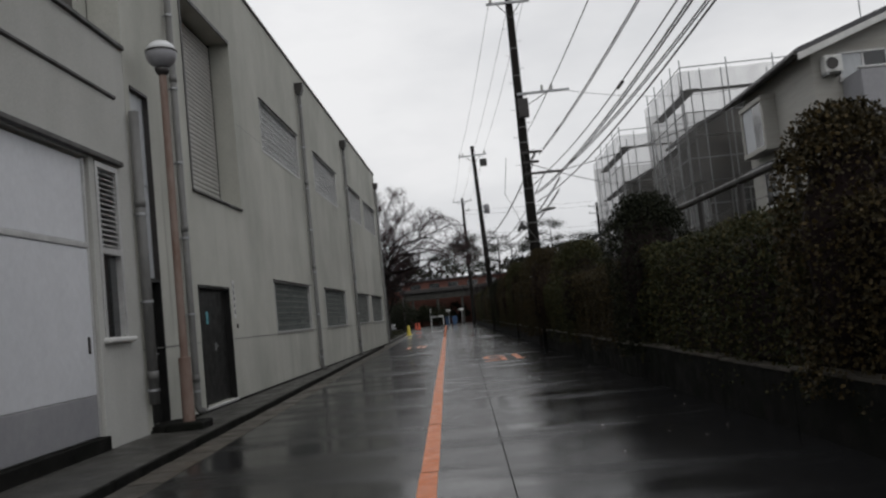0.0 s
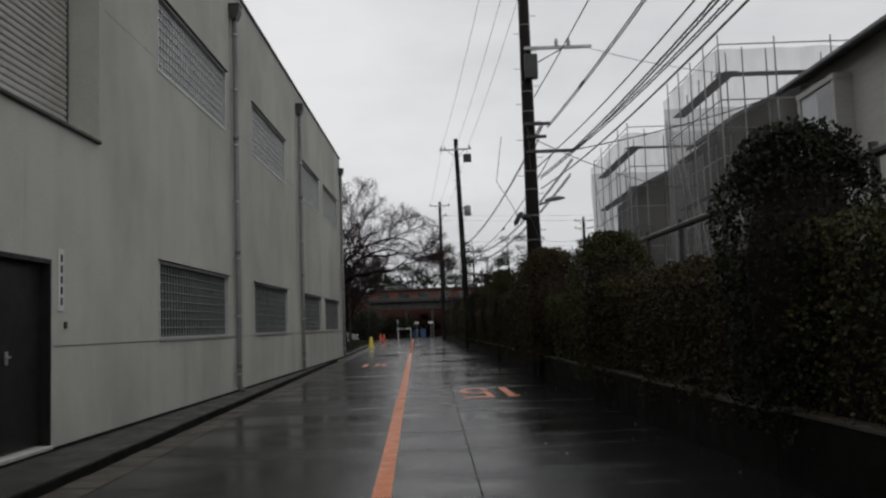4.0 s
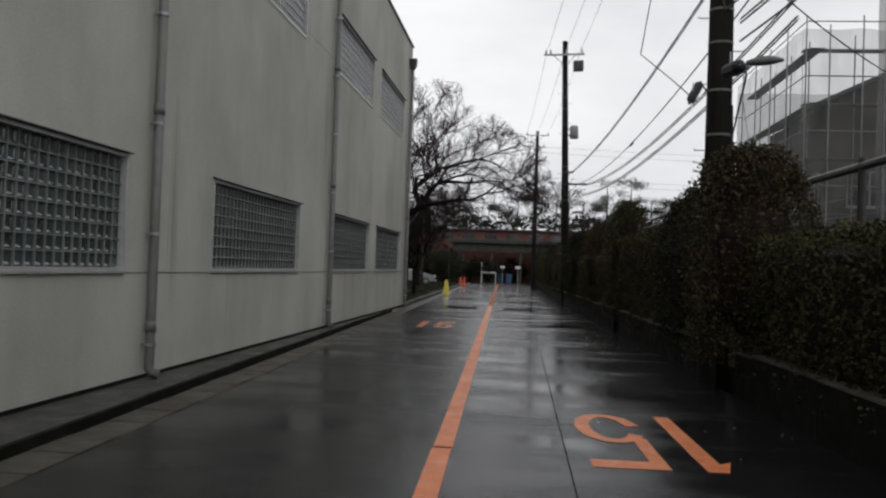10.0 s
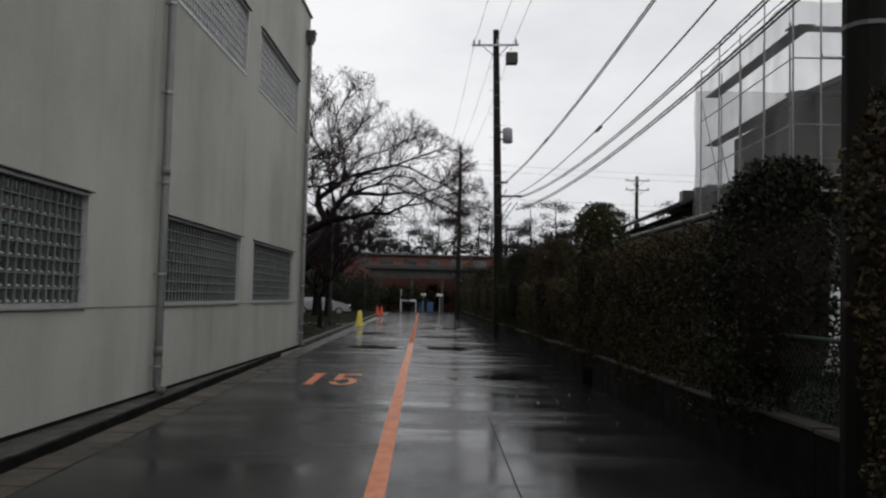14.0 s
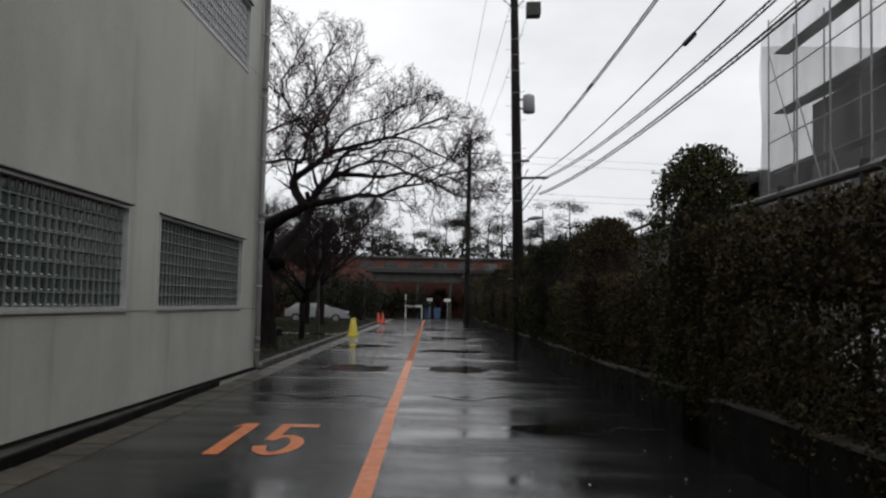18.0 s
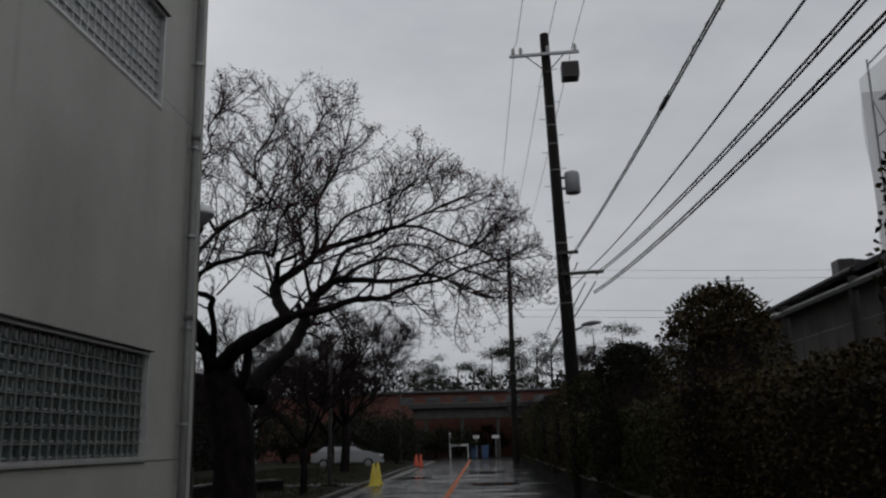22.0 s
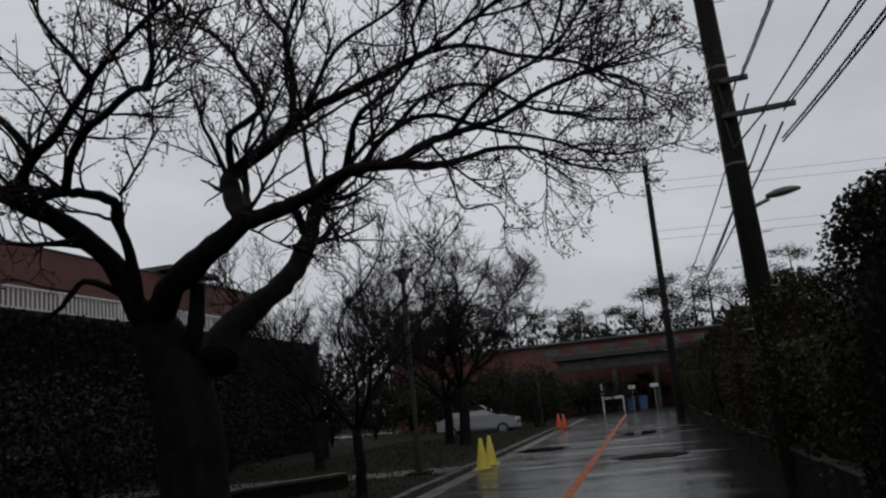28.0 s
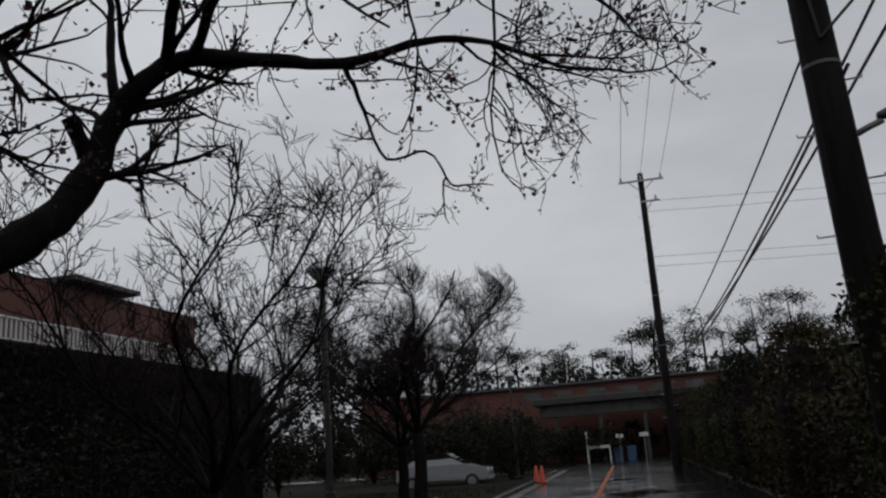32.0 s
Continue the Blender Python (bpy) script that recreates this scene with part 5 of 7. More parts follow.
def cream_house():
    e = thing("house", "cream two-storey house with a dark tiled gable roof", "house", at=(-0.17, -1.34, -0.2))
    e.scale = (1.07, 1.10, 1.07)
    x0, x1, y0, y1, ev = 10.75, 18.5, 22.4, 28.0, 7.5
    body = Form().prism([(x0, 0), (x1, 0), (x1, ev), ((x0 + x1) / 2, ev + 1.35), (x0, ev)], "y", y0, y1)
    part("wall", body, SIDING, e)
    roof = part("roof", gable_roof(x0 - 0.5, x1 + 0.5, y0 - 0.4, y1 + 0.35, ev - 0.05, ev + 1.5), DARK_ROOF, e, "dark tiled gable roof")
    part("bargeboard", Form().prism([(x0 - 0.5, ev - 0.2), ((x0 + x1) / 2, ev + 1.35), ((x0 + x1) / 2, ev + 1.18), (x0 - 0.5, ev - 0.38)], "y", y0 - 0.43, y0 - 0.402), WHITE_PAINT, roof)
    part("gutter", Form().tube([(x0 - 0.55, y0 - 0.4, ev - 0.18), (x0 - 0.55, y1 + 0.3, ev - 0.18)], 0.06, 8), DARK_STEEL, roof)
    bay = part("bay_window", Form().box(x0 - 0.45, x0 - 0.003, 25.2, 27.3, 5.35, 5.5, 0.01).box(x0 - 0.45, x0 - 0.003, 25.2, 27.3, 6.85, 7.0, 0.01)
               .box(x0 - 0.43, x0 - 0.003, 25.22, 25.36, 5.5, 6.85).box(x0 - 0.43, x0 - 0.003, 27.14, 27.28, 5.5, 6.85), SIDING, e)
    part("pane", box(x0 - 0.40, x0 - 0.38, 25.36, 26.2, 5.5, 6.85), DARK_GLASS, bay)
    part("pane", box(x0 - 0.38, x0 - 0.36, 26.2, 27.14, 5.5, 6.85), PALE_PANEL, bay)
    small_window(e, ("x", x0), 25.6, 3.7, 1.2, 1.1)
    part("hood", Form().prism([(x0 - 0.5, 4.95), (x0 - 0.003, 5.1), (x0 - 0.003, 5.02), (x0 - 0.5, 4.88)], "y", 25.4, 27.0), DARK_ROOF, e)
    small_window(e, ("y", y0), 11.45, 6.55, 1.3, 0.75, True)
    bal = part("balcony", Form().box(11.5, 16.5, y0 - 1.1, y0 - 1.0, 5.3, 6.55, 0.01).box(11.5, 16.5, y0 - 1.0, y0 - 0.002, 5.2, 5.35).box(11.5, 11.58, y0 - 1.0, y0 - 0.002, 5.35, 6.55), GREY_PANEL, e, "dark grey balcony front")
    part("handrail", box(11.45, 16.55, y0 - 1.12, y0 - 0.98, 6.56, 6.62, 0.01), ALU, bal)
    small_window(e, ("y", y0), 12.6, 3.2, 1.6, 1.4)
    ac = part("air_conditioner", box(10.95, 11.42, y0 - 0.36, y0 - 0.04, 6.72, 7.18, 0.02), WHITE_PAINT, e, "white outdoor air conditioner unit on brackets")
    part("fan_grille", Form().tube([(11.14, y0 - 0.365, 6.95), (11.14, y0 - 0.362, 6.95)], 0.17, 16), DARK_STEEL, ac)
    part("grille_ring", Form().tube([(11.14 + 0.17 * math.cos(q * 0.393), y0 - 0.37, 6.95 + 0.17 * math.sin(q * 0.393)) for q in range(17)], 0.008, 5), ALU, ac)
    part("wall_bracket", Form().box(10.98, 11.02, y0 - 0.36, y0 - 0.002, 6.66, 6.715).box(11.35, 11.39, y0 - 0.36, y0 - 0.002, 6.66, 6.715), STEEL, e)
    part("aerial", Form().tube([(13.0, 24.0, ev + 0.7), (13.0, 24.0, ev + 2.9)], 0.02, 6).tube([(12.5, 24.0, ev + 2.6), (13.5, 24.0, ev + 2.6)], 0.01, 5), STEEL, roof)


cream_house()


def scaffolded_house(x0, x1, y0, y1, top, seed, eave, ridge, label):
    """A timber house shell with its scaffold of tubes and boards, wrapped in netting."""
    r = random.Random(seed)
    e = thing("house_shell", label, "house")
    a, b, c, d = x0 + 1.1, x1 - 0.5, y0 + 1.0, y1 - 1.0
    part("wall", Form().prism([(a, 0), (b, 0), (b, eave), ((a + b) / 2, ridge - 0.15), (a, eave)], "y", c, d), TIMBER, e, "dark bare sheathing")
    part("roof", gable_roof(a - 0.5, b + 0.5, c - 0.4, d + 0.4, eave, ridge), DARK_ROOF, e)
    for i in range(3):
        yy = c + 0.5 + i * (d - c - 1.0) / 3
        for z in (1.2, 4.0):
            small_window(e, ("x", a), yy, z, 0.9, 1.1)
    for z in (1.0, 3.9):
        small_window(e, ("y", c), a + 0.7, z, 1.5, 1.2)
        small_window(e, ("y", c), a + 3.0, z, 1.2, 1.2)
    s = thing("scaffold", "grey tube scaffold with boards round the house shell", "scaffold")
    xs = [x0 + 0.15 + i * 1.8 for i in range(int((x1 - x0) / 1.8) + 1)]
    ys = [y0 + 0.15 + i * (y1 - y0 - 0.3) / 4 for i in range(5)]
    for off in (0, 0.75):
        for yy in ys:
            part("standard", Form().tube([(x0 + 0.15 + off, yy, 0), (x0 + 0.15 + off, yy, top + (0.5 if off == 0 else 0.1) + r.uniform(-0.1, 0.3))], 0.026, 6), STEEL, s)
        for xx in xs[1:]:
            part("standard", Form().tube([(xx, y0 + 0.15 + off, 0), (xx, y0 + 0.15 + off, top + (0.5 if off == 0 else 0.1) + r.uniform(-0.1, 0.3))], 0.026, 6), STEEL, s)
    z = 1.8
    while z < top + 0.1:
        part("ledger", Form().tube([(x0 + 0.15, ys[0], z + 0.9), (x0 + 0.15, ys[-1], z + 0.9)], 0.022, 6), STEEL, s)
        part("ledger", Form().tube([(xs[0], y0 + 0.15, z + 0.9), (xs[-1], y0 + 0.15, z + 0.9)], 0.022, 6), STEEL, s)
        part("deck_board", box(x0 + 0.3, x0 + 0.75, ys[0], ys[-1], z, z + 0.03), PIPE, s)
        part("deck_board", box(xs[0], xs[-1], y0 + 0.3, y0 + 0.75, z + 0.003, z + 0.033), PIPE, s)
        z += 1.8
    for i in range(4):
        z = 0.3 + (i % 4) * 1.8
        part("brace", Form().tube([(x0 + 0.13, ys[i], z), (x0 + 0.13, ys[i + 1], min(z + 3.4, top))], 0.018, 6), STEEL, s)
    n = thing("netting", "grey translucent construction netting hung on the scaffold", "netting")
    def sheet(p, q, z1, wob):
        f = Form()
        nu, nv = 28, 18
        d = Vector((q[0] - p[0], q[1] - p[1], 0))
        nrm = Vector((d.y, -d.x, 0)).normalized()
        for j in range(nv + 1):
            for i in range(nu + 1):
                u, v = i / nu, j / nv
                k = 0.06 * math.sin(u * 21 + wob) * (0.4 + 0.6 * math.sin(v * 9.4) ** 2) + 0.10 * noise.noise(Vector((u * 6 + wob, v * 5, wob)))
                pt = Vector((p[0], p[1], 0)) + d * u + nrm * k
                f.v.append((pt.x, pt.y, 0.25 + (z1 - 0.25) * v + (0.02 * math.sin(u * 30) if j == nv else 0)))
        for j in range(nv):
            for i in range(nu):
                o = j * (nu + 1) + i
                f.f.append((o, o + 1, o + nu + 2, o + nu + 1))
        return f
    part("sheet", sheet((x0, y1), (x0, y0), top, seed), NETTING, n, smooth=True)
    part("sheet", sheet((x0, y0), (x1, y0), top, seed + 2), NETTING, n, smooth=True)
    part("sheet", sheet((x1, y1), (x0, y1), top - 0.3, seed + 5), NETTING, n, smooth=True)


scaffolded_house(9.75, 17.0, 31.9, 38.4, 9.7, 3, 7.7, 9.3, "dark unfinished timber house behind scaffold netting")
scaffolded_house(9.3, 16.6, 43.5, 52.4, 9.6, 8, 7.3, 8.9, "dark unfinished gabled house behind scaffold netting")
shed = thing("low_building", "low dark building with a long tiled roof beyond the hedge", "building")
part("wall", box(9.8, 18, 54.0, 75, 0, 5.2), TIMBER, shed)
part("roof", Form().prism([(9.0, 5.28), (13.8, 7.3), (18.7, 5.28), (18.7, 5.12), (13.8, 7.14), (9.0, 5.12)], "y", 53.4, 75.5), DARK_ROOF, shed)
part("gutter", Form().tube([(8.95, 53.4, 5.2), (8.95, 75.5, 5.2)], 0.06, 6), DARK_STEEL, shed)
for i in range(3):
    part("roof_vent", box(10.2 + i * 1.4, 10.7 + i * 1.4, 57.5 + i * 3, 58.1 + i * 3, 5.55 + i * 0.55, 6.25 + i * 0.55, 0.03), DARK_STEEL, shed)

# ---- trees ----
class Wood:
    """Grows a tree: thick limbs, branches and twigs in Forms of their own, and buds on the twigs."""

    def __init__(self, seed):
        self.r = random.Random(seed)
        self.thick, self.thin, self.tips, self.limbs = Form(), Form(), [], []
        self.inside, self.wander, self.fork = None, (0.22, 0.26, 0.28), (6.0, 8.5)

    def smooth(self, pts, n=4, wob=0.0):
        p = [Vector(q) for q in pts]
        out = []
        for i in range(len(p) - 1):
            a, b, c, d = p[max(i - 1, 0)], p[i], p[i + 1], p[min(i + 2, len(p) - 1)]
            for k in range(n):
                t = k / n
                out.append(0.5 * ((2 * b) + (c - a) * t + (2 * a - 5 * b + 4 * c - d) * t * t + (3 * b - a - 3 * c + d) * t ** 3))
        out.append(p[-1])
        if wob:
            for q in out[1:-1]:
                q += Vector([self.r.uniform(-wob, wob) for _ in range(3)])
        return out

    def limb(self, pts, r0, r1, sides=9):
        q = self.smooth(pts, 4, 0.012)
        n = len(q)
        rad = [(r0 + (r1 - r0) * (i / (n - 1)) ** 0.55) * (1 + 0.10 * self.r.uniform(-1, 1)) for i in range(n)]
        self.limbs.append(Form().tube(q, rad, sides))
        return q, rad

    def branch(self, start, way, length, r0, level, droop=0.0, lift=0.25):
        """One branch that wanders, with smaller ones along it."""
        r = self.r
        n = (9, 6, 4)[min(level, 2)]
        p, d = Vector(start), Vector(way).normalized()
        pts = [p.copy()]
        for i in range(n):
            d = (d + Vector((r.uniform(-1, 1), r.uniform(-1, 1), r.uniform(-0.8, 1) * 0.8 + lift - droop)) * self.wander[min(level, 2)]).normalized()
            p = p + d * (length / n)
            if self.inside and not self.inside(p):
                break
            pts.append(p.copy())
        if len(pts) < 3:
            return
        n = len(pts) - 1
        rad = [r0 * (1 - 0.75 * i / n) + 0.0022 for i in range(n + 1)]
        (self.thick if level == 0 else self.thin).tube(pts, rad, 6 if level == 0 else (4 if level == 1 else 3), False)
        if level < 2:
            k = int(length * self.fork[level]) + 1
            for j in range(k):
                t = r.uniform(0.2, 1.0)
                i = min(int(t * n), n - 1)
                q = pts[i].lerp(pts[i + 1], t * n - i)
                ax = (pts[i + 1] - pts[i]).normalized()
                out = ax.cross(Vector((r.uniform(-1, 1), r.uniform(-1, 1), r.uniform(-1, 1)))).normalized()
                w = (ax * r.uniform(0.4, 1.0) + out * r.uniform(0.5, 1.0) + Vector((0, 0, 0.12 - droop)))
                self.branch(q, w, length * r.uniform(0.28, 0.55), max(rad[i] * 0.55, 0.0035), level + 1, droop, lift)
        else:
            for i in range(1, n + 1):
                self.tips.append(pts[i])

    def finish(self, e, trunk_pts, r0, r1, buds, bark=None, seed=0, bud_size=(0.018, 0.04), spread=0.035):
        part("trunk", Form(), BARK, e) if trunk_pts is None else None
        for f in self.limbs:
            part("limb", f, bark or BARK, e, smooth=True)
        tagged(part("branchwork", self.thick, bark or BARK, e, smooth=True), kind="stuff")
        tagged(part("twig_growth", self.thin, TWIG, e), kind="stuff")
        if buds and self.tips:
            r = np.random.default_rng(seed)
            p = np.array([tuple(q) for q in self.tips])
            p = np.repeat(p, buds, axis=0) + r.normal(size=(len(p) * buds, 3)) * spread
            tagged(part("bud_growth", leaf_cloud(p, r.uniform(*bud_size, len(p)), seed, 0.45), BUD, e, "sparse pink-brown buds and first leaves"), kind="stuff")


def cherry_tree():
    e = thing("cherry_tree", "large spreading cherry tree with wet dark limbs and pink buds", "tree")
    w = Wood(11)
    w.wander, w.fork = (0.24, 0.30, 0.34), (4.8, 5.6)

    def crown(p):
        if p.z < 3.25 or (p.x < -2.4 and p.z < 2.9 + 0.12 * abs(p.x + 4.4)):
            return False
        edge = 1 + 0.13 * noise.noise(p * 0.9)
        return ((p.x + 4.8) / 6.7) ** 2 + ((p.y - 50.4) / 5.2) ** 2 + ((p.z - 4.4) / (4.9 if p.x < -2.2 else 4.05)) ** 2 < edge
    w.inside = crown
    tr = Form()
    q = w.smooth([(-5.05, 50.2, 0.0), (-5.02, 50.2, 0.4), (-5.02, 50.2, 1.05), (-5.12, 50.2, 2.0), (-5.46, 50.1, 3.0)], 3, 0.012)
    tr.tube(q, [0.70, 0.58, 0.50, 0.47, 0.44, 0.42, 0.42, 0.42, 0.42, 0.40, 0.37, 0.33, 0.27][:len(q)], 16)
    part("trunk", tr, BARK, e, "thick wet furrowed trunk", True)
    limbs = cherry_limbs()
    for name, pts, r0, r1, dens, reach in limbs:
        pts = [Vector(p) for p in pts]
        ql, rad = w.limb(pts, r0, r1 * 0.95, 10 if r0 > 0.1 else 7)
        n = len(ql)
        if dens <= 0:
            continue
        total = sum((ql[i + 1] - ql[i]).length for i in range(n - 1))
        for j in range(int(total * dens * 0.62)):
            t = w.r.uniform(0.18, 1.0)
            i = min(int(t * (n - 1)), n - 2)
            ax = (ql[i + 1] - ql[i]).normalized()
            out = ax.cross(Vector((w.r.uniform(-1, 1), w.r.uniform(-1, 1), w.r.uniform(-1, 1)))).normalized()
            way = ax * w.r.uniform(0.3, 0.9) + out * w.r.uniform(0.6, 1.0) + Vector((0, 0, 0.12))
            low = ql[i].x > -1.2 and w.r.random() < 0.45
            w.branch(ql[i], way, reach * w.r.uniform(0.5, 1.15), min(max(rad[i] * 0.38, 0.012), 0.034), 0 if w.r.random() < 0.7 else 1, 0.18 if low else 0.04, 0.16 if ql[i].z < 5.5 else 0.26)
        end = (ql[-1] - ql[-3]).normalized()
        for j in range(4):
            side = Vector((w.r.uniform(-1, 1), w.r.uniform(-1, 1), w.r.uniform(-0.7, 0.5))) * 0.7
            w.branch(ql[-1 - j], end + side, reach * w.r.uniform(0.7, 1.2), max(r1 * 0.7, 0.012), 0, 0.12 if ql[-1].x > -1.5 else 0.06, 0.2)
    w.finish(e, (), 0, 0, 1, seed=5, bud_size=(0.02, 0.052), spread=0.03)
    return e


def bare_tree(x, y, height, spread, seed, label, upright=0.6, dens=1.0, buds=0, girth=0.026):
    """A leafless garden tree: forked trunk, rising limbs and fine twigs."""
    e = thing("bare_tree", label, "tree", "bare trees", (x, y, 0))
    w = Wood(seed)
    w.wander, w.fork = (0.30, 0.36, 0.38), (6.5, 8.5)
    fork = height * w.r.uniform(0.22, 0.28)
    r0 = girth * height
    w.inside = lambda p: (p.x ** 2 + p.y ** 2) / (spread * 1.05) ** 2 + ((p.z - height * 0.55) / (height * 0.47)) ** 2 < 1 + 0.12 * noise.noise(p * 1.1 + Vector((x, y, 0)))
    tr = Form().tube(w.smooth([(0, 0, -0.05), (0.05, 0.02, fork * 0.5), (0.0, 0.06, fork)], 3, 0.02), [r0 * 1.35, r0 * 1.1, r0, r0 * 0.95, r0 * 0.92, r0 * 0.9, r0 * 0.85], 10)
    part("trunk", tr, BARK, e, smooth=True)
    k = 8
    for i in range(k):
        a = 2 * math.pi * i / k + w.r.uniform(-0.4, 0.4)
        out = spread * w.r.uniform(0.75, 1.1)
        top = height * w.r.uniform(0.72, 1.0) * upright + height * (1 - upright) * 0.55
        jit = lambda s_: w.r.uniform(-s_, s_) * spread
        pts = [(0, 0.05, fork - 0.05), (math.cos(a) * out * 0.22, math.sin(a) * out * 0.22 + jit(0.05), fork + (top - fork) * 0.24), (math.cos(a) * out * 0.5 + jit(0.09), math.sin(a) * out * 0.5 + jit(0.09), fork + (top - fork) * 0.52 + jit(0.05)), (math.cos(a + 0.15) * out * 0.72 + jit(0.1), math.sin(a + 0.15) * out * 0.72 + jit(0.1), fork + (top - fork) * 0.82 + jit(0.05)),
               (math.cos(a + 0.2) * out * 0.9, math.sin(a + 0.2) * out * 0.9, top)]
        ql, rad = w.limb(pts, r0 * 0.45, r0 * 0.09, 7)
        n = len(ql)
        for j in range(int(8 * dens)):
            t = w.r.uniform(0.22, 1.0)
            q = min(int(t * (n - 1)), n - 2)
            ax = (ql[q + 1] - ql[q]).normalized()
            o = ax.cross(Vector((w.r.uniform(-1, 1), w.r.uniform(-1, 1), w.r.uniform(-1, 1)))).normalized()
            w.branch(ql[q], ax * w.r.uniform(0.4, 1) + o * w.r.uniform(0.4, 1) + Vector((0, 0, 0.1)), height * 0.24 * w.r.uniform(0.5, 1.1), max(rad[q] * 0.45, 0.008), 0, 0, 0.18)
    w.finish(e, (), 0, 0, buds, seed=seed)
    return e


def shrub(x, y, rx_, ry_, h, seed, material, n, label, z0=0.0, group="shrubs", leaf_size=(0.06, 0.13)):
    """A loose evergreen bush: stems and an uneven mass of leaves with gaps."""
    e = thing("shrub", label, "shrub", group, (x, y, z0))
    r = np.random.default_rng(seed)
    st = Form()
    for i in range(7):
        a = r.uniform(0, 6.28)
        st.tube([(0, 0, 0), (math.cos(a) * rx_ * 0.3, math.sin(a) * ry_ * 0.3, h * 0.4), (math.cos(a) * rx_ * 0.6, math.sin(a) * ry_ * 0.6, h * 0.75)], [0.05, 0.035, 0.012], 5, False)
    tagged(part("stem_growth", st, BARK, e), kind="stuff")
    clumps = max(10, int(14 * rx_ * ry_))
    c = r.normal(size=(clumps, 3))
    c /= np.linalg.norm(c, axis=1)[:, None]
    c *= r.uniform(0.45, 1.0, (clumps, 1)) ** 0.5
    c = c * np.array((rx_ * 0.85, ry_ * 0.85, h * 0.42)) + np.array((0, 0, h * 0.52))
    size = r.uniform(0.18, 0.34, clumps) * min(rx_, ry_, h)
    idx = r.integers(0, clumps, n)
    p = c[idx] + r.normal(size=(n, 3)) * size[idx][:, None] * 0.62
    p = p[p[:, 2] > 0.02]
    tagged(part("leaves", leaf_cloud(p, r.uniform(*leaf_size, len(p)), seed), material, e), kind="stuff")
    return e


def pine(x, y, h, seed):
    """A far pine: bare leaning trunk with flat layered tufts near the top."""
    e = thing("pine_tree", "far dark pine with a bare trunk and layered flat crown", "tree", "pines", (x, y, 0))
    r = np.random.default_rng(seed)
    lean = r.uniform(-0.6, 0.6)
    part("trunk", Form().tube([(0, 0, 0), (lean * 0.5, 0, h * 0.5), (lean, 0, h * 0.95)], [0.24, 0.17, 0.05], 7), BARK, e)
    pts, br = [], Form()
    for i in range(int(r.integers(7, 14))):
        z = h * r.uniform(0.58, 1.0)
        a = r.uniform(0, 6.28)
        l = (1.15 - (z / h) * 0.6) * r.uniform(1.2, 2.8)
        c = np.array((lean * z / h + math.cos(a) * l, math.sin(a) * l, z + 0.2))
        br.tube([(lean * z / h, 0, z - 0.3), tuple(c)], [0.06, 0.02], 4, False)
        n = int(r.integers(130, 240))
        pts.append(c + r.normal(size=(n, 3)) * np.array((0.55, 0.55, 0.26)))
    tagged(part("branchwork", br, BARK, e), kind="stuff")
    p = np.concatenate(pts)
    tagged(part("needle_growth", leaf_cloud(p, r.uniform(0.12, 0.26, len(p)), seed, 0.3), DARK_LEAF, e), kind="stuff")

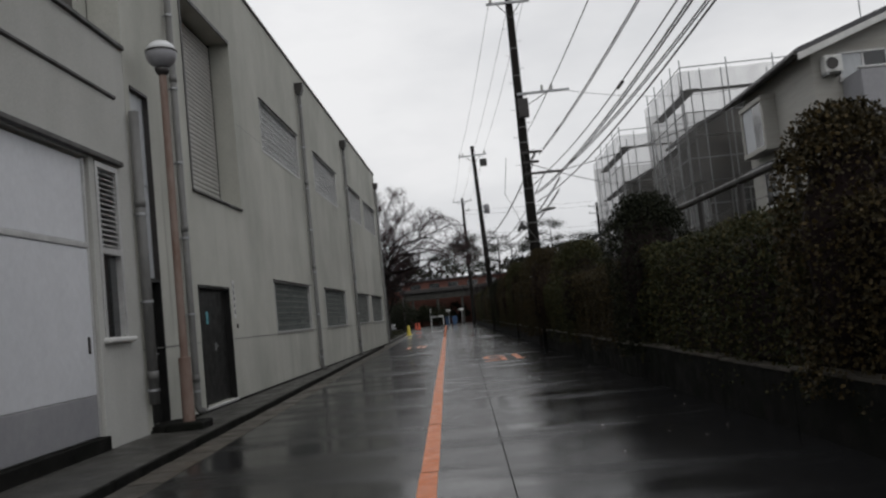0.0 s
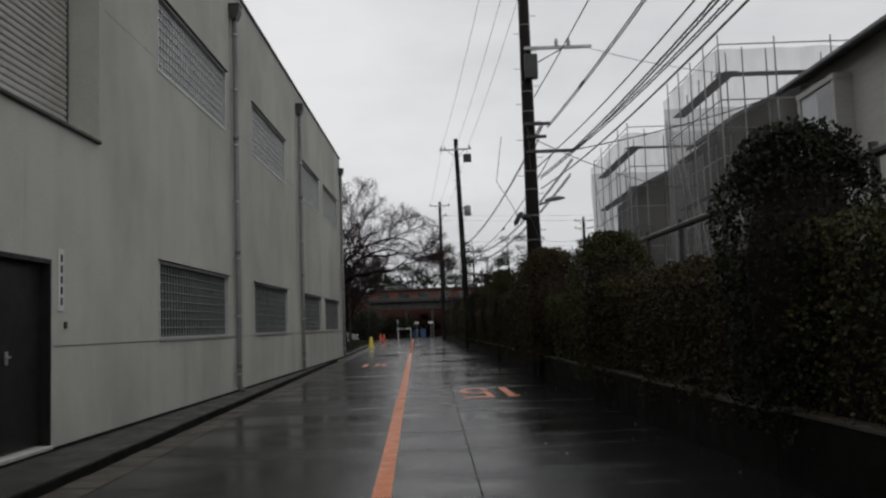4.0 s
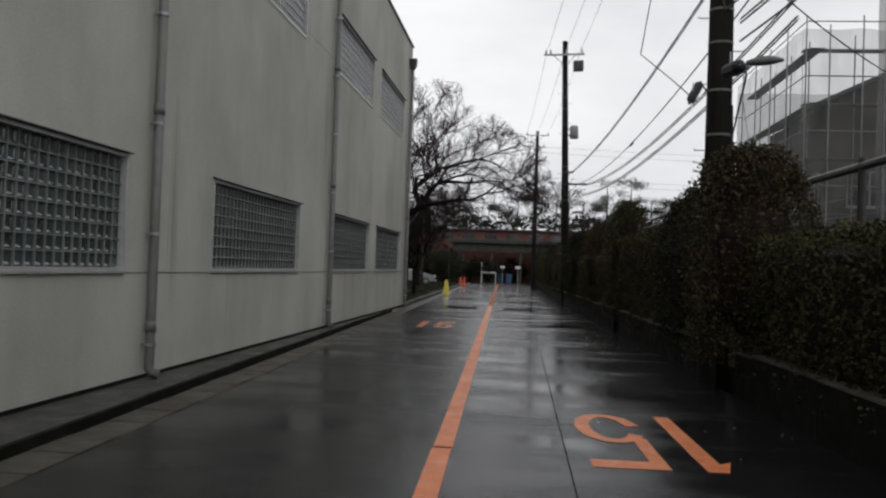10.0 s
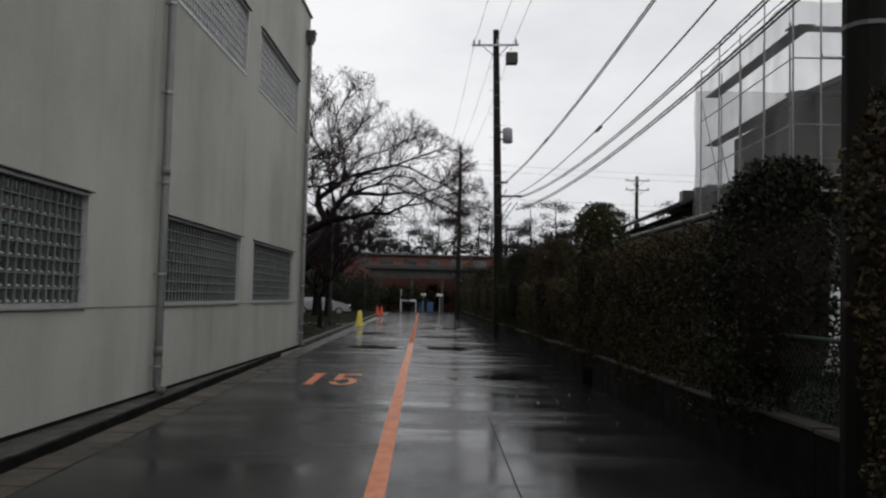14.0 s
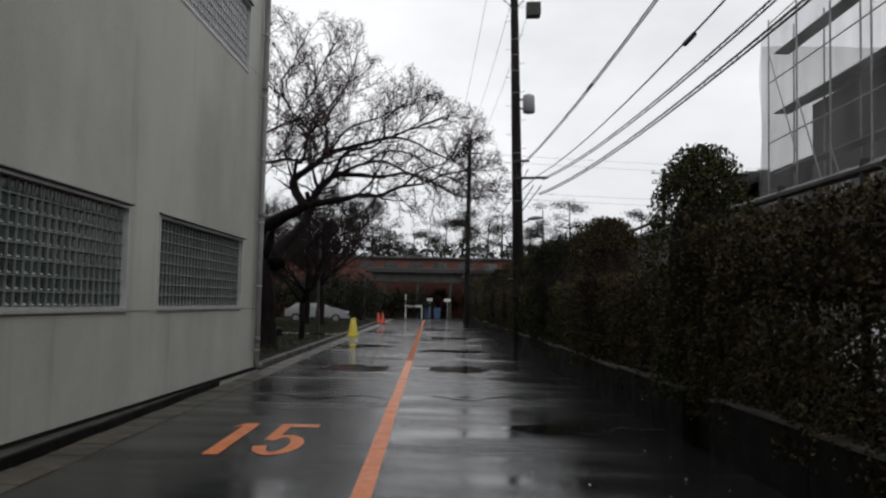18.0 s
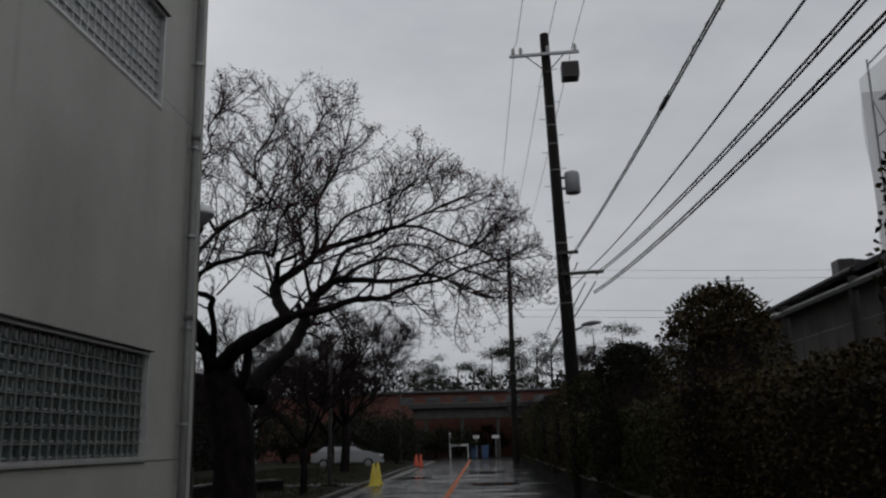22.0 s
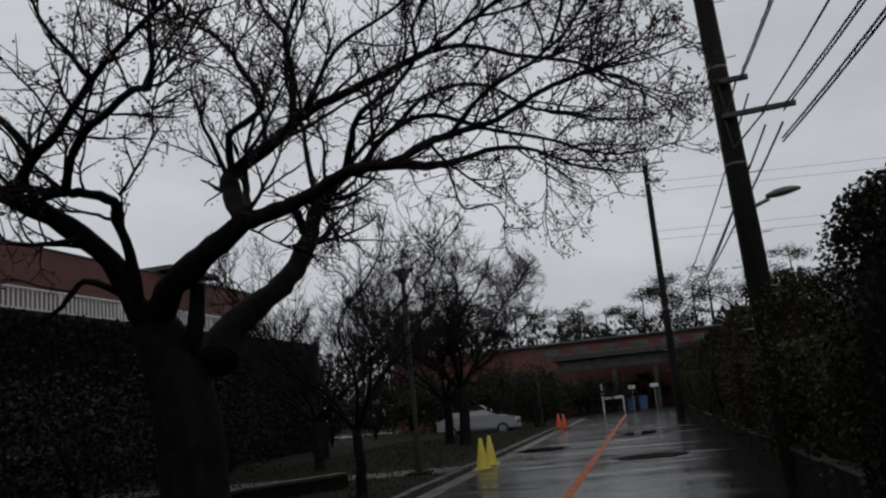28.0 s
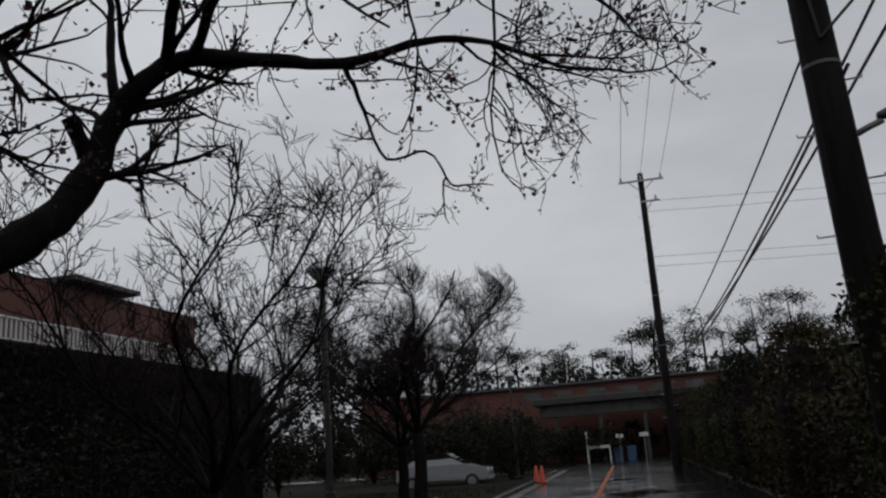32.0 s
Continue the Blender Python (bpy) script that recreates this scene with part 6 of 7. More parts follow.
def cherry_limbs():
    """The main limbs: bends of each, thickness at both ends, twigs to the metre and their reach."""
    yield 'left', [(-5.45, 50.00, 2.94), (-5.48, 49.80, 3.14), (-5.61, 49.50, 3.68), (-5.93, 48.90, 4.15), (-6.21, 48.50, 4.35), (-6.51, 48.20, 4.51), (-6.82, 47.90, 4.61)], 0.21, 0.08, 3, 1.3
    yield 'leftA', [(-6.21, 48.50, 4.35), (-5.78, 48.40, 4.72), (-5.40, 48.30, 4.92), (-4.88, 48.20, 5.40), (-4.31, 48.00, 5.68), (-3.64, 47.80, 5.89)], 0.085, 0.025, 5.5, 1.5
    yield 'leftB', [(-5.78, 48.40, 4.75), (-6.05, 48.20, 5.16), (-6.32, 48.00, 5.46), (-6.59, 47.80, 5.94)], 0.06, 0.02, 5, 1.4
    yield 'leftC', [(-4.88, 48.20, 5.40), (-5.01, 48.00, 5.69), (-5.20, 47.80, 6.04), (-5.24, 47.60, 6.54)], 0.04, 0.015, 5, 1.3
    yield 'loop', [(-5.44, 49.80, 3.10), (-5.30, 49.50, 3.57), (-5.29, 49.20, 4.08), (-5.20, 49.00, 4.25), (-5.43, 48.80, 4.34), (-5.56, 48.60, 4.32)], 0.085, 0.055, 3, 1
    yield 'loopA', [(-5.52, 48.60, 4.34), (-5.33, 48.40, 4.55), (-4.84, 48.00, 4.74), (-4.20, 47.60, 4.77), (-3.77, 47.30, 4.78), (-3.48, 47.10, 4.67), (-3.36, 47.00, 4.97), (-3.33, 46.90, 5.20), (-3.04, 46.80, 5.52)], 0.065, 0.02, 4.5, 1.4
    yield 'loopB', [(-5.29, 49.20, 4.06), (-5.58, 49.10, 4.18), (-5.97, 49.00, 4.27)], 0.03, 0.015, 4, 0.9
    yield 'loopC', [(-5.11, 49.00, 4.32), (-4.56, 48.80, 4.79), (-4.37, 48.60, 5.22), (-4.03, 48.40, 5.58)], 0.022, 0.01, 7, 0.9
    yield 'mid', [(-5.41, 50.10, 2.90), (-5.00, 49.80, 3.25), (-4.41, 49.60, 3.57), (-3.85, 49.50, 3.88), (-4.08, 49.80, 4.29), (-4.19, 50.00, 4.61), (-4.04, 50.20, 4.85), (-3.64, 50.40, 5.18), (-3.34, 50.50, 5.47), (-2.89, 50.60, 5.65), (-2.25, 50.60, 5.83), (-1.75, 50.50, 5.93), (-1.27, 50.40, 6.09), (-0.62, 50.20, 6.32)], 0.23, 0.025, 3.2, 1.5
    yield 'midA', [(-4.18, 50.00, 4.63), (-4.07, 49.80, 5.08), (-3.52, 49.60, 5.29), (-3.60, 49.30, 5.63), (-3.72, 49.00, 5.96), (-4.02, 48.80, 6.22), (-4.25, 48.60, 6.60)], 0.06, 0.018, 5, 1.4
    yield 'midB', [(-3.51, 50.40, 5.25), (-3.35, 50.20, 5.75), (-3.33, 50.00, 6.36), (-2.93, 49.80, 6.95), (-2.65, 49.60, 7.47)], 0.06, 0.018, 5, 1.5
    yield 'midC', [(-3.35, 50.50, 5.45), (-2.81, 50.30, 6.13), (-1.96, 50.10, 6.42), (-1.21, 49.90, 6.75)], 0.05, 0.015, 5, 1.5
    yield 'midD', [(-3.84, 49.70, 3.96), (-4.20, 50.40, 4.47), (-4.29, 50.60, 4.88), (-4.27, 50.70, 5.30), (-4.06, 50.60, 5.71)], 0.085, 0.02, 4, 1.3
    yield 'topA', [(-4.25, 48.60, 6.60), (-4.35, 48.90, 7.15), (-4.05, 49.10, 7.75), (-4.10, 49.30, 8.40)], 0.032, 0.012, 6, 1.1
    yield 'topB', [(-3.33, 50.00, 6.36), (-3.72, 50.10, 7.00), (-3.62, 50.20, 7.70), (-3.25, 50.20, 8.45)], 0.035, 0.012, 6, 1.1
    yield 'topC', [(-5.20, 47.60, 6.50), (-5.05, 48.20, 7.10), (-5.25, 48.60, 7.70), (-5.00, 48.90, 8.30)], 0.032, 0.012, 6, 1.1
    yield 'cross', [(-3.80, 49.40, 3.86), (-3.62, 49.70, 3.99), (-3.16, 49.50, 4.01), (-2.79, 49.30, 4.05), (-2.43, 49.10, 4.13), (-2.06, 49.00, 4.14), (-1.74, 49.00, 4.15), (-1.38, 49.10, 4.33), (-1.16, 49.30, 4.45), (-0.64, 49.30, 4.53), (-0.12, 49.30, 4.75), (0.37, 49.30, 4.88)], 0.13, 0.022, 3.8, 1.4
    yield 'crossA', [(-3.89, 52.10, 4.77), (-4.09, 52.30, 5.40), (-4.18, 52.40, 5.98), (-4.17, 52.10, 6.25), (-4.01, 51.50, 6.51), (-3.55, 50.80, 6.74), (-3.02, 50.20, 7.00)], 0.055, 0.018, 5, 1.4
    yield 'crossB', [(-1.16, 49.30, 4.45), (-0.78, 49.20, 4.78), (-0.18, 49.10, 5.01), (0.22, 48.90, 5.17)], 0.04, 0.015, 5, 1.3
    yield 'spray', [(-3.80, 49.60, 3.84), (-3.61, 49.80, 3.69), (-3.34, 50.00, 3.58)], 0.02, 0.008, 9, 0.8
    yield 'right', [(-4.68, 50.30, 2.37), (-4.70, 50.60, 2.74), (-4.40, 51.20, 3.21), (-4.18, 51.70, 3.63), (-4.05, 52.00, 4.11), (-3.88, 52.10, 4.62), (-3.57, 52.20, 5.01), (-3.27, 52.40, 5.18), (-2.68, 52.80, 5.22), (-2.12, 53.10, 5.23), (-1.50, 53.20, 5.35), (-0.89, 53.20, 5.30), (-0.23, 53.10, 4.91)], 0.26, 0.022, 3.6, 1.4
    yield 'rightA', [(-3.46, 52.20, 5.12), (-3.22, 51.90, 5.49), (-2.94, 51.60, 5.74), (-2.17, 50.80, 5.73), (-1.82, 50.60, 5.98), (-1.77, 50.40, 6.28), (-1.44, 50.20, 6.73)], 0.07, 0.018, 5, 1.5
    yield 'rightB', [(-3.24, 52.30, 5.19), (-2.40, 51.40, 5.37), (-1.80, 51.30, 5.39), (-1.19, 51.20, 5.09), (-0.81, 51.10, 4.92), (-0.23, 51.00, 4.68), (0.17, 50.90, 4.43)], 0.055, 0.018, 5, 1.3
    yield 'rightC', [(-2.40, 51.40, 5.37), (-1.82, 51.20, 5.69), (-1.09, 51.00, 5.59), (-0.44, 50.80, 5.10), (0.12, 50.60, 4.86)], 0.045, 0.015, 5, 1.4
    yield 'rightD', [(-1.82, 50.60, 5.98), (-1.12, 50.30, 5.87), (-0.41, 50.00, 5.47), (0.25, 49.70, 5.15), (0.65, 49.40, 4.70)], 0.045, 0.015, 5, 1.4
    yield 'hang', [(-2.15, 53.20, 5.24), (-2.29, 54.20, 5.19), (-2.34, 55.10, 4.93), (-1.83, 55.00, 4.92), (-1.56, 54.90, 4.47)], 0.03, 0.012, 7, 0.7
    yield 'stub', [(-4.09, 52.00, 4.23), (-4.12, 51.90, 4.42), (-4.14, 51.80, 4.54)], 0.09, 0.07, 0, 0
    yield 'dead_stem', [(-4.95, 50.10, 2.56), (-4.77, 50.00, 2.93), (-4.74, 50.00, 3.31)], 0.12, 0.1, 0, 0
    yield 'low_left', [(-5.59, 49.80, 3.28), (-6.12, 49.70, 3.50), (-6.38, 49.60, 3.20), (-6.75, 49.50, 3.00)], 0.07, 0.025, 3, 0.9


cherry_tree()
bare_tree(-4.85, 55.5, 5.7, 3.2, 21, "bare spreading tree with fine twigs on the turf", dens=1.5, girth=0.017)
bare_tree(-6.9, 72.5, 7.9, 4.2, 22, "bare round-crowned tree with fine grey twigs", dens=2.4)
bare_tree(-9.2, 64.0, 5.5, 3.4, 23, "bare spreading tree with fine twigs on the turf", dens=1.4)
bare_tree(-7.9, 74.0, 6.8, 4.2, 24, "bare round-crowned tree with fine grey twigs", dens=1.9)
bare_tree(-11.5, 70.0, 6.0, 3.6, 25, "bare spreading tree with fine twigs on the turf", dens=1.2)
bare_tree(6.5, 78.0, 6.6, 4.2, 26, "bare round-crowned tree beyond the hedge", dens=1.3)
bare_tree(11.5, 82.0, 7.0, 4.4, 27, "bare round-crowned tree beyond the hedge", dens=1.2)
bare_tree(2.5, 108.0, 6.0, 3.2, 28, "bare slender tree before the far building", dens=0.8)

# turf strip with loose grass
tr_ = np.random.default_rng(3)
n = 16000
ty = tr_.uniform(43.7, 80, n)
tx = LEFT - 0.2 + SLANT * ty - tr_.uniform(0, 1, n) ** 0.8 * 7.0
turf_pts = np.stack([tx, ty, np.full(n, 0.115)], 1)
bank = Form()
for i in range(30):
    p, q = 43.7 + i * 1.6, 43.7 + (i + 1) * 1.6
    bank.face((-15.6, p, 0.16), (rx(LEFT, p) - 0.16, p, 0.10), (rx(LEFT, q) - 0.16, q, 0.10), (-15.6, q, 0.16))
structure("bank", bank, EARTH, "damp turf bank behind the kerb")
tagged(solid("turf", leaf_cloud(turf_pts, tr_.uniform(0.05, 0.13, n), 4, 0.12, 1.6), GRASS, "short wet patchy turf along the kerb", "grass"), kind="stuff")
structure("footpath", Form().face((-14, 59.2, 0.164), (rx(LEFT, 60) - 0.2, 59.6, 0.108), (rx(LEFT, 61) - 0.2, 61.2, 0.108), (-14, 61.0, 0.164)), CONCRETE, "pale wet footpath across the turf")

globe_lamp("street_lamp", -4.22, 45.36, 4.7, DARK_STEEL, "dark steel lamp post with a pale dome beside the building", "flat")
globe_lamp("street_lamp", -4.99, 59.8, 4.48, DARK_STEEL, "dark steel lamp post with a pale dome on the turf", "flat")
globe_lamp("street_lamp", -6.0, 86.0, 4.4, DARK_STEEL, "dark steel lamp post with a pale dome on the turf", "flat")

# low wall at the back of the turf
low = thing("low_wall", "low dark concrete wall with a paler coping behind the turf", "wall")
bend = [(-7.15, 45.5), (-7.3, 55.5), (-5.95, 57.7)]
for (ax, ay), (bx, by) in zip(bend, bend[1:]):
    d = Vector((bx - ax, by - ay, 0))
    nrm = Vector((d.y, -d.x, 0)).normalized() * 0.09
    n = max(int(d.length / 0.9), 1)
    for k in range(n):
        p, q = Vector((ax, ay, 0)) + d * (k / n), Vector((ax, ay, 0)) + d * ((k + 0.985) / n)
        for nm, z0, z1, w, m in (("block", -0.06, 0.36, 1.0, DARK_CONCRETE), ("coping", 0.362, 0.42, 1.3, CONCRETE)):
            f = Form().prism([tuple((p - nrm * w).xy), tuple((q - nrm * w).xy), tuple((q + nrm * w).xy), tuple((p + nrm * w).xy)], "z", z0, z1)
            part(nm, f, m, low)


def cone(x, y, h, material, label, group):
    e = thing("traffic_cone", label, "traffic cone", group, (x, y, 0.0))
    part("base", box(-0.19, 0.19, -0.19, 0.19, 0, 0.035, 0.012), RUBBER if material is RED else material, e)
    part("body", Form().lathe([(0.155, 0.03), (0.15, 0.06), (0.045, h - 0.03), (0.035, h), (0.02, h + 0.005)], sides=18), material, e, smooth=True)
    return e


cone(-3.84, 61.2, 0.72, YELLOW, "yellow plastic traffic cone beside the kerb", "yellow cones")
cone(-3.88, 62.4, 0.72, YELLOW, "yellow plastic traffic cone beside the kerb", "yellow cones")
cone(-4.4, 82.1, 0.7, RED, "orange-red traffic cone at the bend of the kerb", "red cones")
cone(-4.75, 83.0, 0.7, RED, "orange-red traffic cone at the bend of the kerb", "red cones")


def car(x, y, turn, paint, label, van=False, dark=False):
    """A small car: body with wheel arches, glazed cabin, wheels with rims, lights."""
    e = thing("car", label, "car", "parked cars", (x, y, -0.05))
    e.rotation_euler = (0, 0, radians(turn))
    L, W, H = (3.9, 1.62, 1.85) if van else (4.1, 1.66, 1.48)
    side = ([(-L / 2, 0.35), (-L / 2, 0.95), (-L / 2 + 0.12, 1.0), (-L / 2 + 0.2, 1.78), (0.95, H), (1.35, 1.1), (L / 2 - 0.1, 0.95), (L / 2, 0.6), (L / 2 - 0.05, 0.32)] if van else
            [(-L / 2, 0.38), (-L / 2 + 0.04, 0.88), (-L / 2 + 0.45, 0.96), (-1.15, H - 0.03), (0.15, H), (0.95, 0.98), (L / 2 - 0.15, 0.82), (L / 2, 0.55), (L / 2 - 0.06, 0.3)])
    bm = bmesh.new()
    lo = [bm.verts.new((p[0], -W / 2 + (0.16 if p[1] > 1.0 else 0), p[1])) for p in side]
    hi = [bm.verts.new((p[0], W / 2 - (0.16 if p[1] > 1.0 else 0), p[1])) for p in side]
    bm.faces.new(lo)
    bm.faces.new(list(reversed(hi)))
    for i in range(len(side)):
        j = (i + 1) % len(side)
        bm.faces.new((lo[j], lo[i], hi[i], hi[j]))
    bmesh.ops.bevel(bm, geom=bm.edges[:], offset=0.05, segments=2, affect="EDGES")
    bmesh.ops.recalc_face_normals(bm, faces=bm.faces[:])
    me = bpy.data.meshes.new("body")
    bm.to_mesh(me)
    bm.free()
    me.materials.append(paint)
    part("body", me, paint, e)
    if dark:
        part("cabin_glass", Form().prism([(-L / 2 + 0.42, 0.985), (-1.22, H + 0.03), (0.2, H + 0.04), (1.0, 1.0)], "y", -W / 2 + 0.10, W / 2 - 0.10), DARK_GLASS, e, "dark tinted cabin glass")
    gz0, gz1 = (1.1, H - 0.14) if van else (1.02, H - 0.12)
    for s in (-1, 1):
        for a, b in (((-1.55, -0.55), (-0.45, 0.85)) if van else ((-1.2, -0.35), (-0.25, 0.55))):
            part("side_window", Form().prism([(a, gz0), (b, gz0), (b - 0.05, gz1), (a + 0.12, gz1)], "y", s * (W / 2 - 0.158) - (0.012 if s < 0 else -0.0), s * (W / 2 - 0.158) + (0.012 if s > 0 else 0.0)), DARK_GLASS, e)
        for xw in (-L / 2 + 0.75, L / 2 - 0.75):
            t = part("wheel", Form().tube([(xw, s * (W / 2 - 0.18), 0.30), (xw, s * (W / 2 + 0.005), 0.30)], 0.30, 18), RUBBER, e)
            part("rim", Form().tube([(xw, s * (W / 2 + 0.004), 0.30), (xw, s * (W / 2 + 0.012), 0.30)], 0.19, 14), STEEL, t)
        part("head_lamp", box(L / 2 - 0.12, L / 2 - 0.02, s * (W / 2 - 0.32) - 0.14, s * (W / 2 - 0.32) + 0.14, 0.66, 0.80, 0.02), LAMP_GLASS, e)
        part("tail_lamp", box(-L / 2 - 0.005, -L / 2 + 0.05, s * (W / 2 - 0.2) - 0.08, s * (W / 2 - 0.2) + 0.08, 0.72, 0.92, 0.01), RED, e)
    fx = 1.18 if van else 0.56
    part("bumper", box(L / 2 - 0.08, L / 2 + 0.02, -W / 2 + 0.08, W / 2 - 0.08, 0.30, 0.46, 0.03), GREY_PANEL, e)
    return e


car(-8.9, 84.2, 2, CAR_SILVER, "pale silver estate car with dark glass parked beyond the turf", dark=True)
car(7.2, 34.3, 82, CAR_WHITE, "white van parked behind the hedge fence", True)
car(6.7, 38.0, 87, CAR_WHITE, "white car parked behind the hedge fence")
car(7.0, 24.0, 85, CAR_WHITE, "white car parked behind the hedge fence")

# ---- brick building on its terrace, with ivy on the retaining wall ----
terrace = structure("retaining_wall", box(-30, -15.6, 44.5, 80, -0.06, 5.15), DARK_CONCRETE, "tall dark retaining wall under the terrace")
ir = np.random.default_rng(9)
n = 36000
ivy = np.stack([-15.58 + np.abs(ir.normal(size=n)) * 0.12, ir.uniform(44.5, 80, n), ir.uniform(0, 1, n) ** 0.8 * 5.1], 1)
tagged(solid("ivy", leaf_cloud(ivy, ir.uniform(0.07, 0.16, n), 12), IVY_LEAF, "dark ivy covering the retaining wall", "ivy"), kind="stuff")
rl = thing("terrace_railing", "white painted terrace railing with close upright bars", "railing", at=(-15.8, 0, 5.15))
rl.scale = (1.0, 1.0, 0.74)
part("top_rail", box(-0.04, 0.04, 44.6, 76, 0.86, 0.94, 0.01), WHITE_PAINT, rl)
part("bottom_rail", box(-0.03, 0.03, 44.6, 76, 0.10, 0.16, 0.008), WHITE_PAINT, rl)
for i in range(12):
    part("post", box(-0.03, 0.03, 44.66 + i * 2.84, 44.72 + i * 2.84, 0.0, 0.858), WHITE_PAINT, rl)
bar = box(-0.02, 0.02, -0.03, 0.03, 0.162, 0.858).mesh("bar", WHITE_PAINT)
for i in range(170):
    o = part("bar", bar, None, rl)
    o.location = (0, 44.75 + i * 0.184, 0)
bb = thing("brick_building", "long red-brown brick building with a dark eaves canopy", "building")
part("wall", box(-30, -17.6, 40, 78.2, 5.15, 7.6), BRICK_RED, bb)
part("roof", box(-30.05, -17.56, 39.96, 78.24, 7.602, 7.66, 0.01), DARK_ROOF, bb)
part("canopy", Form().prism([(-19.5, 7.67), (-17.0, 7.75), (-17.0, 7.9), (-19.5, 7.9)], "y", 69.6, 73.3), DARK_STEEL, bb)
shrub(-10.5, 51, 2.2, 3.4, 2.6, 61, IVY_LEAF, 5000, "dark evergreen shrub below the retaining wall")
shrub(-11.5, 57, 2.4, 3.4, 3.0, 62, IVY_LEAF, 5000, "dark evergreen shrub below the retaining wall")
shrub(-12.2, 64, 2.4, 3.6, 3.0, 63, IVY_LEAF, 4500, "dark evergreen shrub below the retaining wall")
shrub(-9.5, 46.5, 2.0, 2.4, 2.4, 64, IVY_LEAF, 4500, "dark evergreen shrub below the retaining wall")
shrub(-6.6, 91.0, 1.6, 1.6, 2.4, 65, DARK_LEAF, 2600, "rounded dark evergreen shrub at the bend")
shrub(-9.8, 92.0, 2.0, 2.0, 3.0, 66, DARK_LEAF, 2600, "rounded dark evergreen shrub at the bend")
for i in range(9):
    shrub(5.5 + i * 3.4, 72 + (i % 3) * 3, 2.2, 2.2, 3.6 + (i % 4) * 0.7, 70 + i, DARK_LEAF if i % 2 else HEDGE_LEAF, 1900, "dark evergreen trees beyond the hedge", group="far shrubs", leaf_size=(0.12, 0.24))

shrub(-6.2, 85.5, 1.5, 1.6, 3.2, 67, DARK_LEAF, 3000, "large dark evergreen shrub before the parked car")
for i in range(7):
    shrub(-30 + i * 3.1, 106.5 + (i % 3) * 2.2, 2.2, 2.0, 3.4 + (i % 4) * 0.5, 140 + i, DARK_LEAF, 1900, "dark evergreen shrubs at the road end", group="far shrubs", leaf_size=(0.12, 0.24))
for i in range(5):
    shrub(-12.5 + i * 2.2, 106.0 + (i % 2) * 1.8 + (2.5 if i > 2 else 0), 1.7, 1.6, 3.9 - 0.35 * i, 160 + i, DARK_LEAF, 1900, "dark evergreen shrubs at the road end", group="far shrubs", leaf_size=(0.12, 0.24))
for i in range(6):
    shrub(-16.5 + i * 1.9, 90.0 + (i % 2) * 1.6, 1.6, 1.5, 3.9 - 0.12 * i, 170 + i, DARK_LEAF, 2600, "tall dark evergreen shrubs behind the parked car", group="far shrubs", leaf_size=(0.1, 0.2))
for i in range(3):
    shrub(-22.0 + i * 2.2, 86.0 + (i % 2), 1.7, 1.6, 5.6 - 0.3 * i, 180 + i, DARK_LEAF, 3000, "tall dark evergreen shrubs beside the terrace", group="far shrubs", leaf_size=(0.1, 0.2))
# ---- far end: covered walk, brick hall and pines ----
hall = thing("brick_hall", "long low red-brown brick hall beyond the road end", "building")
part("wall", box(-24, 26, 118, 129, -0.05, 6.0), BRICK_RED, hall)
part("roof", box(-24.6, 26.6, 117.6, 129.4, 6.002, 6.2, 0.04), DARK_ROOF, hall)
for i in range(8):
    part("window", box(-10 + i * 2.6, -8.6 + i * 2.6, 117.985, 117.995, 4.9, 5.6), DARK_GLASS, hall)
walkway = thing("covered_walk", "grey concrete covered walk with a dark flat canopy", "canopy")
part("canopy", box(-8.4, 14.0, 111.0, 116.5, 4.25, 4.75, 0.05), DARK_STEEL, walkway)
part("beam", box(-8.0, 14.0, 111.5, 112.0, 3.35, 4.245, 0.03), CONCRETE, walkway, "pale grey concrete beam")
for i in range(7):
    part("column", Form().tube([(-6.8 + i * 3.2, 111.75, -0.05), (-6.8 + i * 3.2, 111.75, 3.348)], 0.16, 12), CONCRETE, walkway)
shrub(-9.5, 109.5, 2.5, 1.2, 2.2, 90, DARK_LEAF, 1800, "dark clipped shrubs in front of the covered walk", group="far shrubs", leaf_size=(0.1, 0.2))
shrub(3.2, 113.5, 2.6, 1.2, 1.9, 91, DARK_LEAF, 1800, "dark clipped shrubs in front of the covered walk", group="far shrubs", leaf_size=(0.1, 0.2))
shrub(8.2, 109.5, 2.6, 1.2, 2.2, 92, DARK_LEAF, 1800, "dark clipped shrubs in front of the covered walk", group="far shrubs", leaf_size=(0.1, 0.2))
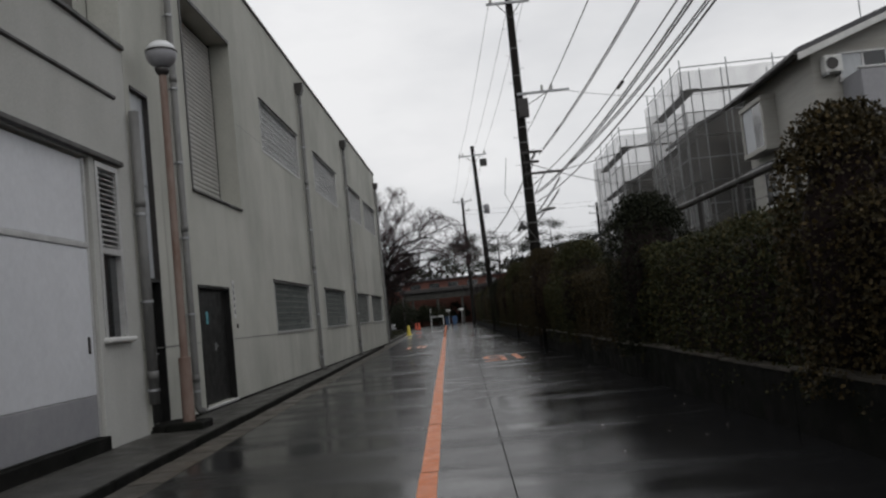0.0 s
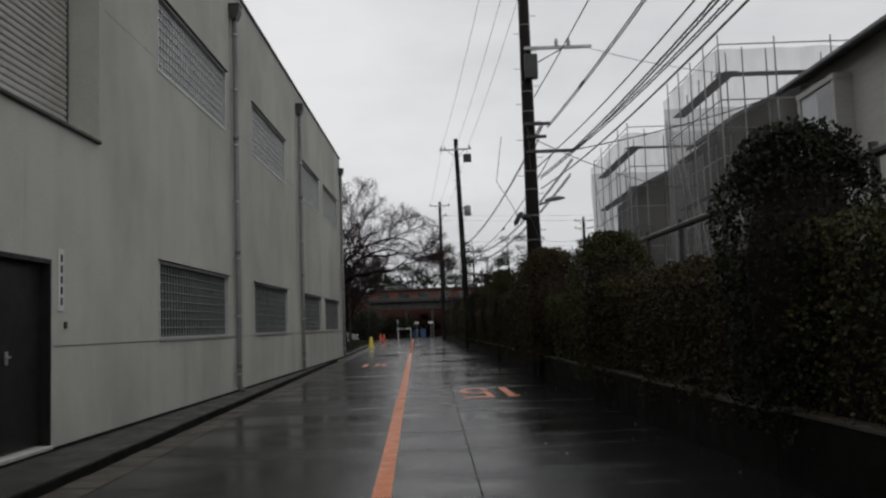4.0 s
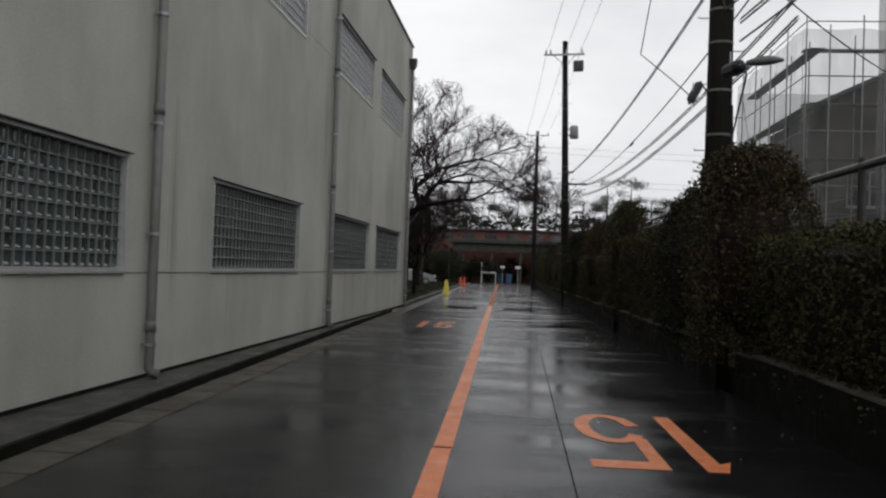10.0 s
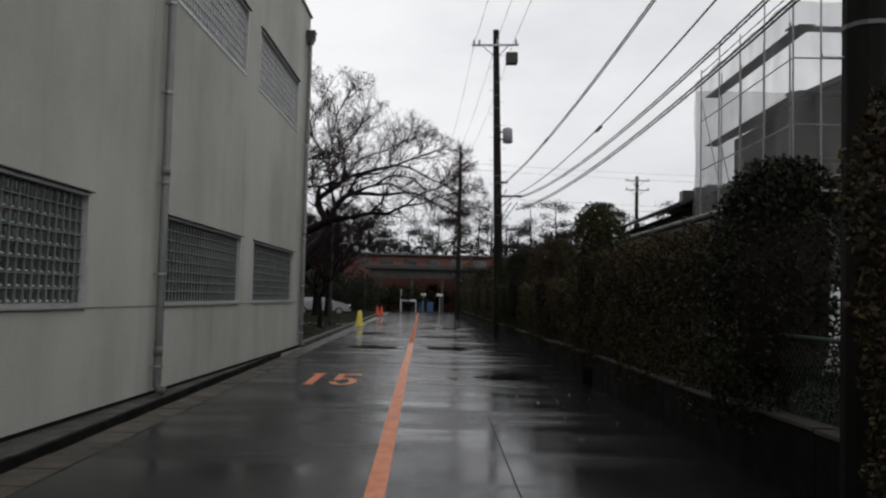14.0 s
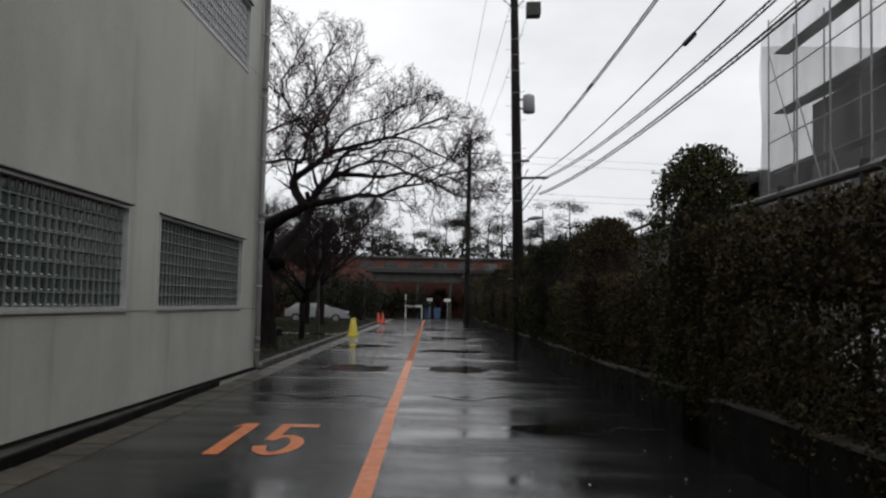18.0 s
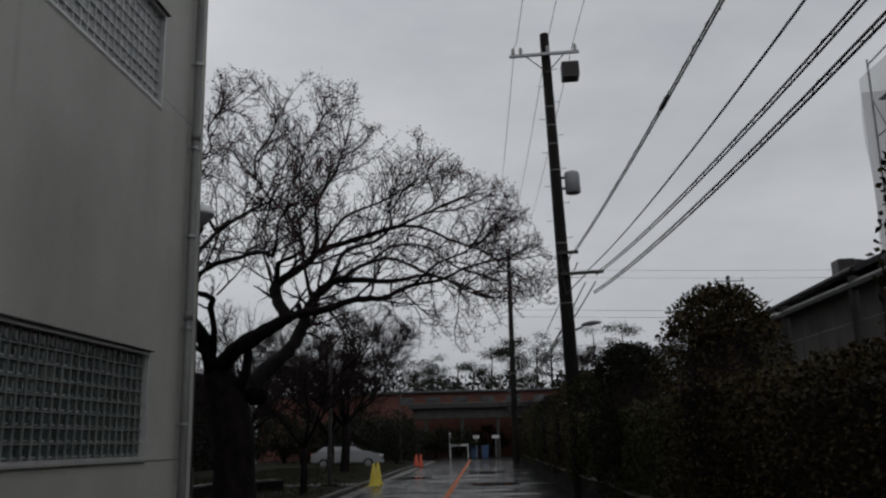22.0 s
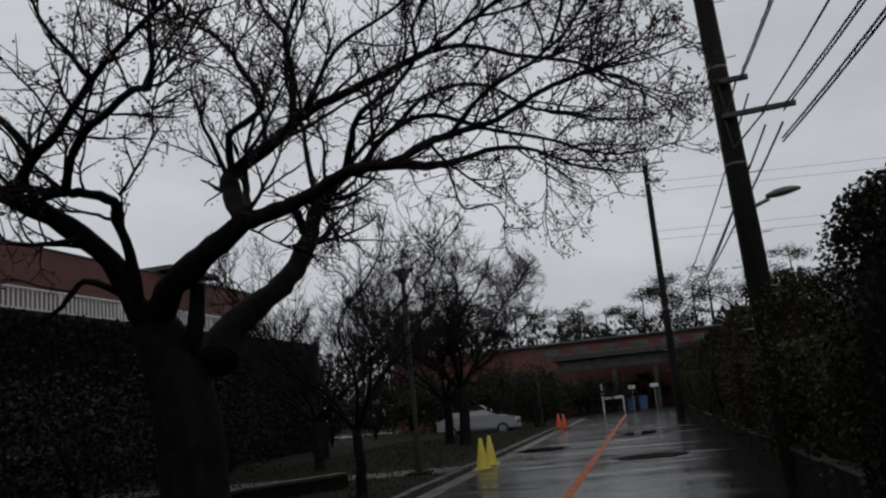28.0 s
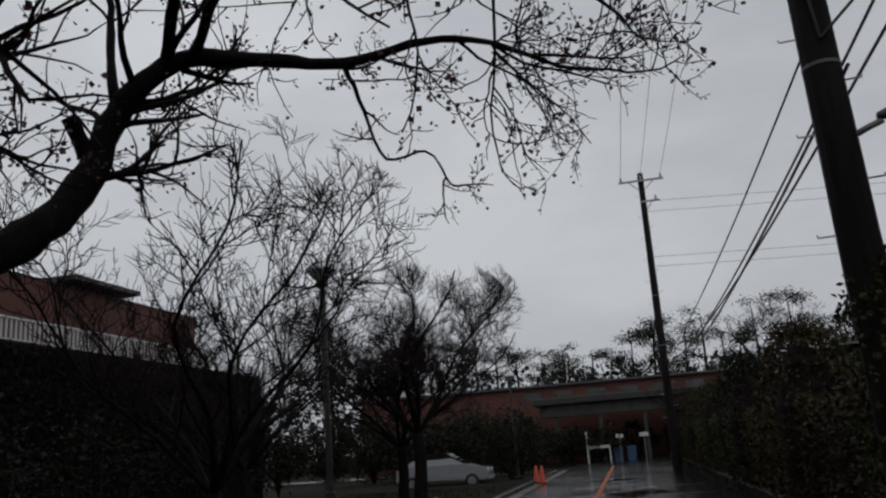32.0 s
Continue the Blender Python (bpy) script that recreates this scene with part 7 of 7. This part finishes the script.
# These shrubs are added to darken the hall wall below the canopy.
for i in range(8):
    shrub(-12 + i * 3.6, 115.5, 2.2, 0.9, 2.9, 120 + i, DARK_LEAF, 1500, "dark shrubs added to fill the shade under the covered walk", group="shade planting", leaf_size=(0.12, 0.24))
for i in range(46):
    q = random.Random(300 + i)
    pine(-34 + i * 1.9 + q.uniform(-0.8, 0.8), 137 + q.uniform(-5, 9), q.uniform(10.6, 14.8), 300 + i)
tree_row = np.random.default_rng(77)
n = 15000
back = np.stack([tree_row.uniform(-60, 70, n), tree_row.uniform(136, 144, n), tree_row.uniform(0, 1, n) ** 1.3 * 9.0], 1)
tagged(solid("far_woods", leaf_cloud(back, tree_row.uniform(0.35, 0.8, n), 78), DARK_LEAF, "dark far belt of evergreen wood", "woods"), kind="stuff")

# barrier, signs and bins at the road end
gatep = thing("barrier", "white painted steel barrier frame at the road end", "barrier", at=(-4.45, 107.6, 0))
part("post", Form().tube([(0, 0, -0.05), (0, 0, 2.1)], 0.07, 10), WHITE_PAINT, gatep)
part("arm", box(0.05, 1.5, -0.05, 0.05, 0.95, 1.15, 0.02), WHITE_PAINT, gatep)
part("post", Form().tube([(1.5, 0, -0.05), (1.5, 0, 1.15)], 0.05, 10), WHITE_PAINT, gatep)
for x, w, h in ((-2.25, 0.5, 0.27), (-0.6, 0.6, 0.26)):
    s = thing("sign_board", "small white sign board on a steel post, marks unreadable", "sign", "far signs", (x, 108.2, 0))
    part("post", Form().tube([(0, 0, -0.05), (0, 0, 1.55)], 0.03, 8), STEEL, s)
    part("board", box(-w / 2, w / 2, -0.06, -0.032, 1.55, 1.55 + h, 0.008), WHITE_PAINT, s)
for x in (-2.45, -1.55):
    b = thing("waste_bin", "tall blue plastic bin at the road end", "bin", "blue bins", (x, 108.8, 0))
    part("body", Form().prism([(-0.26, -0.05), (0.26, -0.05), (0.32, 0.9), (-0.32, 0.9)], "y", -0.3, 0.3), BLUE, b)
    part("lid", box(-0.34, 0.34, -0.33, 0.33, 0.902, 0.97, 0.03), BLUE, b)
